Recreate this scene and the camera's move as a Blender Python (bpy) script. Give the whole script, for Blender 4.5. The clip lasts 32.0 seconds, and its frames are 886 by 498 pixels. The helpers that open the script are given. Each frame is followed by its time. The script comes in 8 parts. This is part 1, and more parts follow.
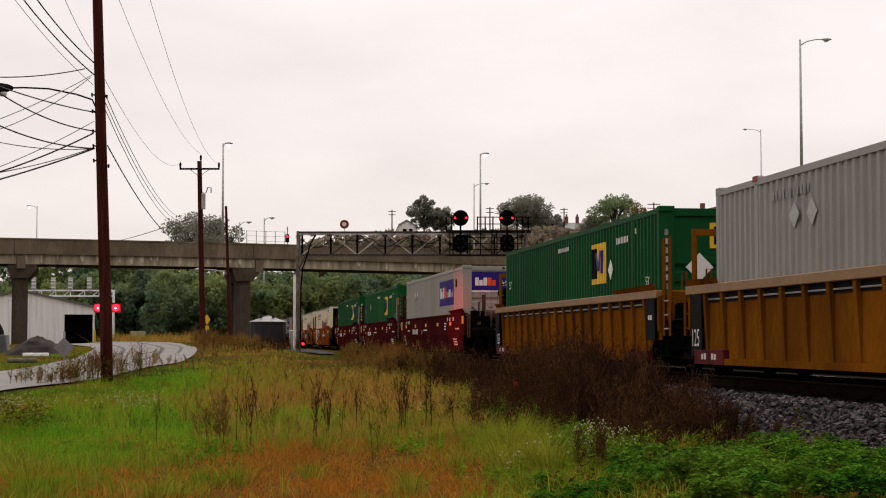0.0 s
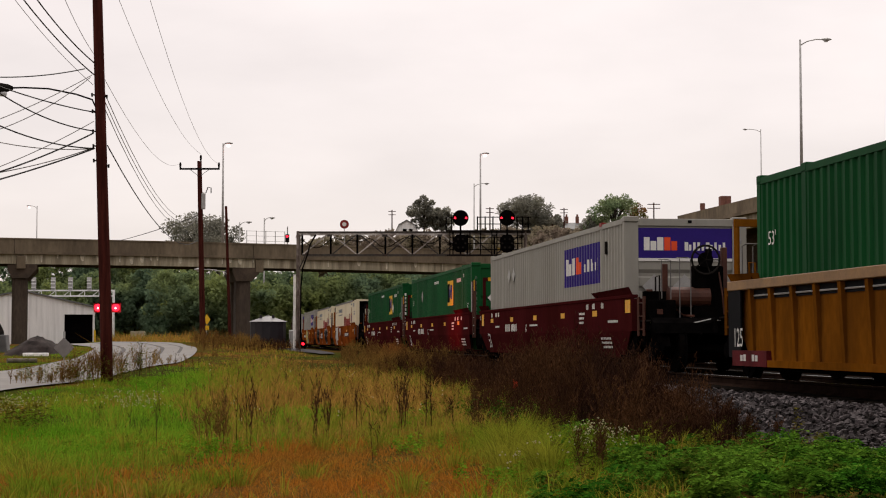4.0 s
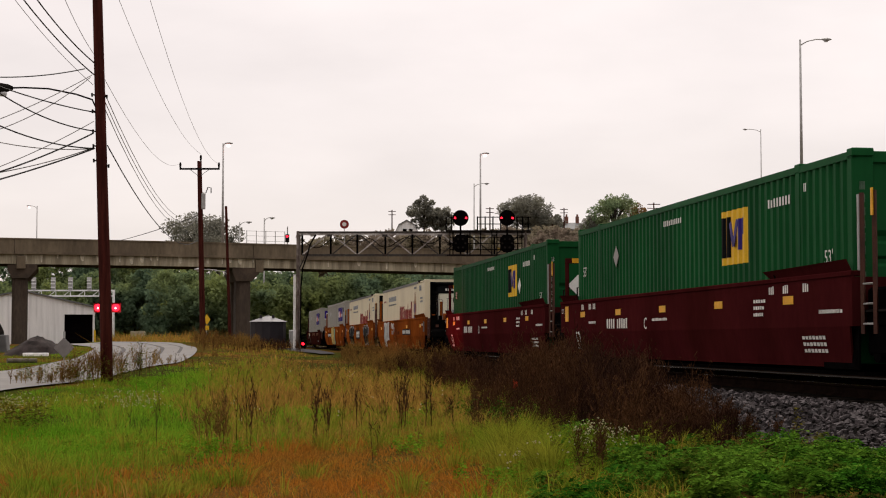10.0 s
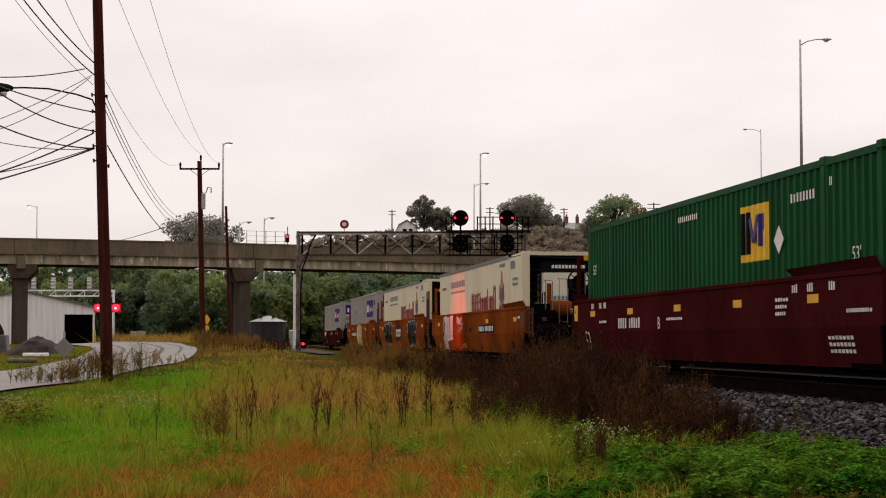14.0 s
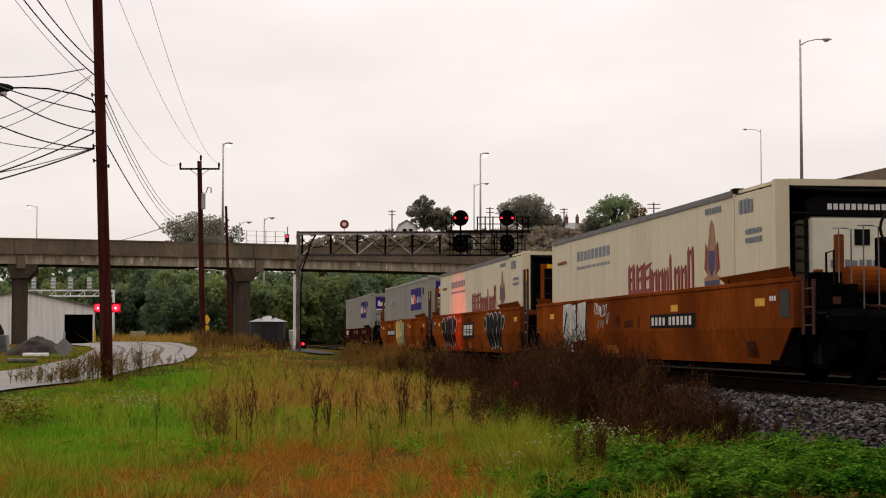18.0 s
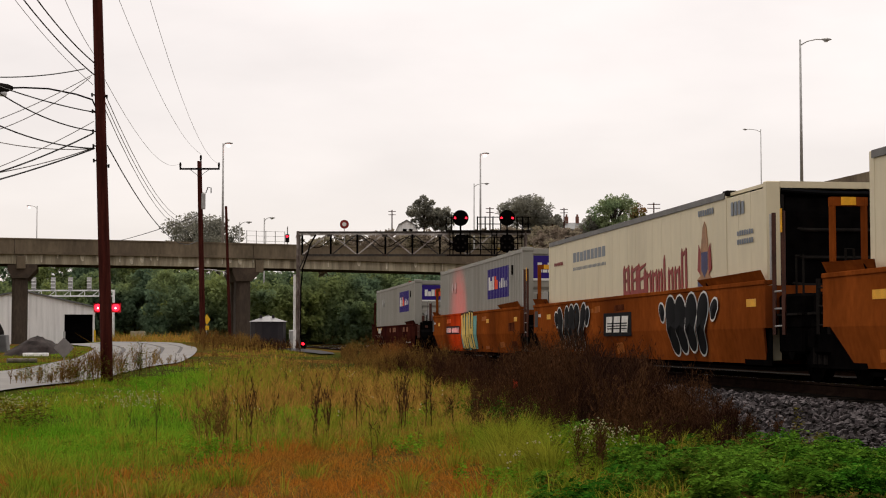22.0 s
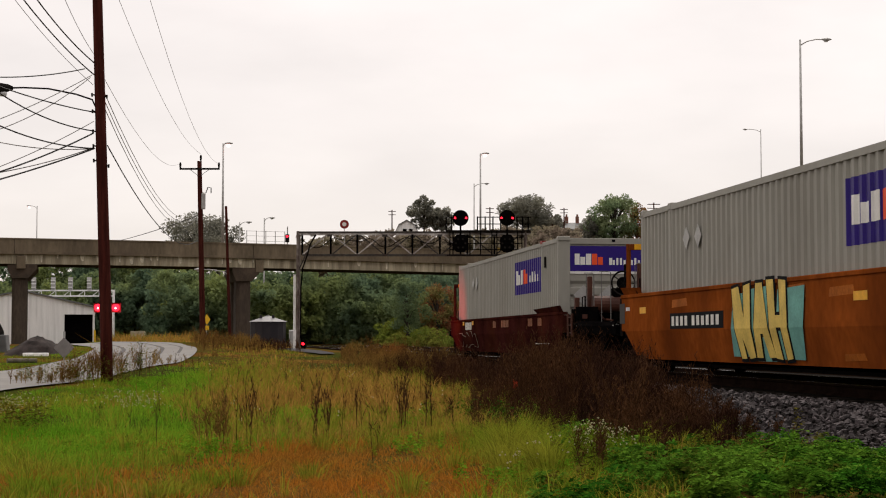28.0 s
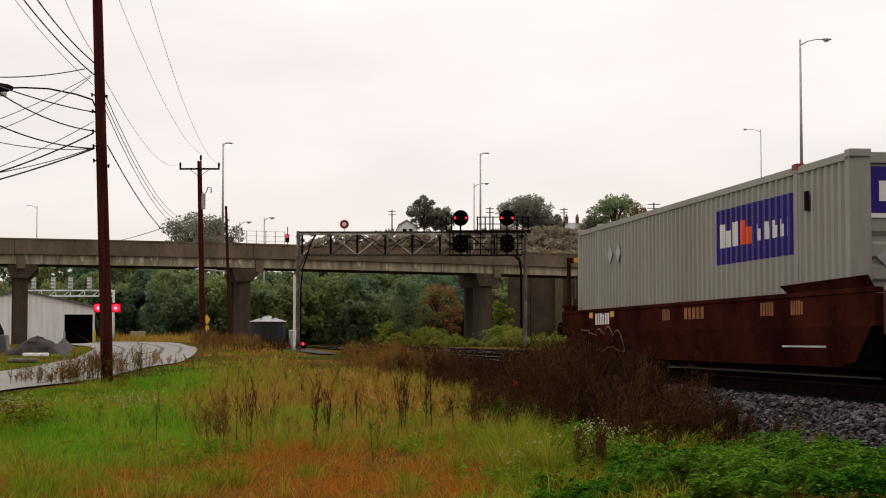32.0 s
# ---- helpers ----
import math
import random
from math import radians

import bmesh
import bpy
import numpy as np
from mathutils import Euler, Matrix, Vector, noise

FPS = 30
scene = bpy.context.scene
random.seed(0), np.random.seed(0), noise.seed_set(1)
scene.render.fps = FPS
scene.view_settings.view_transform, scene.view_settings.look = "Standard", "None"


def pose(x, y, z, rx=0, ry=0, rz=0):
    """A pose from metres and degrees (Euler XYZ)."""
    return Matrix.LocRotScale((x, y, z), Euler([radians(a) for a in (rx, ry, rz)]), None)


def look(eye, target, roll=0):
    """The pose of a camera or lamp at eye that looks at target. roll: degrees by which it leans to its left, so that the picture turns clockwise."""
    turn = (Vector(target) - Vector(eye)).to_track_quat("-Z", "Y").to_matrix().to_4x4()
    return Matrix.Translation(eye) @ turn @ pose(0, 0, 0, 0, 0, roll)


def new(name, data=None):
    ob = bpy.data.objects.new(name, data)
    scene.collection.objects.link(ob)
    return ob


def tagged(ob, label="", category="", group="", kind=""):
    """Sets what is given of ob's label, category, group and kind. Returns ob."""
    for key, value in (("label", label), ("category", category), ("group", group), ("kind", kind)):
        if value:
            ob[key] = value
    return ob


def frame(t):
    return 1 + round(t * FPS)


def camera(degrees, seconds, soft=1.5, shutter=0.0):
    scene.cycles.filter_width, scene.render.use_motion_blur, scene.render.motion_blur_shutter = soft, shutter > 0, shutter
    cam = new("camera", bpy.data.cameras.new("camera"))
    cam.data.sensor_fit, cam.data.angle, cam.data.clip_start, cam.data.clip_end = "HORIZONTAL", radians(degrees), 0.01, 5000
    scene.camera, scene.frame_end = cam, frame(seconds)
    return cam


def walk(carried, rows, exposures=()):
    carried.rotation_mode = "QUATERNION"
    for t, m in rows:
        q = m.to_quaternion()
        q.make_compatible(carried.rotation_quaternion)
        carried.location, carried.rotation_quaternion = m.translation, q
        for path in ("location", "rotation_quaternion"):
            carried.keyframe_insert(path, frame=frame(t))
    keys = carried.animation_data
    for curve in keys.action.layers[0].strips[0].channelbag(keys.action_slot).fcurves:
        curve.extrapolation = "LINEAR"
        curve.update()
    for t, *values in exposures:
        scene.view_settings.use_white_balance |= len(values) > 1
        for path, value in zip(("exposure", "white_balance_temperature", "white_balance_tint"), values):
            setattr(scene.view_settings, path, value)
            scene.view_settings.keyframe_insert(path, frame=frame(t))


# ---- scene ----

# ---- camera: stands still ----
cam = camera(30.56, 32.0, soft=1.08)
EYE = (0.0, 0.0, 0.62)
HEAD = math.radians(8.01)            # the track's angle to the view
GRADE = 0.0028
STILL = look(EYE, (0.0, 100.0, 0.62 + 100.0 * math.tan(math.radians(3.0516))))
walk(cam, [(0.0, STILL), (32.0, STILL)], exposures=[(0.0, 0.0, 6850, 13), (17.0, 0.0, 6850, 13), (23.0, 0.05, 6820, 10.5), (32.0, 0.05, 6820, 10.5)])

# ---- world: overcast morning, brighter overhead ----
world = bpy.data.worlds.new("overcast_sky")
scene.world = world
world.use_nodes = True


def build_sky():
    nt = world.node_tree
    nt.nodes.clear()
    N, K = nt.nodes.new, nt.links.new
    out, bg = N("ShaderNodeOutputWorld"), N("ShaderNodeBackground")
    sky = N("ShaderNodeTexSky")
    sky.sky_type, sky.sun_disc = "NISHITA", False
    sky.sun_elevation, sky.sun_rotation = math.radians(55), math.radians(10)
    co, sep = N("ShaderNodeTexCoord"), N("ShaderNodeSeparateXYZ")
    K(co.outputs["Generated"], sep.inputs[0])
    ramp = N("ShaderNodeValToRGB")
    ramp.color_ramp.elements[0].position, ramp.color_ramp.elements[0].color = 0.0, (0.735, 0.690, 0.685, 1)
    ramp.color_ramp.elements[1].position, ramp.color_ramp.elements[1].color = 1.0, (1.75, 1.72, 1.70, 1)
    e = ramp.color_ramp.elements.new(0.10)
    e.color = (0.825, 0.775, 0.768, 1)
    e = ramp.color_ramp.elements.new(0.30)
    e.color = (0.97, 0.91, 0.90, 1)
    K(sep.outputs["Z"], ramp.inputs[0])
    mp, nz = N("ShaderNodeMapping"), N("ShaderNodeTexNoise")
    mp.inputs["Scale"].default_value = (3.0, 3.0, 9.0)
    nz.inputs["Scale"].default_value, nz.inputs["Detail"].default_value = 1.6, 5
    K(co.outputs["Generated"], mp.inputs[0])
    K(mp.outputs[0], nz.inputs["Vector"])
    cl = N("ShaderNodeMapRange")
    cl.inputs[1].default_value, cl.inputs[2].default_value = 0.3, 0.72
    cl.inputs[3].default_value, cl.inputs[4].default_value = 0.90, 1.07
    K(nz.outputs["Fac"], cl.inputs[0])
    side = N("ShaderNodeMapRange")          # brighter towards the veiled sun, ahead
    side.interpolation_type = "SMOOTHSTEP"
    side.inputs[1].default_value, side.inputs[2].default_value = -0.9, 0.75
    side.inputs[3].default_value, side.inputs[4].default_value = 0.68, 1.0
    K(sep.outputs["Y"], side.inputs[0])
    both = N("ShaderNodeMath")
    both.operation = "MULTIPLY"
    K(cl.outputs[0], both.inputs[0])
    K(side.outputs[0], both.inputs[1])
    mul = N("ShaderNodeVectorMath")
    mul.operation = "SCALE"
    K(ramp.outputs[0], mul.inputs[0])
    K(both.outputs[0], mul.inputs["Scale"])
    sc = N("ShaderNodeVectorMath")
    sc.operation = "SCALE"
    sc.inputs["Scale"].default_value = 0.012
    K(sky.outputs[0], sc.inputs[0])
    add = N("ShaderNodeVectorMath")
    K(mul.outputs[0], add.inputs[0])
    K(sc.outputs[0], add.inputs[1])
    K(add.outputs[0], bg.inputs[0])
    bg.inputs[1].default_value = 1.0
    K(bg.outputs[0], out.inputs[0])


build_sky()
sun = new("sun", bpy.data.lights.new("sun", "SUN"))
sun.data.energy, sun.data.angle, sun.data.color = 1.3, math.radians(35), (1.0, 0.96, 0.90)
sun.matrix_world = look((8, 45, 60), (0, 0, 0))

# ---- materials ----
MATS = {}


def mat(name, base, rough=0.6, metal=0.0, var=0.25, scale=3.0, bump=0.0, bscale=40.0, dirt=None, dirt_amt=0.0,
        dirt_scale=0.7, emit=0.0, island=0.0, obj=0.0, spec=0.22, stretch=(1, 1, 1)):
    """A surface with two scales of colour variation, optional stains, relief and variation from piece to piece."""
    if name in MATS:
        return MATS[name]
    m = bpy.data.materials.new(name)
    m.use_nodes = True
    nt = m.node_tree
    N, K = nt.nodes.new, nt.links.new
    b = nt.nodes["Principled BSDF"]
    b.inputs["Roughness"].default_value = rough
    b.inputs["Metallic"].default_value = metal
    b.inputs["Specular IOR Level"].default_value = spec
    co, mp = N("ShaderNodeTexCoord"), N("ShaderNodeMapping")
    mp.inputs["Scale"].default_value = stretch
    K(co.outputs["Object"], mp.inputs[0])

    def noisy(s, detail, lo, hi):
        n, r = N("ShaderNodeTexNoise"), N("ShaderNodeMapRange")
        n.inputs["Scale"].default_value, n.inputs["Detail"].default_value = s, detail
        K(mp.outputs[0], n.inputs["Vector"])
        r.inputs[1].default_value, r.inputs[2].default_value = 0.3, 0.7
        r.inputs[3].default_value, r.inputs[4].default_value = lo, hi
        K(n.outputs["Fac"], r.inputs[0])
        return n, r

    _, a = noisy(scale, 4, 1 - var, 1 + var)
    _, c = noisy(scale * 11, 6, 1 - var * 0.6, 1 + var * 0.6)
    mu = N("ShaderNodeMath")
    mu.operation = "MULTIPLY"
    K(a.outputs[0], mu.inputs[0])
    K(c.outputs[0], mu.inputs[1])
    val = mu
    for amt, node, sock in ((island, "ShaderNodeNewGeometry", "Random Per Island"), (obj, "ShaderNodeObjectInfo", "Random")):
        if amt:
            g, r, m2 = N(node), N("ShaderNodeMapRange"), N("ShaderNodeMath")
            r.inputs[3].default_value, r.inputs[4].default_value = 1 - amt, 1 + amt
            K(g.outputs[sock], r.inputs[0])
            m2.operation = "MULTIPLY"
            K(val.outputs[0], m2.inputs[0])
            K(r.outputs[0], m2.inputs[1])
            val = m2
    col = N("ShaderNodeVectorMath")
    col.operation = "SCALE"
    col.inputs[0].default_value = base
    K(val.outputs[0], col.inputs["Scale"])
    last = col.outputs[0]
    if dirt:
        n, r = noisy(dirt_scale, 8, 0.0, 1.0)
        r.inputs[1].default_value, r.inputs[2].default_value = 0.62 - 0.35 * dirt_amt, 0.78
        r.inputs[4].default_value = min(1.0, 0.5 + dirt_amt)
        mx = N("ShaderNodeMix")
        mx.data_type = "RGBA"
        K(r.outputs[0], mx.inputs[0])
        K(last, mx.inputs[6])
        mx.inputs[7].default_value = (*dirt, 1)
        last = mx.outputs[2]
    K(last, b.inputs["Base Color"])
    if bump:
        n = N("ShaderNodeTexNoise")
        n.inputs["Scale"].default_value, n.inputs["Detail"].default_value = bscale, 4
        K(co.outputs["Object"], n.inputs["Vector"])
        bp = N("ShaderNodeBump")
        bp.inputs["Strength"].default_value, bp.inputs["Distance"].default_value = bump, 0.02
        K(n.outputs["Fac"], bp.inputs["Height"])
        K(bp.outputs[0], b.inputs["Normal"])
    if emit:
        b.inputs["Emission Color"].default_value = (*base, 1)
        b.inputs["Emission Strength"].default_value = emit
    MATS[name] = m
    return m


def two_tone(name, a, c, scale=0.12, rough=0.7, island=0.35, detail=4, lo=0.42, hi=0.58, trans=0.0):
    """Foliage and soil: two colours in patches by place, with a difference from blade to blade."""
    m = bpy.data.materials.new(name)
    m.use_nodes = True
    nt = m.node_tree
    N, K = nt.nodes.new, nt.links.new
    b = nt.nodes["Principled BSDF"]
    b.inputs["Roughness"].default_value = rough
    b.inputs["Specular IOR Level"].default_value = 0.0
    co, n, r = N("ShaderNodeTexCoord"), N("ShaderNodeTexNoise"), N("ShaderNodeMapRange")
    n.inputs["Scale"].default_value, n.inputs["Detail"].default_value = scale, detail
    K(co.outputs["Object"], n.inputs["Vector"])
    r.inputs[1].default_value, r.inputs[2].default_value = lo, hi
    K(n.outputs["Fac"], r.inputs[0])
    mx = N("ShaderNodeMix")
    mx.data_type = "RGBA"
    mx.inputs[6].default_value, mx.inputs[7].default_value = (*a, 1), (*c, 1)
    K(r.outputs[0], mx.inputs[0])
    g, rr = N("ShaderNodeNewGeometry"), N("ShaderNodeMapRange")
    rr.inputs[3].default_value, rr.inputs[4].default_value = 1 - island, 1 + island
    K(g.outputs["Random Per Island"], rr.inputs[0])
    s = N("ShaderNodeVectorMath")
    s.operation = "SCALE"
    K(mx.outputs[2], s.inputs[0])
    K(rr.outputs[0], s.inputs["Scale"])
    K(s.outputs[0], b.inputs["Base Color"])
    if trans:
        t, ms = N("ShaderNodeBsdfTranslucent"), N("ShaderNodeMixShader")
        ms.inputs[0].default_value = trans
        K(s.outputs[0], t.inputs["Color"])
        K(b.outputs[0], ms.inputs[1])
        K(t.outputs[0], ms.inputs[2])
        K(ms.outputs[0], nt.nodes["Material Output"].inputs["Surface"])
    return m


CONCRETE = mat("weathered_concrete", (0.155, 0.120, 0.082), 0.9, var=0.3, scale=0.35, bump=0.3, bscale=9, dirt=(0.07, 0.05, 0.04), dirt_amt=0.35, dirt_scale=0.25, stretch=(1, 1, 0.3), spec=0.1)
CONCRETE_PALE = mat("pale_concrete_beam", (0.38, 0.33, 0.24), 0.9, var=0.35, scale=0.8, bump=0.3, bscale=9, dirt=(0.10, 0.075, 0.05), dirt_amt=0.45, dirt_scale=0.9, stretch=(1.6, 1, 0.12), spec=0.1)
LIME = mat("lime_stain", (0.62, 0.57, 0.46), 0.9, var=0.3, scale=2, spec=0.1)
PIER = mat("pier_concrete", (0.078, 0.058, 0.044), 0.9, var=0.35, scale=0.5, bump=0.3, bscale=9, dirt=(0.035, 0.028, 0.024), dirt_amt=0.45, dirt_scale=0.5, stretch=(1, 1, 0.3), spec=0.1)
# Dark concrete; on inner girders it paints in the deck's shade.
CONCRETE_DARK = mat("dark_concrete", (0.070, 0.049, 0.035), 0.85, var=0.3, scale=0.5, bump=0.3, bscale=9, dirt=(0.03, 0.025, 0.02), dirt_amt=0.4, dirt_scale=0.4)
POLE_WOOD = mat("creosoted_wood", (0.048, 0.011, 0.008), 0.8, var=0.45, scale=2, bump=0.5, bscale=30, stretch=(6, 6, 0.4), spec=0.04)
DARK_STEEL = mat("dark_steel", (0.014, 0.012, 0.011), 0.7, 0.0, var=0.3, scale=3, spec=0.0)
BLACK = mat("black_running_gear", (0.0030, 0.0026, 0.0026), 0.85, 0.0, var=0.4, scale=5, dirt=(0.008, 0.005, 0.004), dirt_amt=0.2, dirt_scale=3, spec=0.0)
GALV = mat("galvanised_steel", (0.38, 0.37, 0.36), 0.5, 0.5, var=0.15, scale=4)
SIGNAL_STEEL = mat("aluminium_painted_steel", (0.05, 0.044, 0.04), 0.6, 0.1, var=0.45, scale=3, dirt=(0.04, 0.02, 0.014), dirt_amt=0.5, dirt_scale=2)
SIGNAL_POST = mat("worn_silver_post", (0.42, 0.38, 0.36), 0.55, 0.2, var=0.4, scale=2, dirt=(0.08, 0.04, 0.03), dirt_amt=0.5, dirt_scale=1.2)
RUSTY_LEG = mat("rust_streaked_leg", (0.17, 0.14, 0.125), 0.6, 0.1, var=0.5, scale=2, dirt=(0.05, 0.024, 0.016), dirt_amt=0.75, dirt_scale=1.5)
WIRE = mat("cable_black", (0.03, 0.028, 0.027), 0.6, var=0.1)
WIRE_THIN = mat("bare_conductor", (0.20, 0.185, 0.18), 0.5, 0.3, var=0.1)
RAIL = mat("rail_steel", (0.020, 0.012, 0.009), 0.8, 0.0, var=0.3, scale=4, spec=0.0)
RAIL_TOP = mat("polished_rail_head", (0.55, 0.55, 0.56), 0.22, 1.0, var=0.1)
TIE = mat("timber_tie", (0.016, 0.013, 0.011), 0.95, var=0.4, scale=4, bump=0.5, obj=0.3, spec=0.0)
BALLAST = mat("granite_ballast", (0.066, 0.056, 0.057), 0.8, var=0.3, scale=2.0, island=0.8, spec=0.1)
# Bed far darker than the stones: shade under the train is in its colour.
BALLAST_BED = mat("shaded_ballast_bed", (0.016, 0.014, 0.013), 0.95, var=0.5, scale=6, bump=1.0, bscale=25, spec=0.0)
ASPHALT = mat("wet_road", (0.125, 0.112, 0.100), 0.7, var=0.18, scale=0.25, bump=0.05, bscale=20, dirt=(0.12, 0.105, 0.095), dirt_amt=0.4, dirt_scale=0.12, spec=0.35)
SOIL = two_tone("meadow_soil", (0.034, 0.040, 0.008), (0.090, 0.045, 0.012), 0.13, 0.95, 0.0)
RED_LAMP = mat("red_lamp", (1.0, 0.012, 0.03), 0.4, emit=4.0, var=0.0)
WHITE_PAINT = mat("white_stencil", (0.62, 0.60, 0.56), 0.7, var=0.2, scale=5)
YELLOW_PLATE = mat("yellow_reflector", (0.70, 0.34, 0.02), 0.5, var=0.15, scale=5)


# ---- mesh building ----
class Shape:
    """Collects vertices and faces of one mesh."""

    def __init__(self):
        self.v, self.f = [], []

    def add(self, vs, fs):
        o = len(self.v)
        self.v += [tuple(p) for p in vs]
        self.f += [tuple(i + o for i in q) for q in fs]
        return self

    def box(self, x0, x1, y0, y1, z0, z1):
        vs = [(x, y, z) for z in (z0, z1) for y in (y0, y1) for x in (x0, x1)]
        return self.add(vs, [(0, 2, 3, 1), (4, 5, 7, 6), (0, 1, 5, 4), (2, 6, 7, 3), (0, 4, 6, 2), (1, 3, 7, 5)])

    def rod(self, a, c, r, r2=None, n=8, caps=True):
        a, c = Vector(a), Vector(c)
        r2 = r if r2 is None else r2
        d = (c - a).normalized()
        u = d.orthogonal().normalized()
        w = d.cross(u)
        vs = []
        for p, q in ((a, r), (c, r2)):
            vs += [p + (u * math.cos(2 * math.pi * i / n) + w * math.sin(2 * math.pi * i / n)) * q for i in range(n)]
        fs = [(i, (i + 1) % n, n + (i + 1) % n, n + i) for i in range(n)]
        if caps:
            fs += [tuple(range(n - 1, -1, -1)), tuple(range(n, 2 * n))]
        return self.add(vs, fs)

    def bar(self, a, c, w, h, up=(0, 0, 1)):
        """A square bar from a to c."""
        a, c = Vector(a), Vector(c)
        d = (c - a).normalized()
        s = d.cross(Vector(up))
        if s.length < 1e-4:
            s = d.orthogonal()
        s.normalize()
        t = s.cross(d).normalized()
        vs = []
        for p in (a, c):
            vs += [p - s * w / 2 - t * h / 2, p + s * w / 2 - t * h / 2, p + s * w / 2 + t * h / 2, p - s * w / 2 + t * h / 2]
        return self.add(vs, [(0, 3, 2, 1), (4, 5, 6, 7), (0, 1, 5, 4), (1, 2, 6, 5), (2, 3, 7, 6), (3, 0, 4, 7)])

    def tube(self, pts, r, n=6):
        """A bent tube through pts."""
        pts = [Vector(p) for p in pts]
        vs, fs = [], []
        prev = None
        for i, p in enumerate(pts):
            d = (pts[min(i + 1, len(pts) - 1)] - pts[max(i - 1, 0)]).normalized()
            u = d.orthogonal().normalized() if prev is None else (prev - d * prev.dot(d)).normalized()
            prev = u
            w = d.cross(u)
            rr = r[i] if isinstance(r, (list, tuple)) else r
            vs += [p + (u * math.cos(2 * math.pi * k / n) + w * math.sin(2 * math.pi * k / n)) * rr for k in range(n)]
        for i in range(len(pts) - 1):
            for k in range(n):
                fs.append((i * n + k, i * n + (k + 1) % n, (i + 1) * n + (k + 1) % n, (i + 1) * n + k))
        fs += [tuple(range(n - 1, -1, -1)), tuple(range((len(pts) - 1) * n, len(pts) * n))]
        return self.add(vs, fs)

    def prism(self, prof, lo, hi, axis="x"):
        """A closed outline, given in the two other axes, drawn out along axis."""
        n = len(prof)

        def put(k, p):
            return (k, *p) if axis == "x" else (p[0], k, p[1]) if axis == "y" else (*p, k)
        vs = [put(lo, p) for p in prof] + [put(hi, p) for p in prof]
        fs = [(i, (i + 1) % n, n + (i + 1) % n, n + i) for i in range(n)] + [tuple(range(n - 1, -1, -1)), tuple(range(n, 2 * n))]
        return self.add(vs, fs)

    def disc(self, c, axis, r, depth, n=24):
        c, d = Vector(c), Vector(axis).normalized()
        return self.rod(c - d * depth / 2, c + d * depth / 2, r, n=n)


def mesh_of(name, sh, material, bevel=0.0, smooth=False):
    me = bpy.data.meshes.new(name)
    me.from_pydata(sh.v, [], sh.f)
    bm = bmesh.new()
    bm.from_mesh(me)
    bmesh.ops.recalc_face_normals(bm, faces=bm.faces)
    if bevel:
        bmesh.ops.bevel(bm, geom=bm.edges[:], offset=bevel, segments=1, affect="EDGES", clamp_overlap=True)
    bm.to_mesh(me)
    bm.free()
    me.materials.append(material)
    if smooth:
        for p in me.polygons:
            p.use_smooth = True
    return me


def part(name, sh, material, parent=None, label="", bevel=0.0, smooth=False):
    ob = new(name, mesh_of(name, sh, material, bevel, smooth))
    if parent is not None:
        ob.parent = parent
    if label:
        tagged(ob, label)
    return ob


def thing(name, label, category, group="", kind="", at=None):
    e = new(name)
    e.empty_display_size = 0.3
    if at is not None:
        e.matrix_world = at
    return tagged(e, label, category, group, kind)


def mass(name, v, f, material, label, category, parent=None):
    """Uncountable stuff from arrays of vertices and equal-sided faces."""
    v, f = np.asarray(v, np.float32), np.asarray(f, np.int32)
    me = bpy.data.meshes.new(name)
    k = f.shape[1]
    me.vertices.add(len(v))
    me.vertices.foreach_set("co", v.ravel())
    me.loops.add(f.size)
    me.loops.foreach_set("vertex_index", f.ravel())
    me.polygons.add(len(f))
    me.polygons.foreach_set("loop_start", np.arange(0, f.size, k, dtype=np.int32))
    me.polygons.foreach_set("loop_total", np.full(len(f), k, np.int32))
    me.update(calc_edges=True)
    me.materials.append(material)
    ob = new(name, me)
    if parent is not None:
        ob.parent = parent
        return ob
    return tagged(ob, label, category, kind="stuff")


# ---- the lie of the land ----
def track_xy(s):
    return 11.05 + s * math.sin(HEAD), -9.96 - s * math.cos(HEAD)


def rail_z(y):
    return -0.10 - GRADE * (np.asarray(y, float) - 35.0)


def side_of_track(x, y):
    """Metres from the track's centre line, positive on the camera's side."""
    return (11.05 - x) * math.cos(HEAD) - (y + 9.96) * math.sin(HEAD)


def smooth01(t):
    t = np.clip(t, 0, 1)
    return t * t * (3 - 2 * t)


def land(x, y):
    """Height of the natural ground."""
    x, y = np.asarray(x, float), np.asarray(y, float)
    near = -0.80 + 0.25 * smooth01((y - 15) / 45)
    left = 0.68 * smooth01((y - 50) / 60)              # the street side climbs
    d = side_of_track(x, y)
    w = smooth01((d - 5) / 6)
    trackside = rail_z(y) - 0.12 - 0.45 * (1 - smooth01((y - 45) / 50))
    z = w * (near + left) + (1 - w) * trackside
    z = z + 0.05 * np.sin(x * 0.9 + 1.3) * np.sin(y * 0.31) * (1 - smooth01((y - 70) / 40))
    hill = smooth01((y - 215) / 120) * (11 + 10 * smooth01((x + 42) / 40))
    z = z - 1.0 * smooth01((-x / np.maximum(y, 1) - 0.207) / 0.02) * smooth01((y - 95) / 60)   # the yard lies lower
    return z + hill


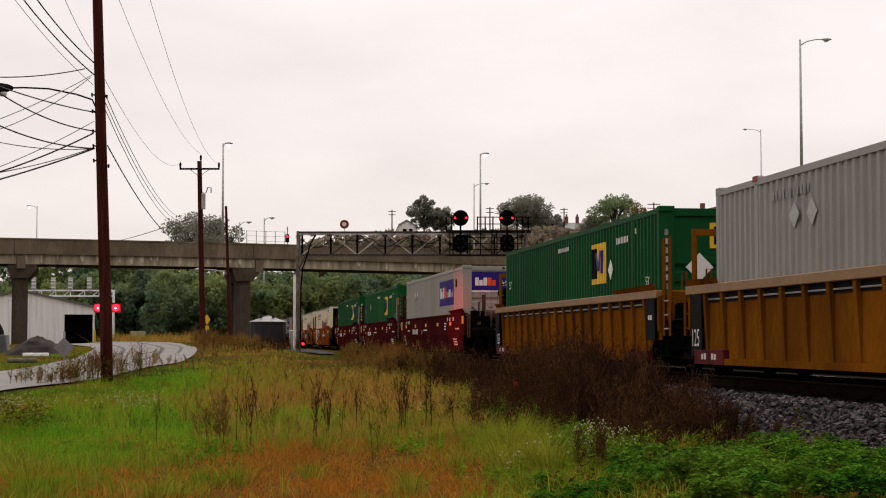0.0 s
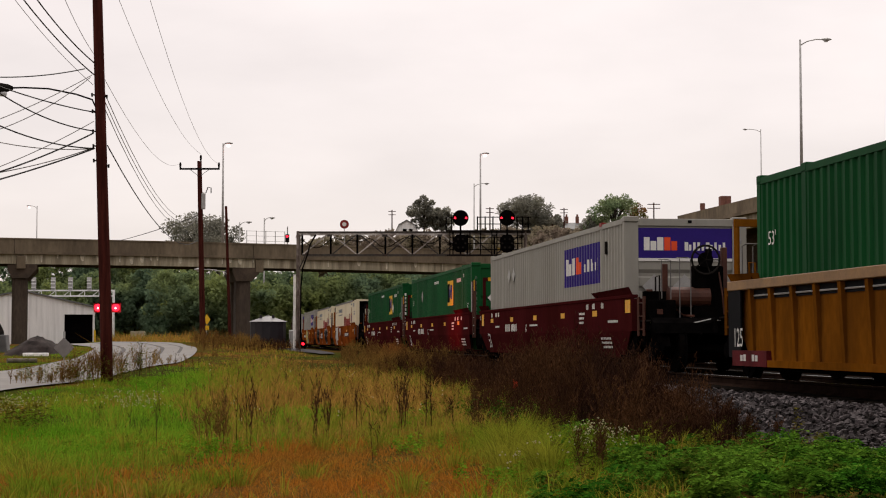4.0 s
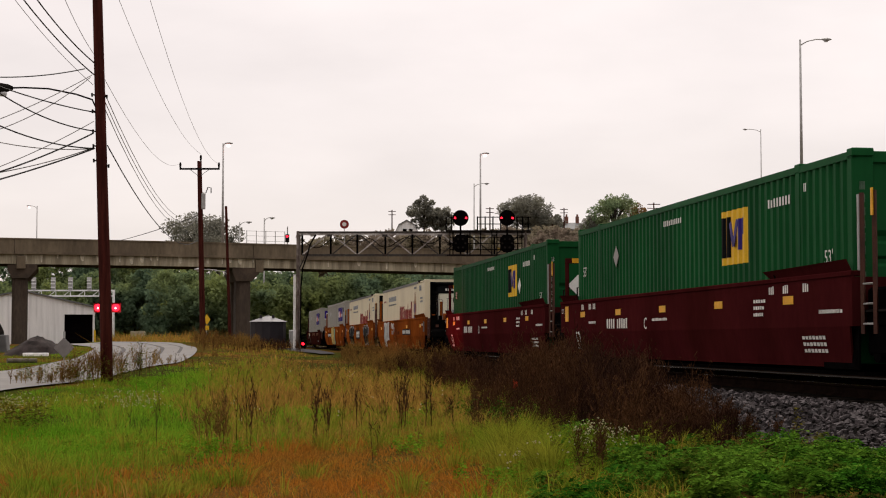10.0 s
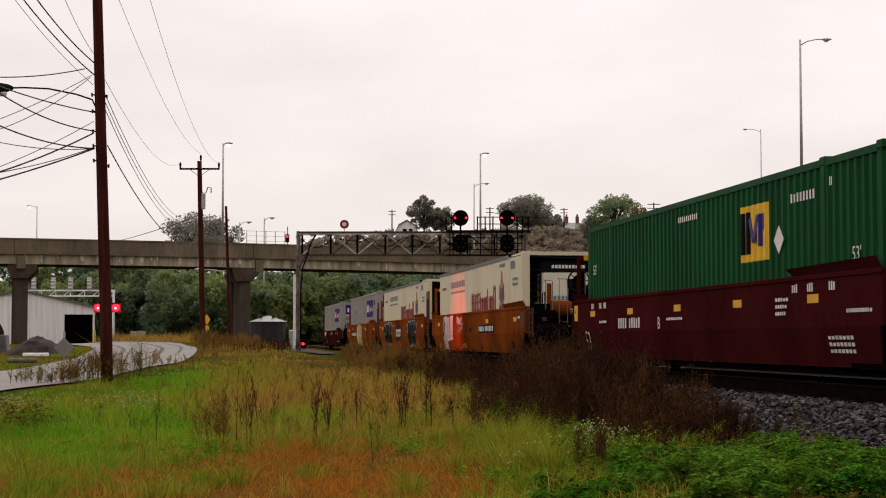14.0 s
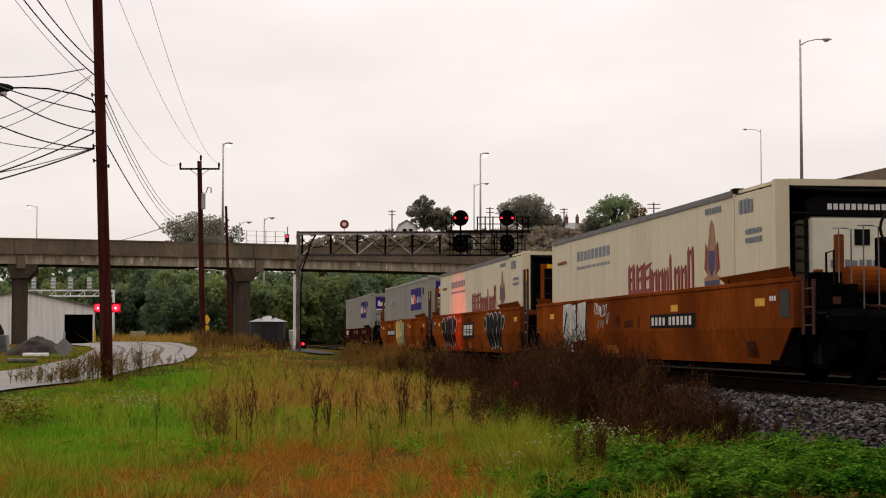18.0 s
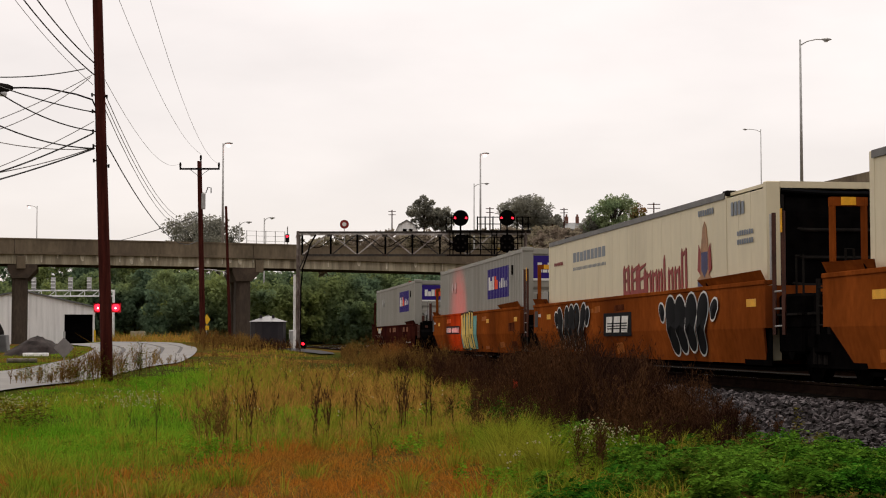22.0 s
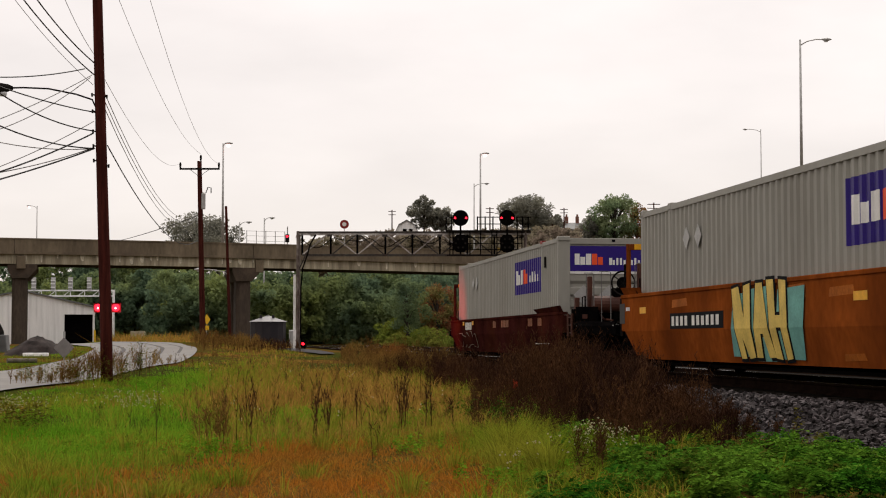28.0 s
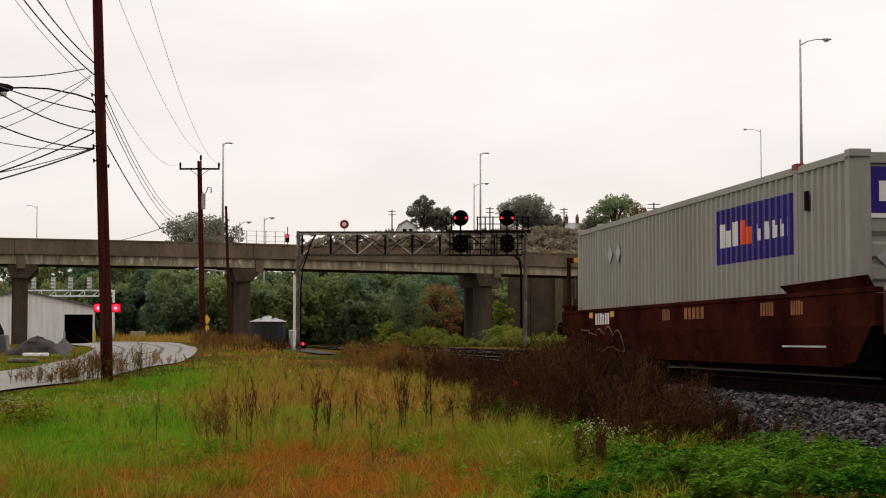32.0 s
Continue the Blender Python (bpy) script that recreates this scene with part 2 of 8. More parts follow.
# ---- ground ----
def build_ground():
    xs = np.concatenate([[-2500, -1200, -600, -350, -220, -160, -120, -90], np.arange(-70, -20, 4), np.arange(-20, 16, 0.8), np.arange(16, 70, 4),
                         [80, 100, 130, 170, 230, 350, 600, 1200, 2500]])
    ys = np.concatenate([[-400, -150, -60, -20, 0], np.arange(8, 60, 0.9), np.arange(60, 130, 2.5), np.arange(130, 360, 8), [400, 480, 600, 900, 1500, 3000]])
    X, Y = np.meshgrid(xs, ys)
    Z = land(X, Y)
    v = np.stack([X, Y, Z], -1).reshape(-1, 3)
    nx, ny = len(xs), len(ys)
    i = (np.arange(ny - 1)[:, None] * nx + np.arange(nx - 1)[None]).ravel()
    f = np.stack([i, i + 1, i + nx + 1, i + nx], -1)
    g = mass("ground", v, f, SOIL, "rough meadow ground of soil under grass", "ground")
    g["kind"] = "structure"
    for p in g.data.polygons:
        p.use_smooth = True


build_ground()


def ribbon(name, pts, widths, material, label, category, lift=0.03, over=land):
    """A strip laid over the land along a smooth line."""
    sh = Shape()
    P = [Vector((*p, 0)) for p in pts]
    line, wid = [], []
    for k in range(len(P) - 1):
        a, b, c, d = P[max(k - 1, 0)], P[k], P[k + 1], P[min(k + 2, len(P) - 1)]
        for q in range(8):
            t = q / 8
            line.append(0.5 * ((2 * b) + (c - a) * t + (2 * a - 5 * b + 4 * c - d) * t * t + (3 * b - a - 3 * c + d) * t ** 3))
            wid.append(widths[k] + (widths[k + 1] - widths[k]) * t)
    n = 7
    rows = []
    for k, p in enumerate(line):
        d = (line[min(k + 1, len(line) - 1)] - line[max(k - 1, 0)]).normalized()
        s = Vector((d.y, -d.x, 0))
        rows.append([p + s * wid[k] * (j / (n - 1) - 0.5) for j in range(n)])
    vs = [(q.x, q.y, float(over(q.x, q.y)) + lift) for r in rows for q in r]
    fs = [(k * n + j, k * n + j + 1, (k + 1) * n + j + 1, (k + 1) * n + j) for k in range(len(rows) - 1) for j in range(n - 1)]
    sh.add(vs, fs)
    ob = part(name, sh, material)
    for p in ob.data.polygons:
        p.use_smooth = True
    return tagged(ob, label, category, kind="structure")


ROAD = [(-11.2, 4), (-11.7, 22), (-12.0, 38), (-12.1, 50), (-12.7, 62.7), (-14.2, 76.5), (-17.3, 92), (-24.6, 111), (-38, 124), (-70, 132), (-140, 138)]
ribbon("road", ROAD, [4.4, 4.4, 4.4, 4.4, 4.6, 5.0, 5.6, 8.8, 9, 8, 8], ASPHALT, "wet pale grey street curving away beside the meadow", "road", 0.05)

def beside_track(y, d):
    """Plan position at a distance from the track's centre line, on the camera's side."""
    return 11.05 - (d + (y + 9.96) * math.sin(HEAD)) / math.cos(HEAD), y


GRAVEL = mat("grey_gravel", (0.036, 0.032, 0.033), 0.9, var=0.35, scale=1.5, bump=0.8, bscale=14, spec=0.1)
ribbon("gravel_strip", [beside_track(y, 3.8) for y in (84, 95, 105, 120, 150, 185)], [0.8, 1.7, 2.0, 2.0, 2.2, 2.4], GRAVEL, "wet grey gravel strip beside the tracks", "gravel strip", 0.07)

TYRE = mat("tyre_dark_asphalt", (0.055, 0.048, 0.045), 0.7, var=0.4, scale=0.6, spec=0.1)
for dx, w, a, b in ((-0.9, 0.22, 4, 9), (0.75, 0.22, 4, 9), (1.6, 0.16, 5, 9)):
    ribbon("tyre_track", [(x + dx * (1 + 0.25 * max(0, k - 5)), y + 0.5 * dx) for k, (x, y) in enumerate(ROAD)][a:b], [w] * (b - a), TYRE, "dark curved tyre track on the wet street", "tyre track", 0.056)

# ---- track ----


def on_track(s, off=0.0, z=0.0, lateral=0.0):
    """World pose with x along the travel; lateral is away from the camera."""
    x, y = track_xy(s)
    a = HEAD - math.pi / 2
    m = Matrix.Translation((x, y, float(rail_z(y)))) @ Matrix.Rotation(a, 4, "Z") @ Matrix.Rotation(-math.atan(GRADE), 4, "Y")
    return m @ Matrix.Translation((off, lateral, z))


def build_track(lateral, first, last, near):
    bed = Shape()
    L = last - first
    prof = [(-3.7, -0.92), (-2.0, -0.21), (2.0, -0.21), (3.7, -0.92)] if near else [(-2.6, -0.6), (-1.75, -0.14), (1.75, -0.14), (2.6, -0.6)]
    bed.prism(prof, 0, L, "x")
    t = tagged(part("track_bed", bed, BALLAST_BED), "near-black crushed-stone bed of a railway track, train shade in its colour", "track bed", kind="structure")
    t.matrix_world = on_track(first, lateral=lateral)
    for side in (-0.7535, 0.7535):
        r = Shape()
        r.prism([(side - 0.07, -0.18), (side - 0.07, -0.165), (side - 0.012, -0.13), (side - 0.012, -0.05), (side - 0.036, -0.036), (side - 0.036, -0.004),
                 (side + 0.036, -0.004), (side + 0.036, -0.036), (side + 0.012, -0.05), (side + 0.012, -0.13), (side + 0.07, -0.165), (side + 0.07, -0.18)], 0, L)
        rail = tagged(part("rail", r, RAIL), "rusty steel rail with a worn bright head", "rail", "rails", "structure")
        rail.matrix_world = on_track(first, lateral=lateral)
        part("running_surface", Shape().box(0, L, side - 0.030, side + 0.030, -0.0035, 0.0), RAIL_TOP, rail, "polished wet running surface")
    tie = mesh_of("tie", Shape().box(-0.115, 0.115, -1.3, 1.3, -0.30, -0.165), TIE)
    k = first + 0.3
    while k < last and k < first + 150 * 0.55:
        o = new("tie", tie)
        o.parent = t
        o.matrix_parent_inverse = t.matrix_world.inverted()
        o.matrix_world = on_track(last - (k - first), lateral=lateral)
        k += 0.55
    return t


build_track(0.0, -215, 12, True)
build_track(4.4, -215, -20, False)
build_track(8.7, -215, -40, False)


# ---- the road bridge ----
BR_A = math.atan2(25.0, 55.6)
BR = Matrix.Translation((-45.4, 166.0, 0)) @ Matrix.Rotation(BR_A, 4, "Z")   # x along the bridge, towards the right and away


def build_bridge():
    b = thing("road_bridge", "long concrete girder road bridge over the railway, stained brown", "bridge", kind="structure", at=BR)
    x0, x1 = -110.0, 150.0
    joints = [-110, -48, -24.5, 1.4, 27.0, 56.0, 84.0, 112.0, 150.0]

    def top(x):
        return 10.62 - 0.00013 * (x - 18) ** 2
    for a, c in zip(joints, joints[1:]):
        n = 6
        xs = [a + 0.02 + (c - a - 0.04) * k / n for k in range(n + 1)]

        def strip(y0, y1, up, dn):
            sh = Shape()
            vs, fs = [], []
            for x in xs:
                z = top(x)
                vs += [(x, y0, z + dn), (x, y1, z + dn), (x, y1, z + up), (x, y0, z + up)]
            for k in range(n):
                for j in range(4):
                    fs.append((k * 4 + j, k * 4 + (j + 1) % 4, k * 4 + 4 + (j + 1) % 4, k * 4 + 4 + j))
            fs += [(3, 2, 1, 0), tuple(n * 4 + j for j in range(4))]
            return sh.add(vs, fs)
        part("parapet", strip(-0.15, 0.15, 0.0, -1.35), CONCRETE, b, "weathered brown concrete parapet")
        part("coping", strip(-0.22, 0.2, 0.06, -0.08), CONCRETE, b)
        part("slab_edge", strip(-0.32, 9.6, -1.35, -1.6), CONCRETE, b)
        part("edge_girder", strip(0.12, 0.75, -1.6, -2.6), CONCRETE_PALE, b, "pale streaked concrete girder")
        # Inner girders darker than the edge girder: deck shade put into the colour.
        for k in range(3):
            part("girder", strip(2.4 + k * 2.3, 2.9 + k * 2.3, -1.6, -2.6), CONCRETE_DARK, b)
        part("far_parapet", strip(9.2, 9.5, 0.0, -1.35), CONCRETE, b)
    skew = Matrix.Rotation(math.radians(-11), 4, "Z")
    for x in joints[1:-1]:
        z = top(x) - 2.6
        dx = {-24.5: 1.9, 1.4: 0.6, 27.0: -1.0}.get(x, -0.6)
        at = Matrix.Translation((x + dx, 0, 0)) @ skew

        def bent(name, sh, m, bevel):
            sh.v = [tuple(at @ Vector(q)) for q in sh.v]
            part(name, sh, m, b, bevel=bevel)
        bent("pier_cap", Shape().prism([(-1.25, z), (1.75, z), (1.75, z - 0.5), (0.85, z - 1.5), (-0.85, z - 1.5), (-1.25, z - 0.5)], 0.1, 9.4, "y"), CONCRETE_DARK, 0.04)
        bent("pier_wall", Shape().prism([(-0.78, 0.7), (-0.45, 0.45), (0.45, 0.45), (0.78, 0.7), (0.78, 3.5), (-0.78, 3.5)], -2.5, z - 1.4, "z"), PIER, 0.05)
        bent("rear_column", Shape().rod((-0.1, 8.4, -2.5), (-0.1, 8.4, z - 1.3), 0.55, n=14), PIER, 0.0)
    # bearing block at the right-hand pier
    for x in joints[1:-1]:
        part("bearing_block", Shape().box(x + 0.25, x + 1.15, -0.25, 0.6, top(x) - 3.1, top(x) - 1.75), CONCRETE, b, bevel=0.03)
    # pale lime stains run down the girder
    rs = random.Random(17)
    x = 2.4
    while x < 54:
        w, h = rs.uniform(0.12, 0.55), rs.uniform(0.35, 0.85)
        z = top(x) - 1.62
        part("lime_stain", Shape().prism([(x, z), (x + w, z), (x + w * 0.8, z - h), (x + w * 0.5, z - h * 1.1), (x + w * 0.15, z - h * 0.8)], 0.112, 0.12, "y"), LIME, b)
        x += rs.choice((0.7, 1.1, 1.7, 2.4)) if x < 27 else 3.5
    return b


build_bridge()

abut = thing("bridge_abutment", "dark concrete abutment wall beyond the bridge pier", "abutment", kind="structure", at=Matrix.Translation((0, 216, 0)))
part("wall", Shape().box(8.6, 26.0, 0, 1.2, -1.0, 9.6), CONCRETE_DARK, abut)
part("coping", Shape().box(8.4, 26.2, -0.2, 1.3, 9.6, 10.1), CONCRETE, abut, bevel=0.04)
for bx in (14.9, 21.0):
    part("buttress", Shape().box(bx, bx + 1.1, -0.5, 0.0, -1.0, 9.6), CONCRETE, abut, bevel=0.04)
for bx in (11.6, 18.2):
    part("joint", Shape().box(bx, bx + 0.06, -0.02, 0.0, -1.0, 9.6), BLACK, abut)


def build_flyover():
    f = thing("flyover", "higher concrete flyover ramp crossing behind the train", "bridge", kind="structure")
    pts = [(27.9, 146.0), (33.2, 117.5), (42.0, 85.0), (62.0, 30.0)]
    prev = (24.5, 168.0)
    for k, p in enumerate(pts):
        a, c = Vector((*prev, 0)), Vector((*p, 0))
        d = (c - a)
        L = d.length
        m = Matrix.Translation((a.x, a.y, 13.0)) @ Matrix.Rotation(math.atan2(d.y, d.x), 4, "Z")
        # Both inner girders get dark concrete, with the shade below the deck painted in.
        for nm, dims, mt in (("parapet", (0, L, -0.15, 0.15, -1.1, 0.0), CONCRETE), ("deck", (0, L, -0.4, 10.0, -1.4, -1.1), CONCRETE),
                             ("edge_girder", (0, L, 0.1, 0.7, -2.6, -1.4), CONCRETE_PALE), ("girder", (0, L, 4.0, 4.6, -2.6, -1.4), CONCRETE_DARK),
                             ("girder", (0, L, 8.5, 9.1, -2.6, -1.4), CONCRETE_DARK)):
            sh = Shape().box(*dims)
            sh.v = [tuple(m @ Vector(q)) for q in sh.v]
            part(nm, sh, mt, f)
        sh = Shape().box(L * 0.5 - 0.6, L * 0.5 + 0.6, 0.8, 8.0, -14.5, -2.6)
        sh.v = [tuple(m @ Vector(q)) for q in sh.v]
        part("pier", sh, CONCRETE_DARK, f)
        prev = p


build_flyover()


# ---- signal bridge over the tracks ----
def build_signal_bridge():
    g = thing("signal_gantry", "rusty silver lattice signal gantry spanning the tracks", "signal gantry", at=Matrix.Translation((0, 130.0, 0)))
    xl, xr, zt, zb = -11.55, 6.55, 8.85, 7.05
    for y in (-0.6, 0.6):
        part("top_chord", Shape().bar((xl, y, zt), (xr + 0.5, y, zt), 0.12, 0.16), SIGNAL_STEEL, g)
        part("bottom_chord", Shape().bar((xl + 0.3, y, zb), (xr - 0.2, y, zb), 0.10, 0.12), SIGNAL_STEEL, g)
        part("chord_flange", Shape().bar((xl, y - 0.07, zt - 0.13), (xr + 0.4, y - 0.07, zt - 0.13), 0.02, 0.07), SIGNAL_POST, g)
        n, half = 4, 0.0 if y < 0 else 0.5
        pw = (xr - xl - 0.5) / n
        for k in range(n):
            a = xl + 0.3 + pw * (k + half)
            m, c = a + pw / 2, a + pw
            part("diagonal", Shape().bar((a, y, zb), (m, y, zt), 0.08, 0.10), SIGNAL_POST if y < 0 else SIGNAL_STEEL, g)
            if c < xr + 0.2:
                part("diagonal", Shape().bar((m, y, zt), (c, y, zb), 0.08, 0.10), SIGNAL_POST if y < 0 else SIGNAL_STEEL, g)
            part("upright", Shape().bar((a, y, zt), (a, y, zb), 0.12, 0.10), BLACK, g)
            part("gusset", Shape().box(m - 0.2, m + 0.2, y - 0.06, y + 0.06, zt - 0.34, zt - 0.1), SIGNAL_STEEL, g)
    for k in range(17):
        x = xl + 0.3 + (xr - xl - 0.5) * k / 16
        part("cross_bar", Shape().bar((x, -0.6, zb if k % 2 else zt), (x, 0.6, zb if k % 2 else zt), 0.05, 0.05), SIGNAL_STEEL, g)
    for x, z0, tag in ((xl - 0.05, -0.6, 1), (xr + 0.05, -0.4, 0)):
        for y in (-0.6, 0.6):
            part("leg", Shape().bar((x, y, z0), (x, y, zt + 0.1), 0.18, 0.18), RUSTY_LEG, g, "weathered silver leg streaked with rust", bevel=0.02)
        for k in range(8):
            z = z0 + 0.4 + k * 1.05
            part("leg_lacing", Shape().bar((x, -0.6, z), (x, 0.6, z + (0.9 if k % 2 else -0.1)), 0.05, 0.05), SIGNAL_STEEL, g)
        d = 1 if tag else -1
        part("knee_brace", Shape().bar((x, 0, 5.8), (x + 1.3 * d, 0, zt - 0.2), 0.09, 0.09), SIGNAL_STEEL, g)
    # sagging signal cable
    part("cable", Shape().tube([(xl + 0.2 + 0.3 * k, -0.72, 8.45 - (0.55 + 0.3 * math.sin(k * 0.37)) * abs(math.sin(k * math.pi / 9.5 + 0.2))) for k in range(42)], 0.032, 5), BLACK, g)
    part("cable_drop", Shape().tube([(xl + 1.4, -0.7, zt - 0.2), (xl + 0.95, -0.75, 7.9), (xl + 0.75, -0.75, 7.1), (xl + 0.35, -0.7, 6.0), (xl + 0.22, -0.7, 4.5), (xl + 0.2, -0.7, 0.4)], 0.06, 6), BLACK, g)
    part("cable_drop", Shape().tube([(xr - 0.9, -0.7, zb), (xr - 0.45, -0.72, 6.6), (xr - 0.32, -0.72, 5.8), (xr - 0.3, -0.7, 1.2)], 0.09, 6), BLACK, g)
    # working platform and railings round the heads
    part("platform", Shape().box(0.2, 7.0, -0.95, 0.7, zt + 0.06, zt + 0.16), DARK_STEEL, g)
    part("lower_platform", Shape().box(0.3, 6.3, -0.95, -0.6, zb - 0.1, zb), DARK_STEEL, g)
    for lo, hi in ((0.25, 0.75), (2.75, 4.6), (5.9, 7.0)):
        for z in (9.5, 10.05):
            part("handrail", Shape().bar((lo, -0.9, z), (hi, -0.9, z), 0.07, 0.07), BLACK, g)
        x = lo
        while x < hi + 0.01:
            part("railing_post", Shape().bar((x, -0.9, zt + 0.1), (x, -0.9, 10.1), 0.075, 0.075), BLACK, g)
            x += max(0.45, (hi - lo) / 3)
    for z in (7.45, 7.95, 8.4):
        part("ladder_rail", Shape().bar((0.5, -0.92, z), (6.35, -0.92, z), 0.06, 0.07), BLACK, g)
    for x in (0.55, 0.8, 2.15, 3.0, 3.9, 4.3, 5.95, 6.3):
        part("cage_post", Shape().bar((x, -0.92, zb - 0.05), (x, -0.92, zt + 0.1), 0.07, 0.06), BLACK, g)
    for x in (1.40, 5.11):
        h = thing("railway_signal", "round black railway signal target with two red lamps lit", "railway signal", "signal heads")
        h.matrix_world = Matrix.Translation((x, 128.95, 9.97))
        part("target", Shape().disc((0, 0, 0), (0, 1, 0), 0.64, 0.06, 28), BLACK, h)
        part("housing", Shape().disc((0, 0.2, 0), (0, 1, 0), 0.4, 0.4, 16), BLACK, h)
        part("mast", Shape().rod((0, 0.1, -2.9), (0, 0.1, -0.5), 0.07), BLACK, h)
        for dx in (-0.44, 0.44):
            part("lamp", Shape().disc((dx, -0.06, 0.0), (0, 1, 0), 0.085, 0.08, 12), RED_LAMP, h, "lit red lamp")
            part("hood", Shape().tube([(dx, -0.04, 0.13), (dx, -0.28, 0.15)], 0.05, 6), BLACK, h)
        part("lower_target", Shape().prism([(-0.3, -2.72), (0.3, -2.72), (0.56, -2.45), (0.56, -1.62), (0.3, -1.32), (-0.3, -1.32), (-0.56, -1.62), (-0.56, -2.45)], 0.02, 0.10, "y"), BLACK, h, "unlit black lower target")
        part("lower_case", Shape().box(-0.34, 0.34, 0.1, 0.5, -2.6, -1.45), BLACK, h, bevel=0.04)
        for q in range(6):
            part("lamp_hood", Shape().tube([(0.38 * math.cos(q * 1.047), 0.02, -2.05 + 0.38 * math.sin(q * 1.047)), (0.38 * math.cos(q * 1.047), -0.2, -2.03 + 0.38 * math.sin(q * 1.047))], 0.09, 7), DARK_STEEL, h)
    w = thing("white_marker_post", "tall white painted post beside the gantry leg", "post", at=Matrix.Translation((-11.72, 128, 0)))
    part("post", Shape().rod((0, 0, -0.6), (0, 0, 5.4), 0.10), mat("white_post", (0.7, 0.68, 0.66), 0.5, var=0.15), w)
    part("post_cap", Shape().rod((0, 0, 5.4), (0, 0, 5.46), 0.13), GALV, w)
    d = thing("dwarf_signal", "low trackside signal showing a red light", "railway signal", at=Matrix.Translation((-10.91, 126.8, -0.05)))
    part("case", Shape().box(-0.18, 0.18, -0.1, 0.25, -0.75, 0.28), BLACK, d, bevel=0.02)
    part("lamp", Shape().disc((0, -0.13, 0.02), (0, 1, 0), 0.11, 0.06, 14), RED_LAMP, d, "lit red lens")


build_signal_bridge()


# ---- poles, street lamps ----
def wood_pole(base, top, r0, r1, label):
    p = thing("utility_pole", label, "utility pole", "utility poles", at=Matrix.Translation(base))
    t = Vector(top) - Vector(base)
    n = 9
    pts = [t * (k / n) - Vector((0, 0, 0.5 * (k == 0))) for k in range(n + 1)]
    part("shaft", Shape().tube(pts, [r0 + (r1 - r0) * k / n for k in range(n + 1)], 14), POLE_WOOD, p, smooth=True)
    return p


p1 = wood_pole((-9.08, 44.0, -0.60), (-9.53, 44.0, 11.5), 0.168, 0.13, "tall reddish-brown wooden utility pole leaning slightly beside the street")
p2 = wood_pole((-15.82, 107.0, 0.1), (-16.14, 107.0, 12.15), 0.2, 0.15, "reddish-brown wooden utility pole with a crossarm and a transformer")
p3 = wood_pole((-19.67, 150.0, 0.1), (-20.13, 150.0, 12.6), 0.16, 0.12, "thin dark wooden utility pole carrying a street light")


def lamp_arm(parent, pts, head_dir, r=0.04, material=GALV, lit=False):
    part("arm", Shape().tube(pts, r, 7), material, parent, smooth=True)
    e = Vector(pts[-1])
    d = Vector(head_dir)
    part("lamp_head", Shape().tube([e - d * 0.1, e + d * 0.08, e + d * 0.4, e + d * 0.75], [0.05, 0.11, 0.15, 0.05], 8), material, parent, smooth=True)
    r0 = 0.17 if lit else 0.08
    part("lens", Shape().tube([e + d * 0.12 + Vector((0, 0, -0.08 - r0)), e + d * 0.45 + Vector((0, 0, -0.08 - r0))], [r0, r0 * 0.8], 8),
         mat("lamp_glow", (1.0, 0.52, 0.48), 0.4, emit=5.0, var=0) if lit else mat("lamp_lens", (0.5, 0.5, 0.5), 0.2, var=0.05), parent)


lamp_arm(p1, [(-0.4, 0, 7.45), (-0.5, 0, 7.65), (-0.95, 0, 7.80), (-1.7, 0, 7.95), (-2.4, 0, 7.98), (-2.75, 0, 7.97)], (-0.8, 0, 0), 0.024, DARK_STEEL)
part("crossarm", Shape().bar((-1.6, -0.2, 11.52), (1.05, -0.2, 11.52), 0.09, 0.12), DARK_STEEL, p2, bevel=0.01)
part("brace", Shape().bar((-0.9, -0.2, 11.48), (-0.3, -0.2, 11.0), 0.03, 0.03), DARK_STEEL, p2)
part("brace", Shape().bar((0.35, -0.2, 11.48), (-0.3, -0.2, 11.0), 0.03, 0.03), DARK_STEEL, p2)
for ox in (-1.55, 1.0, -0.2):
    part("insulator", Shape().tube([(ox, -0.2, 11.55 + 0.5 * (ox == -0.2)), (ox, -0.2, 11.8 + 0.5 * (ox == -0.2)), (ox, -0.2, 11.95 + 0.5 * (ox == -0.2))], [0.05, 0.08, 0.04], 8), DARK_STEEL, p2)
for ox, z in ((-0.02, 9.4),):
    part("transformer", Shape().tube([(ox, -0.1, z - 0.55), (ox, -0.1, z - 0.5), (ox, -0.1, z + 0.5), (ox, -0.1, z + 0.56)], [0.12, 0.14, 0.14, 0.08], 14), GALV, p2, "grey steel transformer can")
part("bushing", Shape().tube([(0.15, -0.25, 9.9), (0.3, -0.25, 10.3), (0.5, -0.25, 10.25), (0.5, -0.25, 9.9)], 0.035, 6), DARK_STEEL, p2)
lamp_arm(p3, [(-0.2, 0, 6.1), (-0.6, 0, 6.4), (-1.6, 0, 6.6), (-2.6, 0, 6.62)], (-1, 0, 0), 0.04, GALV)


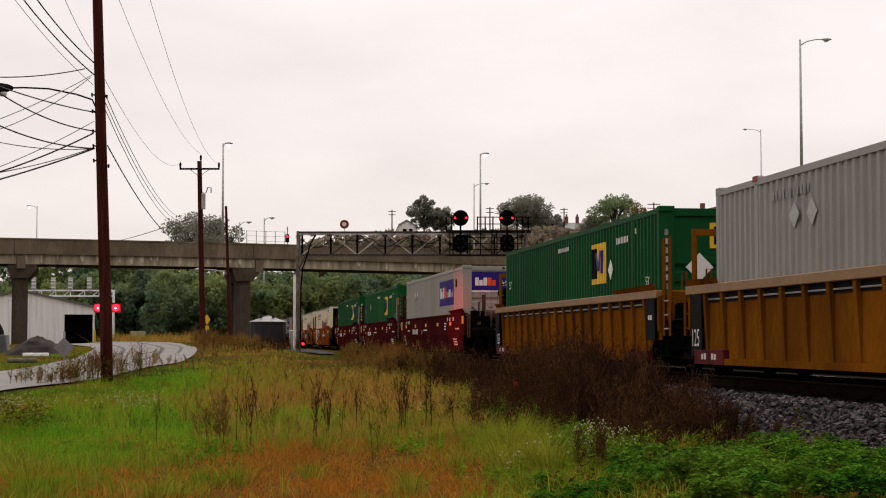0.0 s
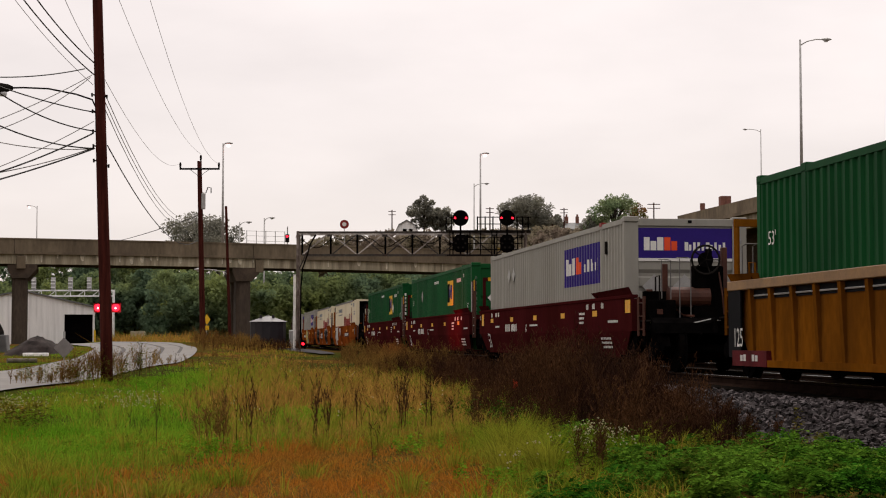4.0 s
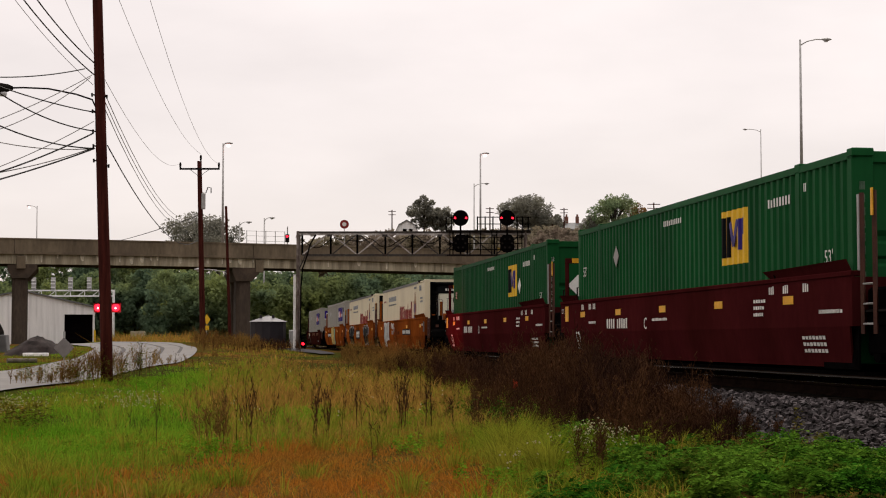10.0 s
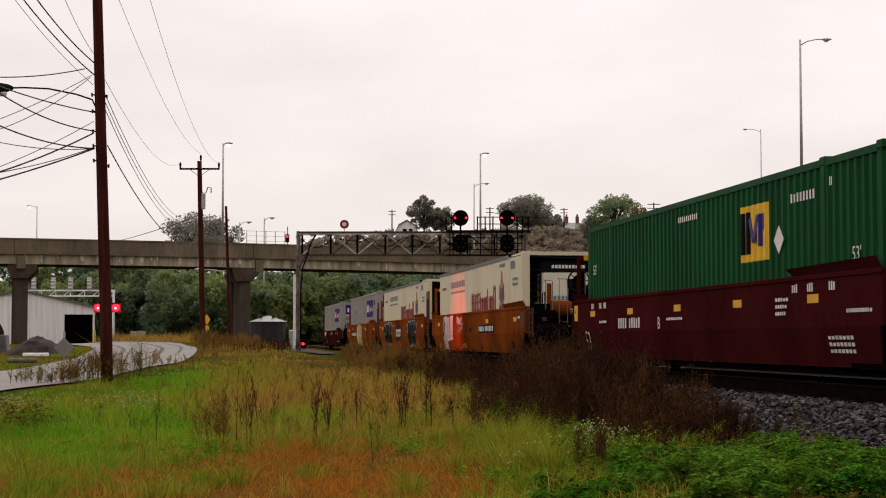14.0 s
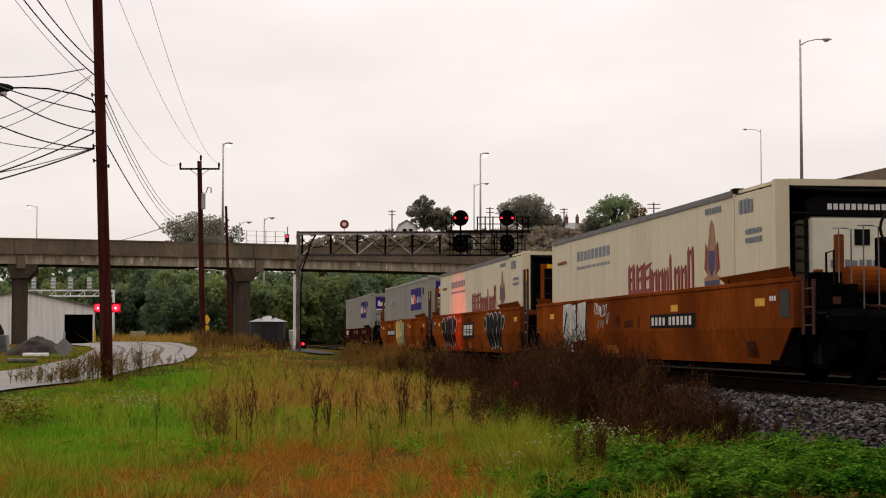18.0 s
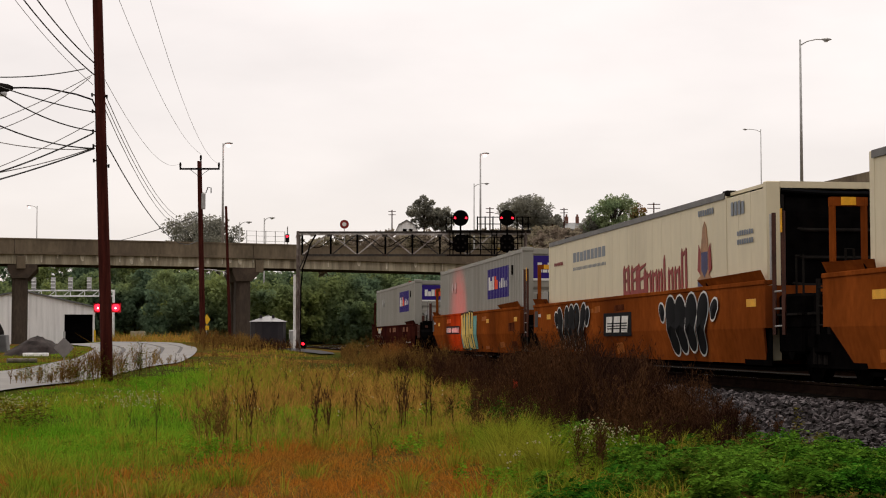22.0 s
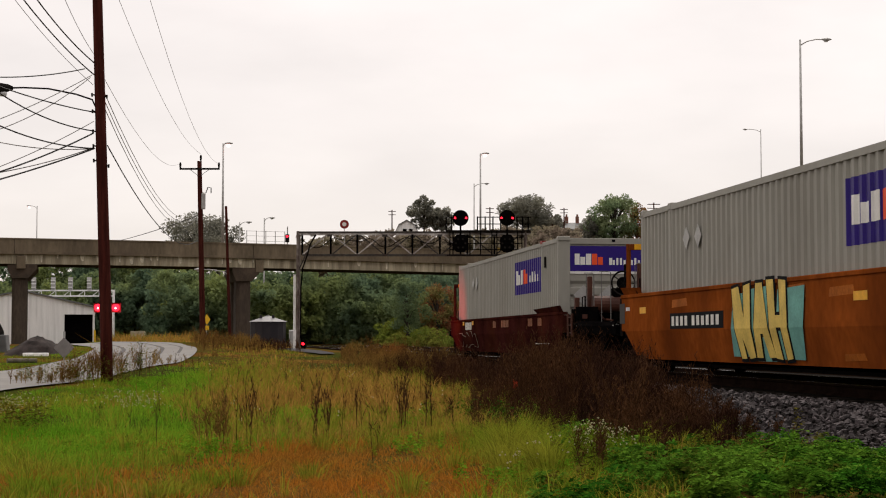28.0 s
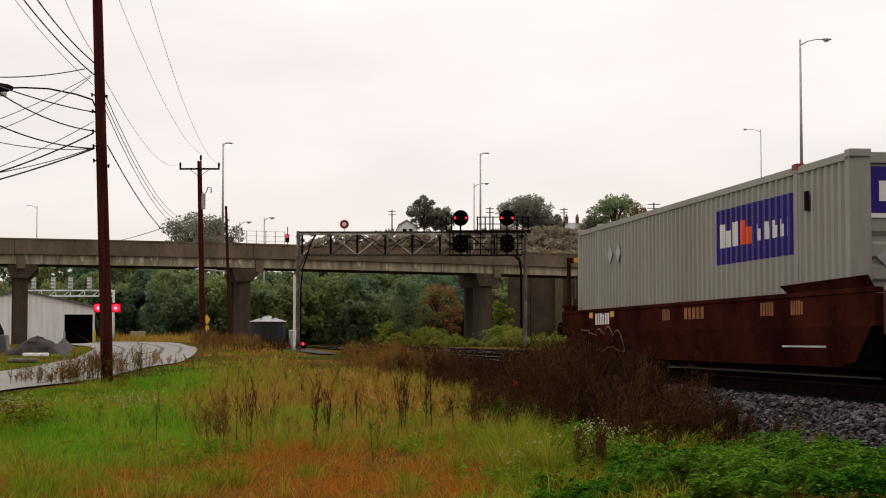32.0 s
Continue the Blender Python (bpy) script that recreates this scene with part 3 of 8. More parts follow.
def street_lamp(base, h, arm, lit, label, double=False):
    p = thing("street_lamp", label, "street lamp", "street lamps", at=Matrix.Translation(base))
    part("shaft", Shape().rod((0, 0, 0), (0, 0, h), 0.15, 0.085, 10), GALV, p, smooth=True)
    part("base_plate", Shape().box(-0.25, 0.25, -0.25, 0.25, -0.05, 0.06), GALV, p)
    for a in ([arm, -arm] if double else [arm]):
        s = 1 if a > 0 else -1
        lamp_arm(p, [(0, 0, h - 0.5), (a * 0.3, 0, h - 0.15), (a * 0.7, 0, h + 0.02), (a, 0, h + 0.02)], (s, 0, 0), 0.05, GALV, lit)
    return p




def lamp_on_ground(x, y, top, arm, lit, label):
    z = float(land(x, y)) - 0.1
    street_lamp((x, y, z), top - z, arm, lit, label)


street_lamp((30.2, 136.0, 11.9), 13.7, 1.9, False, "slim grey steel street lamp on the flyover")
street_lamp((-24.05, 176.6, 9.1), 12.5, 0.3, True, "tall steel street lamp with a reddish glow on the bridge")
street_lamp((4.4, 190.0, 8.9), 13.1, 0.3, True, "tall steel street lamp with a reddish glow on the bridge")
lamp_on_ground(59.1, 300.0, 38.9, -2.6, False, "slim grey steel street lamp beyond the flyover")
lamp_on_ground(5.0, 260.0, 25.0, 1.7, False, "grey steel street lamp behind the bridge")
lamp_on_ground(-75.3, 300.0, 24.6, -1.2, True, "distant street lamp with a faint red glow")
lamp_on_ground(-28.9, 230.0, 16.7, 1.0, False, "short street lamp behind the bridge")
lamp_on_ground(-25.4, 230.0, 17.3, 0.8, False, "short street lamp behind the bridge")


# ---- the train ----
GREEN = mat("green_container_paint", (0.0055, 0.062, 0.018), 0.5, var=0.14, scale=0.6, dirt=(0.008, 0.03, 0.014), dirt_amt=0.3, dirt_scale=0.5, stretch=(1, 1, 0.35), spec=0.03)
GREEN2 = mat("green_container_faded", (0.0075, 0.074, 0.022), 0.5, var=0.16, scale=0.6, dirt=(0.01, 0.034, 0.016), dirt_amt=0.3, dirt_scale=0.5, stretch=(1, 1, 0.35), spec=0.03)
GREY = mat("grey_container_paint", (0.27, 0.255, 0.24), 0.55, var=0.12, scale=0.6, dirt=(0.17, 0.158, 0.145), dirt_amt=0.35, dirt_scale=0.6, stretch=(1, 1, 0.3))
PALE = mat("pale_grey_container_paint", (0.275, 0.262, 0.23), 0.55, var=0.10, scale=0.6, dirt=(0.18, 0.165, 0.14), dirt_amt=0.3, dirt_scale=0.6, stretch=(1, 1, 0.3))
CREAM = mat("cream_reefer_paint", (0.62, 0.54, 0.38), 0.5, var=0.08, scale=0.6, dirt=(0.42, 0.36, 0.25), dirt_amt=0.25, dirt_scale=0.6, stretch=(1, 1, 0.3))
MAROON = mat("maroon_car_paint", (0.050, 0.0078, 0.0085), 0.6, var=0.2, scale=0.8, dirt=(0.028, 0.005, 0.004), dirt_amt=0.4, dirt_scale=0.7, stretch=(1, 1, 0.5), spec=0.0)
RUSTMAROON = mat("rusty_maroon_car_paint", (0.034, 0.0085, 0.007), 0.45, var=0.4, scale=1.2, dirt=(0.060, 0.017, 0.008), dirt_amt=0.4, dirt_scale=1.0, spec=0.0)
ORANGE = mat("orange_car_paint", (0.208, 0.051, 0.010), 0.5, var=0.28, scale=0.8, dirt=(0.085, 0.021, 0.007), dirt_amt=0.55, dirt_scale=0.5, stretch=(1, 1, 0.6), spec=0.0)
YELLOW = mat("yellow_car_paint", (0.170, 0.058, 0.006), 0.55, var=0.25, scale=0.9, dirt=(0.07, 0.026, 0.006), dirt_amt=0.5, dirt_scale=0.8, stretch=(1, 1, 0.5), spec=0.0)
REFLEX_BLUE = mat("violet_sign", (0.018, 0.004, 0.15), 0.45, var=0.08, scale=2)
SIGN_ORANGE = mat("sign_orange", (0.75, 0.075, 0.02), 0.5, var=0.05)
SIGN_WHITE = mat("sign_white", (0.68, 0.66, 0.63), 0.5, var=0.08)
SIGN_YELLOW = mat("sign_yellow", (0.72, 0.42, 0.02), 0.5, var=0.08)
SIGN_BLACK = mat("sign_black", (0.007, 0.007, 0.008), 0.6, var=0.1, spec=0.02)
SIGN_RED = mat("dark_red_lettering", (0.22, 0.018, 0.014), 0.5, var=0.2)
SIGN_GREYBLUE = mat("grey_blue_lettering", (0.17, 0.19, 0.22), 0.5, var=0.1)
GOLD = mat("crest_gold", (0.30, 0.15, 0.07), 0.5, var=0.3, scale=8)
CREST_BLUE = mat("crest_blue", (0.03, 0.03, 0.10), 0.5, var=0.3, scale=8)
# Lighter orange patches: wear, with wet reflections put into the colour.
PATCH_LIGHT = mat("bright_orange_patch", (0.30, 0.085, 0.014), 0.55, var=0.3, scale=2, spec=0.02)
PATCH_DARK = mat("rusty_scrape", (0.075, 0.022, 0.010), 0.7, var=0.5, scale=3, spec=0.0)
TEAL = mat("teal_spray", (0.12, 0.30, 0.26), 0.7, var=0.2)
SPRAY_YELLOW = mat("yellow_spray", (0.60, 0.42, 0.10), 0.7, var=0.2)
SPRAY_WHITE = mat("white_spray", (0.55, 0.53, 0.50), 0.7, var=0.25)
SPRAY_GREY = mat("grey_spray", (0.40, 0.39, 0.37), 0.7, var=0.3, scale=4)
DULL_RAIL = mat("dull_grey_handrail", (0.13, 0.12, 0.115), 0.6, var=0.3)
BROWN_TUBE = mat("brown_handrail", (0.06, 0.02, 0.012), 0.55, var=0.3)

BOT, TOP, LEN, HALF = 0.31, 3.115, 16.15, 1.295


def corrugated(x0, x1, y, z0, z1, depth, pitch, inward):
    """A sheet with upright trapezoid folds."""
    n = max(1, round((x1 - x0) / pitch))
    p = (x1 - x0) / n
    line = []
    for k in range(n):
        a = x0 + k * p
        line += [(a, 0), (a + 0.30 * p, 0), (a + 0.48 * p, 1), (a + 0.82 * p, 1)]
    line.append((x1, 0))
    vs, fs = [], []
    for x, d in line:
        yy = y + inward * depth * d
        vs += [(x, yy, z0), (x, yy, z1)]
    for k in range(len(line) - 1):
        fs.append((2 * k, 2 * k + 2, 2 * k + 3, 2 * k + 1))
    return Shape().add(vs, fs)


def skin(x0, x1, z0, z1, lift):
    """Paint that follows the folds of the long side panel on the camera's side."""
    a, n = -LEN + 2.1, 45
    p = (LEN - 4.2) / n

    def depth(x):
        t = ((x - a) / p) % 1.0
        return 0.0 if t <= 0.30 else (t - 0.30) / 0.18 if t < 0.48 else 1.0 if t <= 0.82 else (1 - t) / 0.18
    xs = {x0, x1}
    for k in range(n + 1):
        for t in (0.0, 0.30, 0.48, 0.82):
            x = a + (k + t) * p
            if x0 < x < x1:
                xs.add(x)
    xs = sorted(xs)
    vs, fs = [], []
    for x in xs:
        y = -HALF + 0.012 + 0.036 * depth(x) - lift
        vs += [(x, y, z0), (x, y, z1)]
    for k in range(len(xs) - 1):
        fs.append((2 * k, 2 * k + 2, 2 * k + 3, 2 * k + 1))
    return Shape().add(vs, fs)


def on_plate(sh):
    """Lays flat marks onto the lower plate where it leans in."""
    sh.v = [(x, y + max(0.0, 0.80 - z) / 0.54 * LEAN - (0.006 if z < 0.80 else 0), z) for x, y, z in sh.v]
    return sh


LEAN = 0.108


def bar_row(name, parent, material, x, y, z, w, h, n, seed, gap=0.28, kind="side"):
    """Character-sized plain bars in a row, each a part."""
    r = random.Random(seed)
    c = w / n
    for k in range(n):
        hh = h * (1.0 if r.random() < 0.8 else 0.93)
        part(name, Shape().box(x + k * c, x + (k + 1 - gap) * c, y - 0.003, y, z, z + hh), material, parent)


def glyphs(w, h, n, seed, gap=0.28):
    """A row of n plain upright bars, the size of a line of writing."""
    r = random.Random(seed)
    sh = Shape()
    c = w / n
    for k in range(n):
        x = k * c
        sh.box(x, x + c * (1 - gap), -0.003, 0.0, 0.0, h * (1.0 if r.random() < 0.8 else 0.9))
    return sh


def strip(name, sh, material, parent, label=""):
    """A row of bars, each a part of its own."""
    for k in range(0, len(sh.v), 8):
        one = Shape().add(sh.v[k:k + 8], [tuple(i - k for i in f) for f in sh.f if k <= min(f) < k + 8])
        part(name, one, material, parent, label if k == 0 else "")


def place(sh, dx, dy, dz):
    sh.v = [(x + dx, y + dy, z + dz) for x, y, z in sh.v]
    return sh


def letters(words, size, depth=0.003, squeeze=1.0):
    """Flat lettering in the built-in font, standing upright and facing the camera's side."""
    cu = bpy.data.curves.new("lettering", "FONT")
    cu.body, cu.size, cu.resolution_u = words, size, 2
    tmp = bpy.data.objects.new("lettering", cu)
    me = tmp.to_mesh()
    sh = Shape()
    sh.add([(v.co.x * squeeze, 0.0, v.co.y) for v in me.vertices], [tuple(p.vertices) for p in me.polygons])
    tmp.to_mesh_clear()
    bpy.data.objects.remove(tmp)
    bpy.data.curves.remove(cu)
    return sh


def diamond(c, r, axis):
    x, y, z = c
    if axis == "y":
        return Shape().prism([(x, z - r), (x + r, z), (x, z + r), (x - r, z)], y - 0.01, y, "y")
    return Shape().prism([(y, z - r), (y + r, z), (y, z + r), (y - r, z)], x, x + 0.01, "x")


Y0 = -HALF        # camera-side face


def container(label, body, rail, post, group="containers"):
    c = thing("shipping_container", label, "container", group)
    ribs = {}
    for y, inw in ((-HALF, 1), (HALF, -1)):
        part("bottom_rail", Shape().box(-LEN, 0, min(y, y + 0.09 * inw), max(y, y + 0.09 * inw), BOT, BOT + 0.16), rail, c)
        part("top_rail", Shape().box(-LEN, 0, min(y, y + 0.07 * inw), max(y, y + 0.07 * inw), TOP - 0.11, TOP - 0.01), rail, c)
        for a, b in ((-LEN + 0.16, -LEN + 1.93), (-LEN + 2.1, -2.1), (-1.93, -0.16)):
            part("side_panel", corrugated(a, b, y + 0.012 * inw, BOT + 0.16, TOP - 0.11, 0.036, 0.265, inw), body, c)
        for x in (-LEN + 1.93, -2.10):
            part("lifting_post", Shape().box(x, x + 0.17, min(y, y + 0.08 * inw), max(y, y + 0.08 * inw), BOT, TOP + 0.005), post, c, bevel=0.008)
            part("corner_casting", Shape().box(x - 0.02, x + 0.19, min(y, y + 0.17 * inw) - (0.004 if inw > 0 else 0), max(y, y + 0.17 * inw) + (0.004 if inw < 0 else 0), TOP - 0.10, TOP + 0.025), post, c, bevel=0.012)
        for x in (-LEN, -0.16):
            part("corner_post", Shape().box(x, x + 0.16, min(y, y + 0.30 * inw), max(y, y + 0.30 * inw), BOT, TOP), post, c, bevel=0.01)
            part("corner_casting", Shape().box(x - 0.004, x + 0.19, min(y, y + 0.30 * inw) - (0.004 if inw > 0 else 0), max(y, y + 0.30 * inw) + (0.004 if inw < 0 else 0), TOP - 0.08, TOP + 0.03), post, c, bevel=0.012)
    part("roof", Shape().box(-LEN + 0.05, -0.05, -HALF + 0.06, HALF - 0.06, TOP - 0.06, TOP - 0.015), body, c)
    part("floor_frame", Shape().box(-LEN + 0.1, -0.1, -HALF + 0.1, HALF - 0.1, BOT + 0.02, BOT + 0.15), DARK_STEEL, c)
    # front wall with lying folds
    prof = [(-0.14, BOT + 0.14)]
    z = BOT + 0.22
    while z < TOP - 1.15:
        prof += [(-0.06, z), (-0.06, z + 0.16), (-0.10, z + 0.20), (-0.10, z + 0.26)]
        z += 0.30
    prof += [(-0.05, TOP - 1.05), (-0.05, TOP - 0.12), (-0.14, TOP - 0.12)]
    part("front_wall", Shape().prism([(a, q) for a, q in prof], -HALF + 0.28, HALF - 0.28, "y"), body, c)
    part("front_header", Shape().box(-0.12, -0.005, -HALF + 0.28, HALF - 0.28, TOP - 0.16, TOP - 0.01), rail, c, bevel=0.008)
    part("front_sill", Shape().box(-0.14, -0.005, -HALF + 0.28, HALF - 0.28, BOT, BOT + 0.18), rail, c)
    # rear doors
    for y0, y1 in ((-HALF + 0.3, -0.01), (0.01, HALF - 0.3)):
        d = part("rear_door", Shape().box(-LEN + 0.02, -LEN + 0.07, y0, y1, BOT + 0.1, TOP - 0.12), body, c)
        for yy in (y0 + 0.25, y1 - 0.25):
            part("lock_rod", Shape().rod((-LEN, yy, BOT + 0.1), (-LEN, yy, TOP - 0.15), 0.018), GALV, d)
    return c


def violet_sign(c):
    """The violet side panel and front panel with white and orange blocks."""
    x0, x1, z0, z1 = -5.76, -2.16, 1.86, 2.76
    p = part("side_sign", skin(x0, x1, z0, z1, 0.003), REFLEX_BLUE, c, "violet sign panel with white and orange blocks")
    for a, b, lo, hi in ((0.20, 0.46, 0.27, 0.66), (0.51, 0.78, 0.27, 0.54), (0.83, 1.10, 0.27, 0.66)):
        part("white_block", skin(x0 + a, x0 + b, z0 + lo, z0 + hi, 0.007), SIGN_WHITE, p)
    for a, b, lo, hi in ((1.14, 1.40, 0.27, 0.66), (1.45, 1.70, 0.27, 0.54)):
        part("orange_block", skin(x0 + a, x0 + b, z0 + lo, z0 + hi, 0.007), SIGN_ORANGE, p)
    for k in range(10):
        a = x0 + 1.95 + k * 0.15
        part("thin_bar", skin(a, a + (0.07 if k % 3 else 0.10), z0 + 0.29, z0 + (0.56 if k in (0, 2, 3, 5, 7, 9) else 0.47), 0.007), SIGN_WHITE, p)
    f = part("front_sign", Shape().box(-0.045, -0.028, -HALF + 0.30, HALF - 0.30, TOP - 0.82, TOP - 0.20), REFLEX_BLUE, c, "violet front panel with white and orange blocks")
    y0, zb = -HALF + 0.42, TOP - 0.66
    for a, b, lo, hi in ((0.0, 0.12, 0, 0.27), (0.14, 0.26, 0, 0.19), (0.28, 0.41, 0, 0.27)):
        part("white_block", Shape().box(-0.028, -0.022, y0 + a, y0 + b, zb + lo, zb + hi), SIGN_WHITE, f)
    for a, b, lo, hi in ((0.43, 0.56, 0, 0.27), (0.58, 0.70, 0, 0.19)):
        part("orange_block", Shape().box(-0.028, -0.022, y0 + a, y0 + b, zb + lo, zb + hi), SIGN_ORANGE, f)
    for k in range(10):
        a = y0 + 0.86 + k * 0.09
        part("thin_bar", Shape().box(-0.028, -0.022, a, a + (0.075 if k in (0, 5) else 0.05), zb + 0.0, zb + (0.17 if k in (0, 2, 3, 5, 7, 9) else 0.12)), SIGN_WHITE, f)
    part("sign_trim", Shape().box(-0.05, -0.024, -HALF + 0.30, HALF - 0.30, TOP - 0.88, TOP - 0.82), SIGN_WHITE, c)
    part("lamp_box", Shape().box(-0.01, 0.006, 0.05, 0.13, TOP - 0.10, TOP - 0.04), SIGN_BLACK, c)
    for k in range(4):
        part("upright_mark", Shape().box(-0.006, 0.001, HALF - 0.20, HALF - 0.10, TOP - 0.52 - k * 0.19, TOP - 0.40 - k * 0.19), mat("faded_grey", (0.13, 0.125, 0.12), 0.6), c)
    for y in (-HALF + 0.64, -HALF + 1.28):
        part("placard_holder", diamond((-0.055, y, TOP - 1.40), 0.25, "x"), GALV, c, "empty bare metal placard holder")


def side_details(c, placards=True, tone=None):
    tone = tone or GALV
    if placards:
        for x in (-13.05, -12.35):
            part("placard_holder", diamond((x, Y0 - 0.001, 2.42), 0.2, "y"), tone, c)
    part("vent", Shape().box(-1.62, -1.52, Y0 - 0.015, Y0 + 0.02, 2.45, 2.72), DARK_STEEL, c)


def yellow_sign(c, diamond_plate=True):
    """The yellow square with dark strokes on the green containers."""
    faint = SIGN_WHITE if diamond_plate else mat("worn_white", (0.10, 0.16, 0.11), 0.7)
    x0, z0 = -5.66, 1.84
    p = part("side_sign", skin(x0, x0 + 1.34, z0, z0 + 0.88, 0.003), SIGN_YELLOW, c, "yellow square sign with black strokes and a blue check")
    part("black_stroke", skin(x0 + 0.11, x0 + 0.25, z0 + 0.12, z0 + 0.78, 0.007), SIGN_BLACK, p)
    part("black_stroke", skin(x0 + 0.38, x0 + 0.50, z0 + 0.12, z0 + 0.78, 0.007), SIGN_BLACK, p)
    for a, b in (((0.56, 0.68), (0.72, 0.30)), ((0.72, 0.30), (0.92, 0.70))):
        part("blue_stroke", Shape().bar((x0 + a[0], Y0 + 0.006, z0 + a[1]), (x0 + b[0], Y0 + 0.006, z0 + b[1]), 0.012, 0.10, (1, 0, 0)), REFLEX_BLUE, p)
    part("blue_stroke", skin(x0 + 0.94, x0 + 1.06, z0 + 0.22, z0 + 0.72, 0.007), REFLEX_BLUE, p)
    part("blue_stroke", skin(x0 + 1.06, x0 + 1.22, z0 + 0.46, z0 + 0.72, 0.007), REFLEX_BLUE, p)
    if diamond_plate:
        part("placard", diamond((-3.75, Y0 - 0.002, 2.10), 0.21, "y"), SIGN_WHITE, c, "white diamond placard")
    part("lettering", place(letters("53'", 0.27), -1.0, Y0 - 0.002, 1.66), SIGN_WHITE, c, 'white "53\'" mark')
    part("lettering", place(letters("53'", 0.30), -15.65, Y0 - 0.002, 2.05), SIGN_WHITE, c)
    strip("stencil", place(glyphs(1.2, 0.10, 10, 5, 0.5), -9.0, Y0 - 0.001, 2.72), SIGN_WHITE, c)
    strip("stencil", place(glyphs(1.0, 0.13, 8, 6, 0.5), -3.25, Y0 - 0.001, 2.60), SIGN_WHITE, c)
    strip("arrow", place(glyphs(0.12, 0.12, 2, 7, 0.5), -1.75, Y0 - 0.001, 2.72), SIGN_WHITE, c)
    f = part("front_sign", Shape().box(-0.045, -0.03, -0.30, 0.70, TOP - 0.76, TOP - 0.28), SIGN_YELLOW, c, "yellow front sign with black strokes")
    for k in range(4):
        part("black_stroke", Shape().box(-0.03, -0.025, -0.22 + k * 0.23, -0.10 + k * 0.23, TOP - 0.69, TOP - 0.35), SIGN_BLACK if k < 2 else REFLEX_BLUE, f)
    part("placard", diamond((-0.05, -0.50, TOP - 1.12), 0.27, "x"), SIGN_WHITE, c, "white diamond placard")
    for k in range(8):
        part("upright_mark", Shape().box(-0.004, 0.0, -HALF + 0.10, -HALF + 0.18, TOP - 0.52 - k * 0.17, TOP - 0.41 - k * 0.17), faint, c)


def cooling_unit(c, TOP):
    u = part("cooling_unit", Shape().box(-0.80, -0.12, -0.72, 0.78, BOT + 0.5, TOP - 0.55), mat("unit_cream", (0.66, 0.63, 0.50), 0.4, var=0.05), c, "cream cooling unit with a black hood", bevel=0.05)
    part("unit_hood", Shape().prism([(-0.78, TOP - 0.55), (0.84, TOP - 0.55), (0.74, TOP - 0.26), (-0.62, TOP - 0.22), (-0.78, TOP - 0.32)], -0.82, -0.10, "x"), SIGN_BLACK, u, bevel=0.03)
    strip("hood_mark", place_front(glyphs(0.95, 0.09, 10, 3), -0.45, TOP - 0.45, -0.094), SIGN_WHITE, u)
    part("display", Shape().box(-0.12, -0.105, -0.02, 0.22, TOP - 0.98, TOP - 0.74), SIGN_BLACK, u)
    strip("unit_mark", place_front(glyphs(0.9, 0.12, 8, 9), -0.4, TOP - 1.32, -0.116), SIGN_GREYBLUE, u)
    for k in range(9):
        part("louvre", Shape().bar((-0.15, -1.0, TOP - 0.5 - k * 0.18), (-0.15, -0.75, TOP - 0.5 - k * 0.18), 0.1, 0.03), DARK_STEEL, c)
    part("grille_post", Shape().box(-0.2, -0.14, -0.78, -0.74, BOT + 0.4, TOP - 0.3), DARK_STEEL, c)


def black_grille(c, TOP):
    """A black bulging grille with lying ridges that fills the front opening."""
    z0, z1 = BOT + 0.42, TOP - 0.2
    g = part("grille", Shape().prism([(-0.8, z0), (-0.10, z0 + 0.08), (-0.02, z0 + 0.25), (0.03, z1 - 0.3), (-0.05, z1 - 0.04), (-0.8, z1)], -1.02, 0.98, "y"), BLACK, c, "black ridged grille", bevel=0.04)
    for k in range(4):
        z = z0 + 0.35 + k * 0.42
        part("ridge", Shape().tube([(-0.06, -0.98, z), (0.04, -0.7, z - 0.05), (0.05, 0.6, z - 0.05), (-0.04, 0.95, z)], 0.03, 6), DARK_STEEL, g)
    part("grille_edge", Shape().box(-0.1, 0.0, -1.07, -1.02, z0, z1), DARK_STEEL, c)
    for y in (0.2, 0.6):
        part("catch", Shape().box(0.03, 0.06, y, y + 0.1, z0 + 0.1, z0 + 0.2), GALV, g)


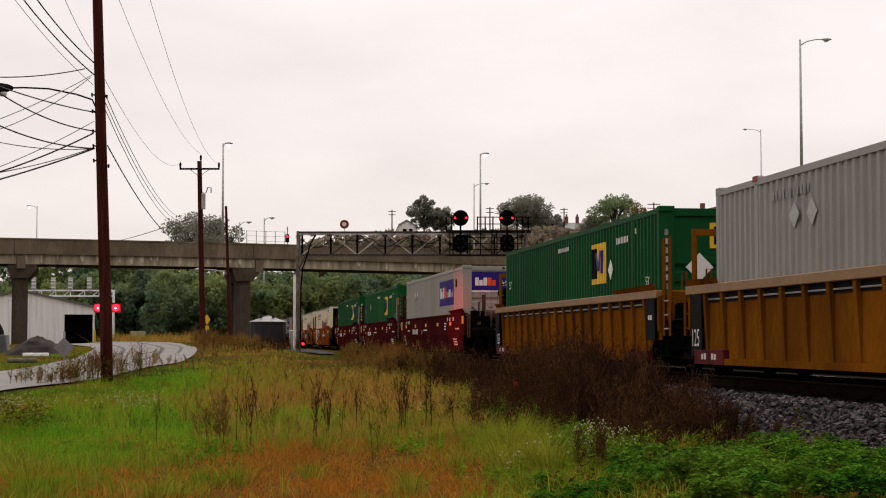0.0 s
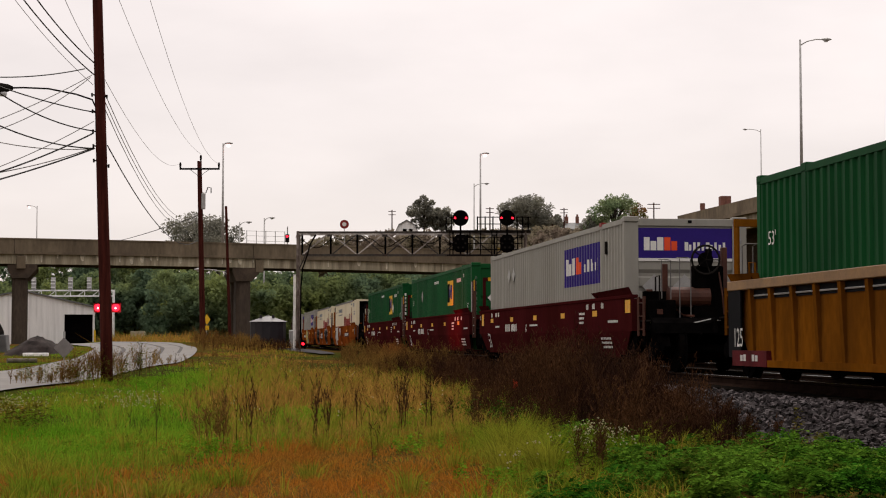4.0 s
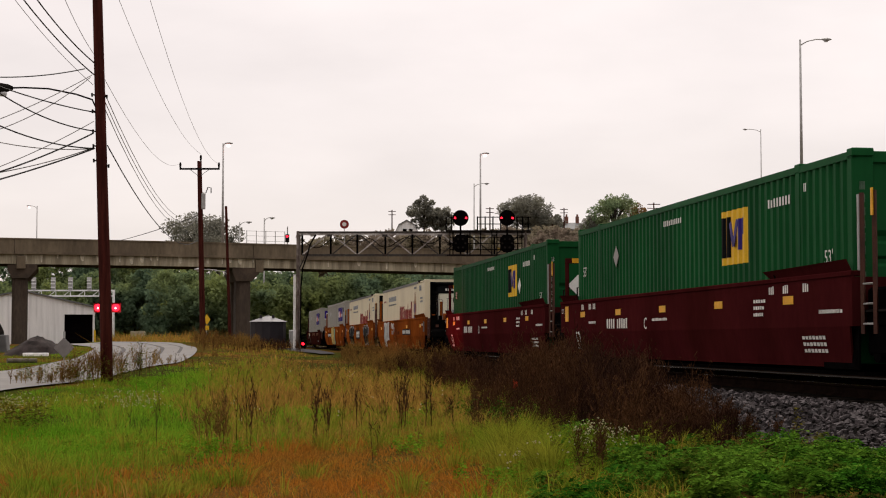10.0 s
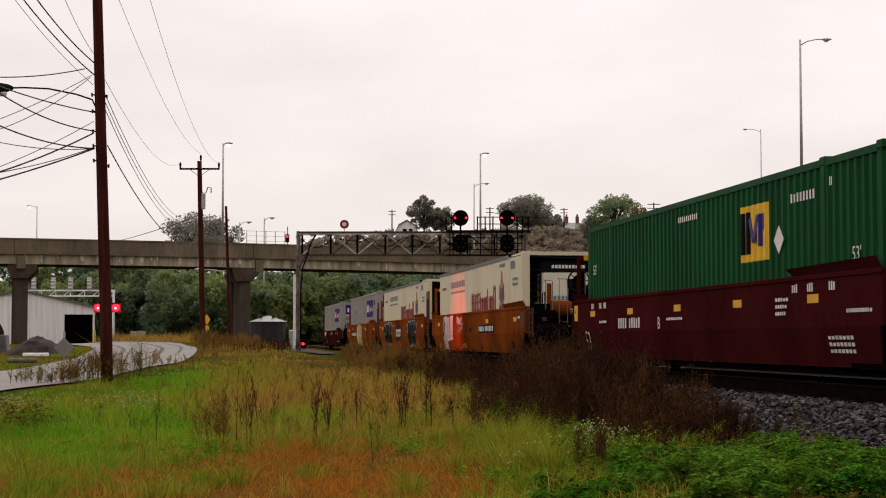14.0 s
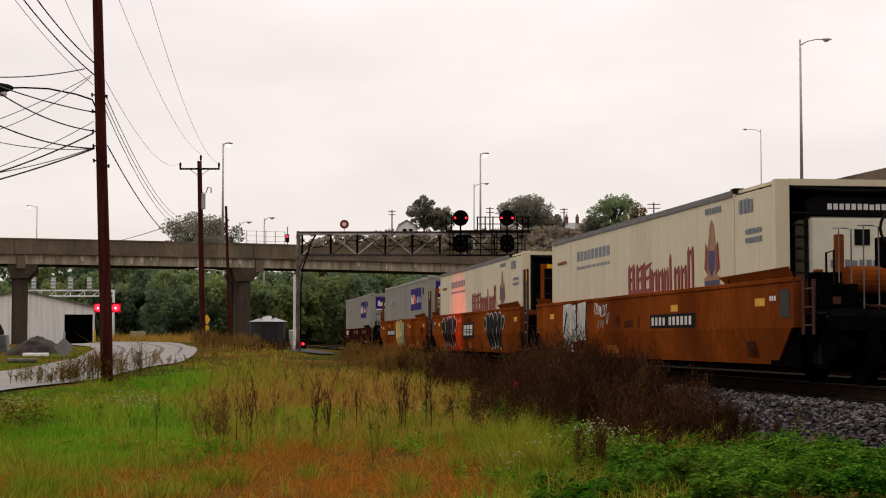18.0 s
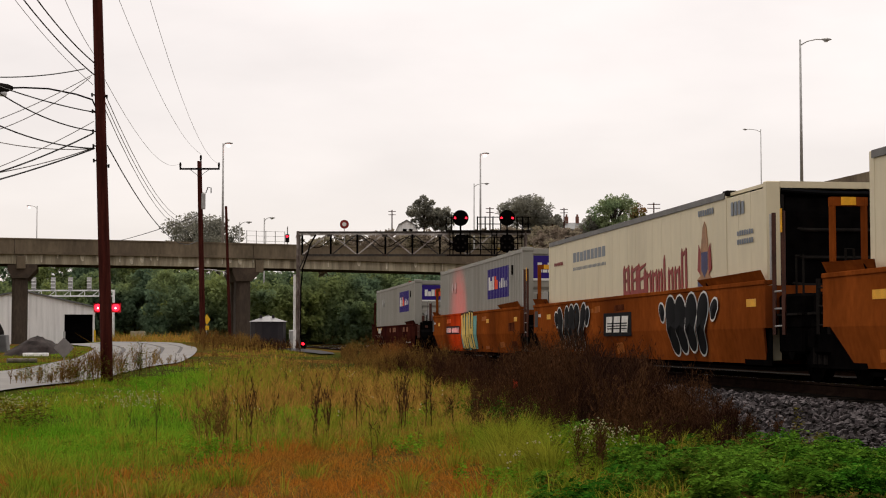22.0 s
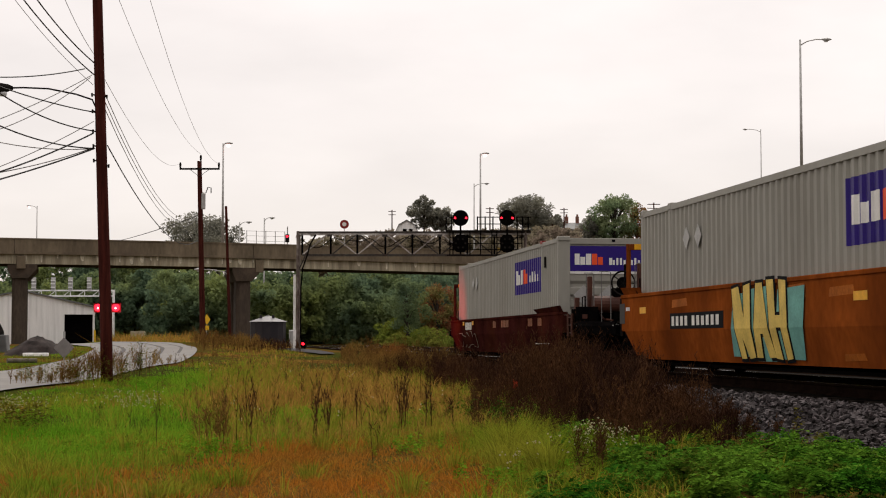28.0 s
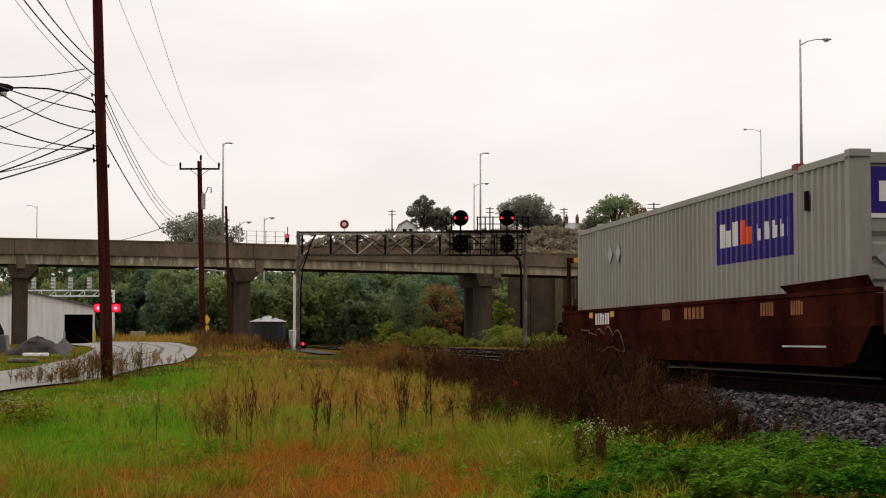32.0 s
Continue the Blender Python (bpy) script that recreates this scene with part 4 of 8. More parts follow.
def reefer(white_unit):
    """A cream insulated container with a cooling unit in its front."""
    TOP = 3.03
    c = thing("shipping_container", "cream refrigerated container with dark red lettering and a crest", "container", "containers")
    for y, inw in ((-HALF, 1), (HALF, -1)):
        part("bottom_rail", Shape().box(-LEN, 0, min(y, y + 0.09 * inw), max(y, y + 0.09 * inw), BOT, BOT + 0.16), CREAM, c)
        part("top_rail", Shape().box(-LEN + 0.1, -2.0, min(y, y + 0.07 * inw) - (0.012 if inw > 0 else 0), max(y, y + 0.07 * inw), TOP - 0.10, TOP), mat("grey_rail", (0.12, 0.115, 0.11), 0.5), c)
        for a, b in ((-LEN + 0.14, -LEN + 1.95), (-LEN + 2.07, -2.07), (-1.95, -0.16)):
            n = max(3, round((b - a) / 0.62))
            for k in range(n):
                q0, q1 = a + (b - a) * k / n, a + (b - a) * (k + 1) / n
                part("side_panel", Shape().box(q0 + 0.004, q1 - 0.004, min(y + 0.01 * inw, y + 0.06 * inw), max(y + 0.01 * inw, y + 0.06 * inw), BOT + 0.16, TOP - 0.10), CREAM, c, bevel=0.004)
        for x in (-LEN + 1.95, -2.07):
            part("lifting_post", Shape().box(x, x + 0.12, min(y, y + 0.08 * inw), max(y, y + 0.08 * inw), BOT, TOP + 0.005), CREAM, c, bevel=0.008)
            part("corner_casting", Shape().box(x - 0.05, x + 0.17, min(y, y + 0.17 * inw) - (0.006 if inw > 0 else 0), max(y, y + 0.17 * inw), TOP - 0.06, TOP + 0.03), DARK_STEEL, c, bevel=0.012)
        for x in (-LEN, -0.16):
            part("corner_post", Shape().box(x, x + 0.16, min(y, y + 0.22 * inw), max(y, y + 0.22 * inw), BOT, TOP), CREAM, c, bevel=0.01)
    part("roof", Shape().box(-LEN + 0.05, -0.05, -HALF + 0.06, HALF - 0.06, TOP - 0.06, TOP - 0.01), CREAM, c)
    part("floor_frame", Shape().box(-LEN + 0.1, -0.1, -HALF + 0.1, HALF - 0.1, BOT + 0.02, BOT + 0.15), DARK_STEEL, c)
    part("bulkhead", Shape().box(-0.95, -0.85, -HALF + 0.07, HALF - 0.07, BOT + 0.15, TOP - 0.06), SIGN_BLACK, c)
    part("rear_door", Shape().box(-LEN + 0.02, -LEN + 0.07, -HALF + 0.22, HALF - 0.22, BOT + 0.1, TOP - 0.1), CREAM, c)
    part("front_header", Shape().box(-0.16, 0.0, -HALF + 0.22, HALF - 0.22, TOP - 0.10, TOP), CREAM, c)
    part("tarpaulin_edge", Shape().tube([(-0.02, y, TOP - 0.12 - 0.05 * math.sin((y + 1.1) * 1.43)) for y in np.linspace(-1.05, 1.05, 12)], 0.035, 6), SIGN_BLACK, c)
    if white_unit:
        cooling_unit(c, TOP)
    else:
        black_grille(c, TOP)
    for k in range(4):
        part("upright_mark", Shape().box(-0.004, 0.002, HALF - 0.17, HALF - 0.05, TOP - 0.62 - k * 0.2, TOP - 0.48 - k * 0.2), SIGN_RED, c)
    # writing
    bar_row("grey_bar", c, SIGN_GREYBLUE, -13.4, Y0 + 0.008, 2.42, 3.2, 0.22, 9, 11, 0.22)
    strip("stencil", place(glyphs(3.2, 0.07, 26, 12, 0.45), -13.4, Y0 + 0.008, 2.23), SIGN_GREYBLUE, c)
    gothic(c)
    strip("stencil", place(glyphs(0.9, 0.1, 7, 13), -3.5, Y0 - 0.001, 2.74), SIGN_GREYBLUE, c)
    strip("stencil", place(glyphs(0.7, 0.22, 4, 14), -1.7, Y0 - 0.001, 2.62), SIGN_GREYBLUE, c)
    strip("stencil", place(glyphs(0.8, 0.08, 7, 15), -1.4, Y0 - 0.001, 2.28), SIGN_GREYBLUE, c)
    strip("stencil", place(glyphs(0.8, 0.08, 7, 16), -1.4, Y0 - 0.001, 2.14), SIGN_GREYBLUE, c)
    strip("stencil", place(glyphs(1.0, 0.08, 8, 17), -15.5, Y0 - 0.001, 2.42), SIGN_RED, c)
    return c


def place_front(sh, y, z, x):
    """Turns upright bars to face forwards."""
    sh.v = [(x - q, y + p, z + r) for p, q, r in sh.v]
    return sh


def gothic(c):
    """Dark red old-style strokes and a crest, as plain shapes."""
    x0, z0 = -8.7, 1.55
    strokes = [(0.0, 0.5, 0.62), (0.62, 0.55, 0.6), (1.15, 0.62, 0.62), (1.78, 0.36, 0.36), (2.2, 0.36, 0.36), (2.62, 0.30, 0.36), (3.0, 0.14, 0.6), (3.3, 0.34, 0.36), (3.72, 0.36, 0.36), (4.15, 0.36, 0.66)]
    for k, (dx, w, h) in enumerate(strokes):
        sh = Shape()
        x = x0 + dx
        big = k in (0, 1, 2)
        h = h * (0.86 if big else 1.0)
        t = 0.17 if big else 0.11
        for q in ((0.0,) if w < 0.2 else (0.0, w - t)):
            lo, hi = (z0, z0 + h) if not (big and q and k != 0) else (z0 + 0.03, z0 + h * (0.9 if k == 1 else 0.8))
            sh.prism([(x + q, lo), (x + q + t * 0.5, lo - 0.07), (x + q + t, lo + 0.02), (x + q + t * 0.85, hi - 0.05), (x + q + t * 0.4, hi + 0.05), (x + q - 0.02, hi - 0.05)], Y0 - 0.004, Y0 + 0.006, "y")
        if w > 0.2:
            sh.prism([(x + t * 0.6, z0 + h - 0.12), (x + w - t * 0.4, z0 + h - 0.02), (x + w - 0.02, z0 + h + 0.03), (x + t * 0.5, z0 + h - 0.04)], Y0 - 0.0035, Y0 + 0.006, "y")
            if big:
                sh.prism([(x + t, z0 + h * 0.42), (x + w - t * 0.6, z0 + h * 0.5), (x + w - t * 0.6, z0 + h * 0.62), (x + t, z0 + h * 0.52)], Y0 - 0.0035, Y0 + 0.006, "y")
                sh.prism([(x + 0.02, z0 - 0.02), (x + w, z0 - 0.05), (x + w + 0.05, z0 + 0.07), (x + t, z0 + 0.06)], Y0 - 0.0035, Y0 + 0.006, "y")
        part("red_stroke", sh, SIGN_RED, c)
    for dx in (0.55, 1.12):
        part("red_stroke", Shape().prism([(x0 + dx, z0 - 0.03), (x0 + dx + 0.05, z0 - 0.07), (x0 + dx + 0.09, z0 - 0.01), (x0 + dx + 0.04, z0 + 0.04)], Y0 - 0.004, Y0 + 0.006, "y"), SIGN_RED, c)
    x, z = -3.15, 1.52
    cr = part("crest", Shape().prism([(x - 0.36, z), (x + 0.36, z), (x + 0.42, z + 0.14), (x + 0.24, z + 0.2), (x + 0.34, z + 0.62), (x + 0.20, z + 0.68), (x + 0.10, z + 1.02), (x, z + 1.12), (x - 0.10, z + 1.02), (x - 0.20, z + 0.68), (x - 0.34, z + 0.62), (x - 0.24, z + 0.2), (x - 0.42, z + 0.14)], Y0 - 0.003, Y0 + 0.006, "y"), GOLD, c, "gold, red and blue painted crest")
    part("shield", Shape().prism([(x - 0.18, z + 0.3), (x, z + 0.16), (x + 0.18, z + 0.3), (x + 0.18, z + 0.6), (x - 0.18, z + 0.6)], Y0 - 0.006, Y0, "y"), CREST_BLUE, cr)
    for s in (-1, 1):
        part("supporter", Shape().prism([(x + s * 0.24, z + 0.22), (x + s * 0.40, z + 0.3), (x + s * 0.33, z + 0.74), (x + s * 0.22, z + 0.62)], Y0 - 0.006, Y0, "y"), SIGN_RED, cr)
    part("scroll", Shape().box(x - 0.4, x + 0.4, Y0 - 0.006, Y0, z + 0.02, z + 0.1), CREST_BLUE, cr)


# ---- well cars ----
SILL_T, SILL_B, SIDE = 1.52, 0.26, 1.42


def truck_parts(car, x):
    """A freight truck: side frames, bolster, springs; the wheelsets are listed for the motion."""
    sets = []
    for y in (-1.03, 1.03):
        s = -1 if y < 0 else 1
        part("side_frame", Shape().prism([(x - 1.25, 0.50), (x - 1.15, 0.68), (x - 0.55, 0.80), (x + 0.55, 0.80), (x + 1.15, 0.68), (x + 1.25, 0.50), (x + 1.05, 0.38), (x + 0.95, 0.50), (x + 0.75, 0.52),
                                          (x + 0.42, 0.22), (x - 0.42, 0.22), (x - 0.75, 0.52), (x - 0.95, 0.50), (x - 1.05, 0.38)], y - 0.06, y + 0.06, "y"), BLACK, car, "black cast truck side frame", bevel=0.012)
        for k in (-0.2, 0.0, 0.2):
            part("spring", Shape().rod((x + k, y + 0.02 * s, 0.28), (x + k, y + 0.02 * s, 0.58), 0.075, n=10), DARK_STEEL, car)
        for k in (-0.89, 0.89):
            part("bearing", Shape().disc((x + k, y + 0.06 * s, 0.46), (0, 1, 0), 0.13, 0.2, 12), BLACK, car)
    part("bolster", Shape().box(x - 0.2, x + 0.2, -1.2, 1.2, 0.52, 0.78), BLACK, car)
    for k in (-0.89, 0.89):
        sh = Shape().rod((0, -1.0, 0), (0, 1.0, 0), 0.08, n=10)
        for y in (-0.755, 0.755):
            s = -1 if y < 0 else 1
            sh.rod((0, y - 0.055, 0), (0, y + 0.055, 0), 0.455, n=26)
            sh.rod((0, y - s * 0.075, 0), (0, y - s * 0.05, 0), 0.485, n=26)
            for q in range(6):
                a = q * math.pi / 3
                sh.bar((0.12 * math.cos(a), y + s * 0.06, 0.12 * math.sin(a)), (0.36 * math.cos(a), y + s * 0.06, 0.36 * math.sin(a)), 0.05, 0.03, (0, 1, 0))
        w = part("wheelset", sh, BLACK, car, "worn steel wheelset on its axle")
        w.location = (x + k, 0, 0.457)
        sets.append((w, x + k))
    return sets


def ladder(car, x, y, z0, z1, material, n=4, reach=0.0):
    l = part("ladder", Shape().bar((x - 0.2, y, z0), (x - 0.2, y, z1 + reach), 0.05, 0.045).bar((x + 0.2, y, z0), (x + 0.2, y, z1 + reach), 0.05, 0.045), material, car)
    for k in range(n):
        z = z0 + (z1 - z0) * (k + 0.5) / n
        part("rung", Shape().rod((x - 0.2, y, z), (x + 0.2, y, z), 0.014, n=6), GALV if reach else material, l)


def well_car(label, paint, front, rear, ribbed=False, tall=True, SILL_T=SILL_T):
    """One unit. front, rear: 'joint' (shared truck half way to the next unit), 'end' (own truck and coupler)."""
    car = thing("well_car", label, "freight car", "train cars")
    car["wheels"] = 0
    sets = []
    xf = 0.26 if front == "joint" else 1.06
    xr = -LEN - (1.33 if rear == "joint" else 1.06)
    for s in (-1, 1):
        y = s * SIDE
        yi = s * (SIDE - 0.03)
        lo = s * (SIDE - LEAN)
        if not ribbed:
            # upper plate, crease at knee height, lower plate leaning in
            up = Shape().prism([(xr, 0.80), (xf, 0.80), (xf, SILL_T), (xr, SILL_T)], min(y, yi), max(y, yi), "y")
            part("side_plate", up, paint, car)
            q = Shape()
            a, b, c2, d = (xr + 0.9, SILL_B), (xf - (0.28 if front == "joint" else 1.0), SILL_B), (xf - 0.1, 0.80), (xr + 0.25, 0.80)
            q.add([(a[0], lo, a[1]), (b[0], lo, b[1]), (c2[0], y, c2[1]), (d[0], y, d[1]), (a[0], lo - s * 0.03, a[1]), (b[0], lo - s * 0.03, b[1]), (c2[0], yi, c2[1]), (d[0], yi, d[1])],
                  [(0, 1, 2, 3), (4, 7, 6, 5), (0, 4, 5, 1), (3, 2, 6, 7), (1, 5, 6, 2), (0, 3, 7, 4)])
            part("lower_plate", q, paint, car)
        else:
            part("side_plate", Shape().prism([(xr, 0.62), (xf, 0.62), (xf, SILL_T - 0.1), (xr, SILL_T - 0.1)], min(y - s * 0.085, y - s * 0.11), max(y - s * 0.085, y - s * 0.11), "y"), paint, car)
            part("lower_plate", Shape().prism([(xr + 0.9, SILL_B), (xf - 1.0, SILL_B), (xf - 0.5, 0.62), (xr + 0.5, 0.62)], min(y - s * 0.085, y - s * 0.11), max(y - s * 0.085, y - s * 0.11), "y"), paint, car)
            n = 17
            for k in range(n + 1):
                x = xr + 1.0 + (xf - xr - 2.0) * k / n
                part("side_post", Shape().prism([(s * (SIDE - 0.09), SILL_B), (s * (SIDE - 0.06), SILL_B), (s * SIDE, SILL_T - 0.12), (s * (SIDE - 0.09), SILL_T - 0.12)], x - 0.055, x + 0.055, "x"), paint, car)
            part("bottom_sill", Shape().box(xr + 0.8, xf - 0.8, min(y, y - s * 0.18), max(y, y - s * 0.18), SILL_B - 0.04, SILL_B + 0.06), paint, car)
            # Black strip paints the shade line under the top chord.
            part("chord_shade_strip", Shape().box(xr + 1.0, xf - 1.0, min(y - s * 0.07, y - s * 0.084), max(y - s * 0.07, y - s * 0.084), SILL_T - 0.27, SILL_T - 0.13), SIGN_BLACK, car)
            # Pale rods imitate light seen through the gaps between the posts.
            for k in range(n):
                x = xr + 1.0 + (xf - xr - 2.0) * k / n
                part("gap_light_rod", Shape().rod((x + 0.1, y - s * 0.055, SILL_T - 0.22), (x + (xf - xr - 2.0) / n - 0.1, y - s * 0.055, SILL_T - 0.22), 0.014, n=6), GALV, car)
        part("top_chord", Shape().box(xr, xf, min(y + s * 0.02, y - s * 0.13), max(y + s * 0.02, y - s * 0.13), SILL_T - 0.12 if ribbed else SILL_T - 0.07, SILL_T + (0.0 if not ribbed else 0.03)),
             paint if not ribbed else mat("wet_tan_chord", (0.22, 0.115, 0.04), 0.4, var=0.2), car, bevel=0.01)
        for a, b in ((xf - 3.3, xf - 0.1), (xr + 0.1, -LEN + 0.5)):
            inner = a if b > -LEN / 2 else b
            d = 1 if inner == a else -1
            yo, yt = y - s * 0.03, y + s * 0.05
            guide = Shape()
            for off in (0.0, -s * 0.02):
                guide.v += [(inner + d * 0.14, yo + off, SILL_T - 0.01), (a + b - inner, yo + off, SILL_T - 0.01), (a + b - inner, yt + off, SILL_T + 0.15), (inner, yt + off, SILL_T + 0.11)]
            guide.f += [(0, 1, 2, 3), (7, 6, 5, 4), (0, 4, 5, 1), (1, 5, 6, 2), (2, 6, 7, 3), (3, 7, 4, 0)]
            part("guide_plate", guide, paint, car)
            part("guide_gusset", Shape().prism([(y - s * 0.03, SILL_T - 0.05), (y + s * 0.03, SILL_T + 0.1), (y - s * 0.03, SILL_T + 0.1)], inner + d * 0.38 - 0.02, inner + d * 0.38 + 0.02, "x"), BLACK, car)
    part("well_floor", Shape().box(-LEN - 0.2, 0.2, -1.25, 1.25, 0.16, 0.21), BLACK, car)
    for x in (xf - 1.0, xr + 0.9):
        part("end_bulkhead", Shape().box(x, x + 0.08, -1.30, 1.30, 0.25, 0.95), paint, car)
    for end, x, sgn in ((front, xf, 1), (rear, xr, -1)):
        # Added black plates stand in for the deep shade around the wheels.
        for y in (-1.325, 1.305):
            part("shade_plate", Shape().box(min(x - sgn * 1.25, x - sgn * 0.02), max(x - sgn * 1.25, x - sgn * 0.02), y, y + 0.02, 0.24, 0.84), BLACK, car)
        jx = (x + 0.955 * sgn) if end == "joint" else (x + 0.95 * sgn)
        part("end_platform", Shape().box(min(x - sgn * 0.9, jx), max(x - sgn * 0.9, jx), -1.22, 1.22, 0.80, 1.03), BLACK, car, "black end platform", bevel=0.015)
        part("end_beam", Shape().box(min(x - sgn * 0.10, x), max(x - sgn * 0.10, x), -SIDE + 0.03, SIDE - 0.03, 0.80, SILL_T - 0.08), paint, car)
        for y in (-1.30, 1.30):
            ladder(car, x + sgn * 0.27, y, 0.70, SILL_T - 0.05, (BROWN_TUBE if sgn > 0 else DARK_STEEL) if not ribbed else paint, 3, 1.05 if tall and sgn > 0 and end == "joint" else 0.0)
        if tall and sgn < 0:
            gf = part("grab_frame", Shape().bar((x, -1.27, SILL_T - 0.1), (x, -1.27, 2.55), 0.07, 0.07).bar((x, -0.82, SILL_T - 0.1), (x, -0.82, 2.55), 0.07, 0.07).bar((x, -1.31, 2.5), (x, -0.78, 2.5), 0.08, 0.12), paint, car, "upright grab frame")
            if not ribbed:
                part("cap_plate", Shape().box(x + 0.042, x + 0.05, -1.16, -0.95, 2.45, 2.56).box(x - 0.05, x - 0.042, -1.16, -0.95, 2.45, 2.56), YELLOW_PLATE, gf, "yellow reflector plate")
        if tall and sgn > 0 and not ribbed and end == "joint":
            part("pale_grab_rail", Shape().tube([(x + 0.05, -1.34, SILL_T), (x + 0.05, -1.34, 2.5)], 0.022, 6), GALV, car)
            part("cap_plate", Shape().box(x + 0.44, x + 0.50, -1.34, -1.325, 2.2, 2.55), YELLOW_PLATE, car)
        if ribbed:
            part("end_box", Shape().box(min(x + sgn * 0.05, x + sgn * 0.45), max(x + sgn * 0.05, x + sgn * 0.45), -1.26, -0.4, 0.95, SILL_T + 0.02), paint, car, bevel=0.03)
        part("hose", Shape().tube([(x + sgn * 0.2, -0.4, 0.9), (x + sgn * 0.5, -0.42, 0.62), (x + sgn * 0.9, -0.4, 0.55), (jx + sgn * 0.25, -0.38, 0.75)], 0.03, 6), BLACK, car)
        for y in (-0.95, 0.95):
            part("hand_hold", Shape().tube([(x + sgn * 0.05, y, 1.05), (x + sgn * 0.05, y, SILL_T + 0.34), (x + sgn * 0.34, y, SILL_T + 0.36), (x + sgn * 0.34, y, 1.05)], 0.018, 6), DARK_STEEL if not ribbed else paint, car)
        part("crossover_step", Shape().box(min(x, jx), max(x, jx), -1.28, -0.76, 0.98, 1.01), DARK_STEEL, car)
        part("brake_cylinder", Shape().rod((x - sgn * 0.55, 0.55, 1.32), (x + sgn * 0.10, 0.55, 1.32), 0.14, n=12), BLACK, car)
        part("air_pipe", Shape().tube([(x - sgn * 0.2, -0.62, 1.22), (x + sgn * 0.25, -0.62, 1.26), (x + sgn * 0.4, -0.5, 1.1), (jx, -0.45, 1.08)], 0.025, 6), BROWN_TUBE, car)
        if end == "joint":
            part("articulation_housing", Shape().box(min(x - sgn * 0.05, jx - sgn * 0.01), max(x - sgn * 0.05, jx - sgn * 0.01), -1.2, 1.2, 0.42, 1.3), BLACK, car, "black articulation housing", bevel=0.04)
        if end == "end":
            gear = ORANGE if paint is ORANGE else BROWN_TUBE

            def block(name, x0, x1, y0, y1, z0, z1, m):
                part(name, Shape().box(min(x + sgn * x0, x + sgn * x1), max(x + sgn * x0, x + sgn * x1), y0, y1, z0, z1), m, car, bevel=0.012)
            block("end_frame", 0.04, 0.20, -1.22, 1.22, 0.82, SILL_T + 0.06, BLACK)
            for y, z in ((-1.1, 1.62), (-0.79, 2.12), (0.11, 2.42), (0.42, 2.45), (1.1, 1.7)):
                block("end_stanchion", 0.06, 0.19, y - 0.055, y + 0.055, 0.9, z, gear if y not in (0.11,) else BLACK)
            part("air_reservoir", Shape().rod((x + sgn * 0.38, -0.78, 1.46), (x + sgn * 0.38, 0.02, 1.46), 0.20, n=16), gear, car, smooth=False)
            block("valve_box", 0.25, 0.5, 0.5, 0.95, 1.1, 1.55, gear)
            block("brake_gear", 0.2, 0.6, -1.15, -0.7, 1.02, 1.4, BLACK)
            block("gear_housing", 0.22, 0.48, -0.3, 0.3, 1.0, SILL_T + 0.55, BLACK)
            block("tag_plate", 0.505, 0.51, 0.6, 0.75, 1.2, 1.32, GALV)
            block("tag_plate", 0.605, 0.61, -1.08, -0.96, 1.12, 1.22, BROWN_TUBE)
            for y0, y1, z0, z1 in ((-0.98, -0.80, 1.42, 2.16), (-0.62, -0.40, 1.0, 2.2)):
                part("white_handrail", Shape().tube([(x + sgn * 0.6, y0, z0), (x + sgn * 0.6, y0, z1), (x + sgn * 0.4, y0, z1 + 0.03), (x + sgn * 0.4, y1, z1 + 0.03), (x + sgn * 0.6, y1, z1), (x + sgn * 0.6, y1, z0)], 0.011, 6), DULL_RAIL, car)
            part("release_rod", Shape().tube([(x + sgn * 0.62, -1.2, 1.0), (x + sgn * 0.62, -0.2, 0.96), (x + sgn * 0.66, 0.5, 1.02), (x + sgn * 0.62, 1.2, 0.98)], 0.014, 6), DULL_RAIL, car)
            part("chain", Shape().tube([(x + sgn * 0.5, 0.2, 1.95), (x + sgn * 0.56, 0.25, 1.5), (x + sgn * 0.52, 0.3, 1.05)], 0.018, 6), BROWN_TUBE, car)
            sets += truck_parts(car, x - sgn * 0.05)
            c0 = jx
            part("coupler", Shape().prism([(-0.16, 0.72), (0.16, 0.72), (0.16, 1.02), (-0.16, 1.02)], min(c0, c0 + sgn * 0.95), max(c0, c0 + sgn * 0.95), "x"), BLACK, car, "cast knuckle coupler", bevel=0.04)
            bw = part("brake_wheel", ring((x + sgn * 0.62, -0.1, SILL_T + 0.66), 0.28), DARK_STEEL, car, "spoked hand-brake wheel")
            part("hub", Shape().disc((x + sgn * 0.6, -0.1, SILL_T + 0.66), (1, 0, 0), 0.15, 0.06, 16), BLACK, bw)
            part("cut_lever", Shape().tube([(jx, -1.3, 0.95), (jx + sgn * 0.1, -0.7, 0.9), (jx + sgn * 0.3, -0.2, 1.02)], 0.012, 6), GALV, car)
            part("rounded_shield", Shape().prism([(jx, 0.75), (jx + sgn * 0.25, 0.75), (jx + sgn * 0.2, 0.95), (jx, 1.05)], -1.3, 1.3, "y"), BLACK, car)
        elif sgn < 0:
            sets += truck_parts(car, jx)
            part("joint_casting", Shape().rod((jx, 0, 0.72), (jx, 0, 1.15), 0.36, n=16), BLACK, car)
    return car, sets


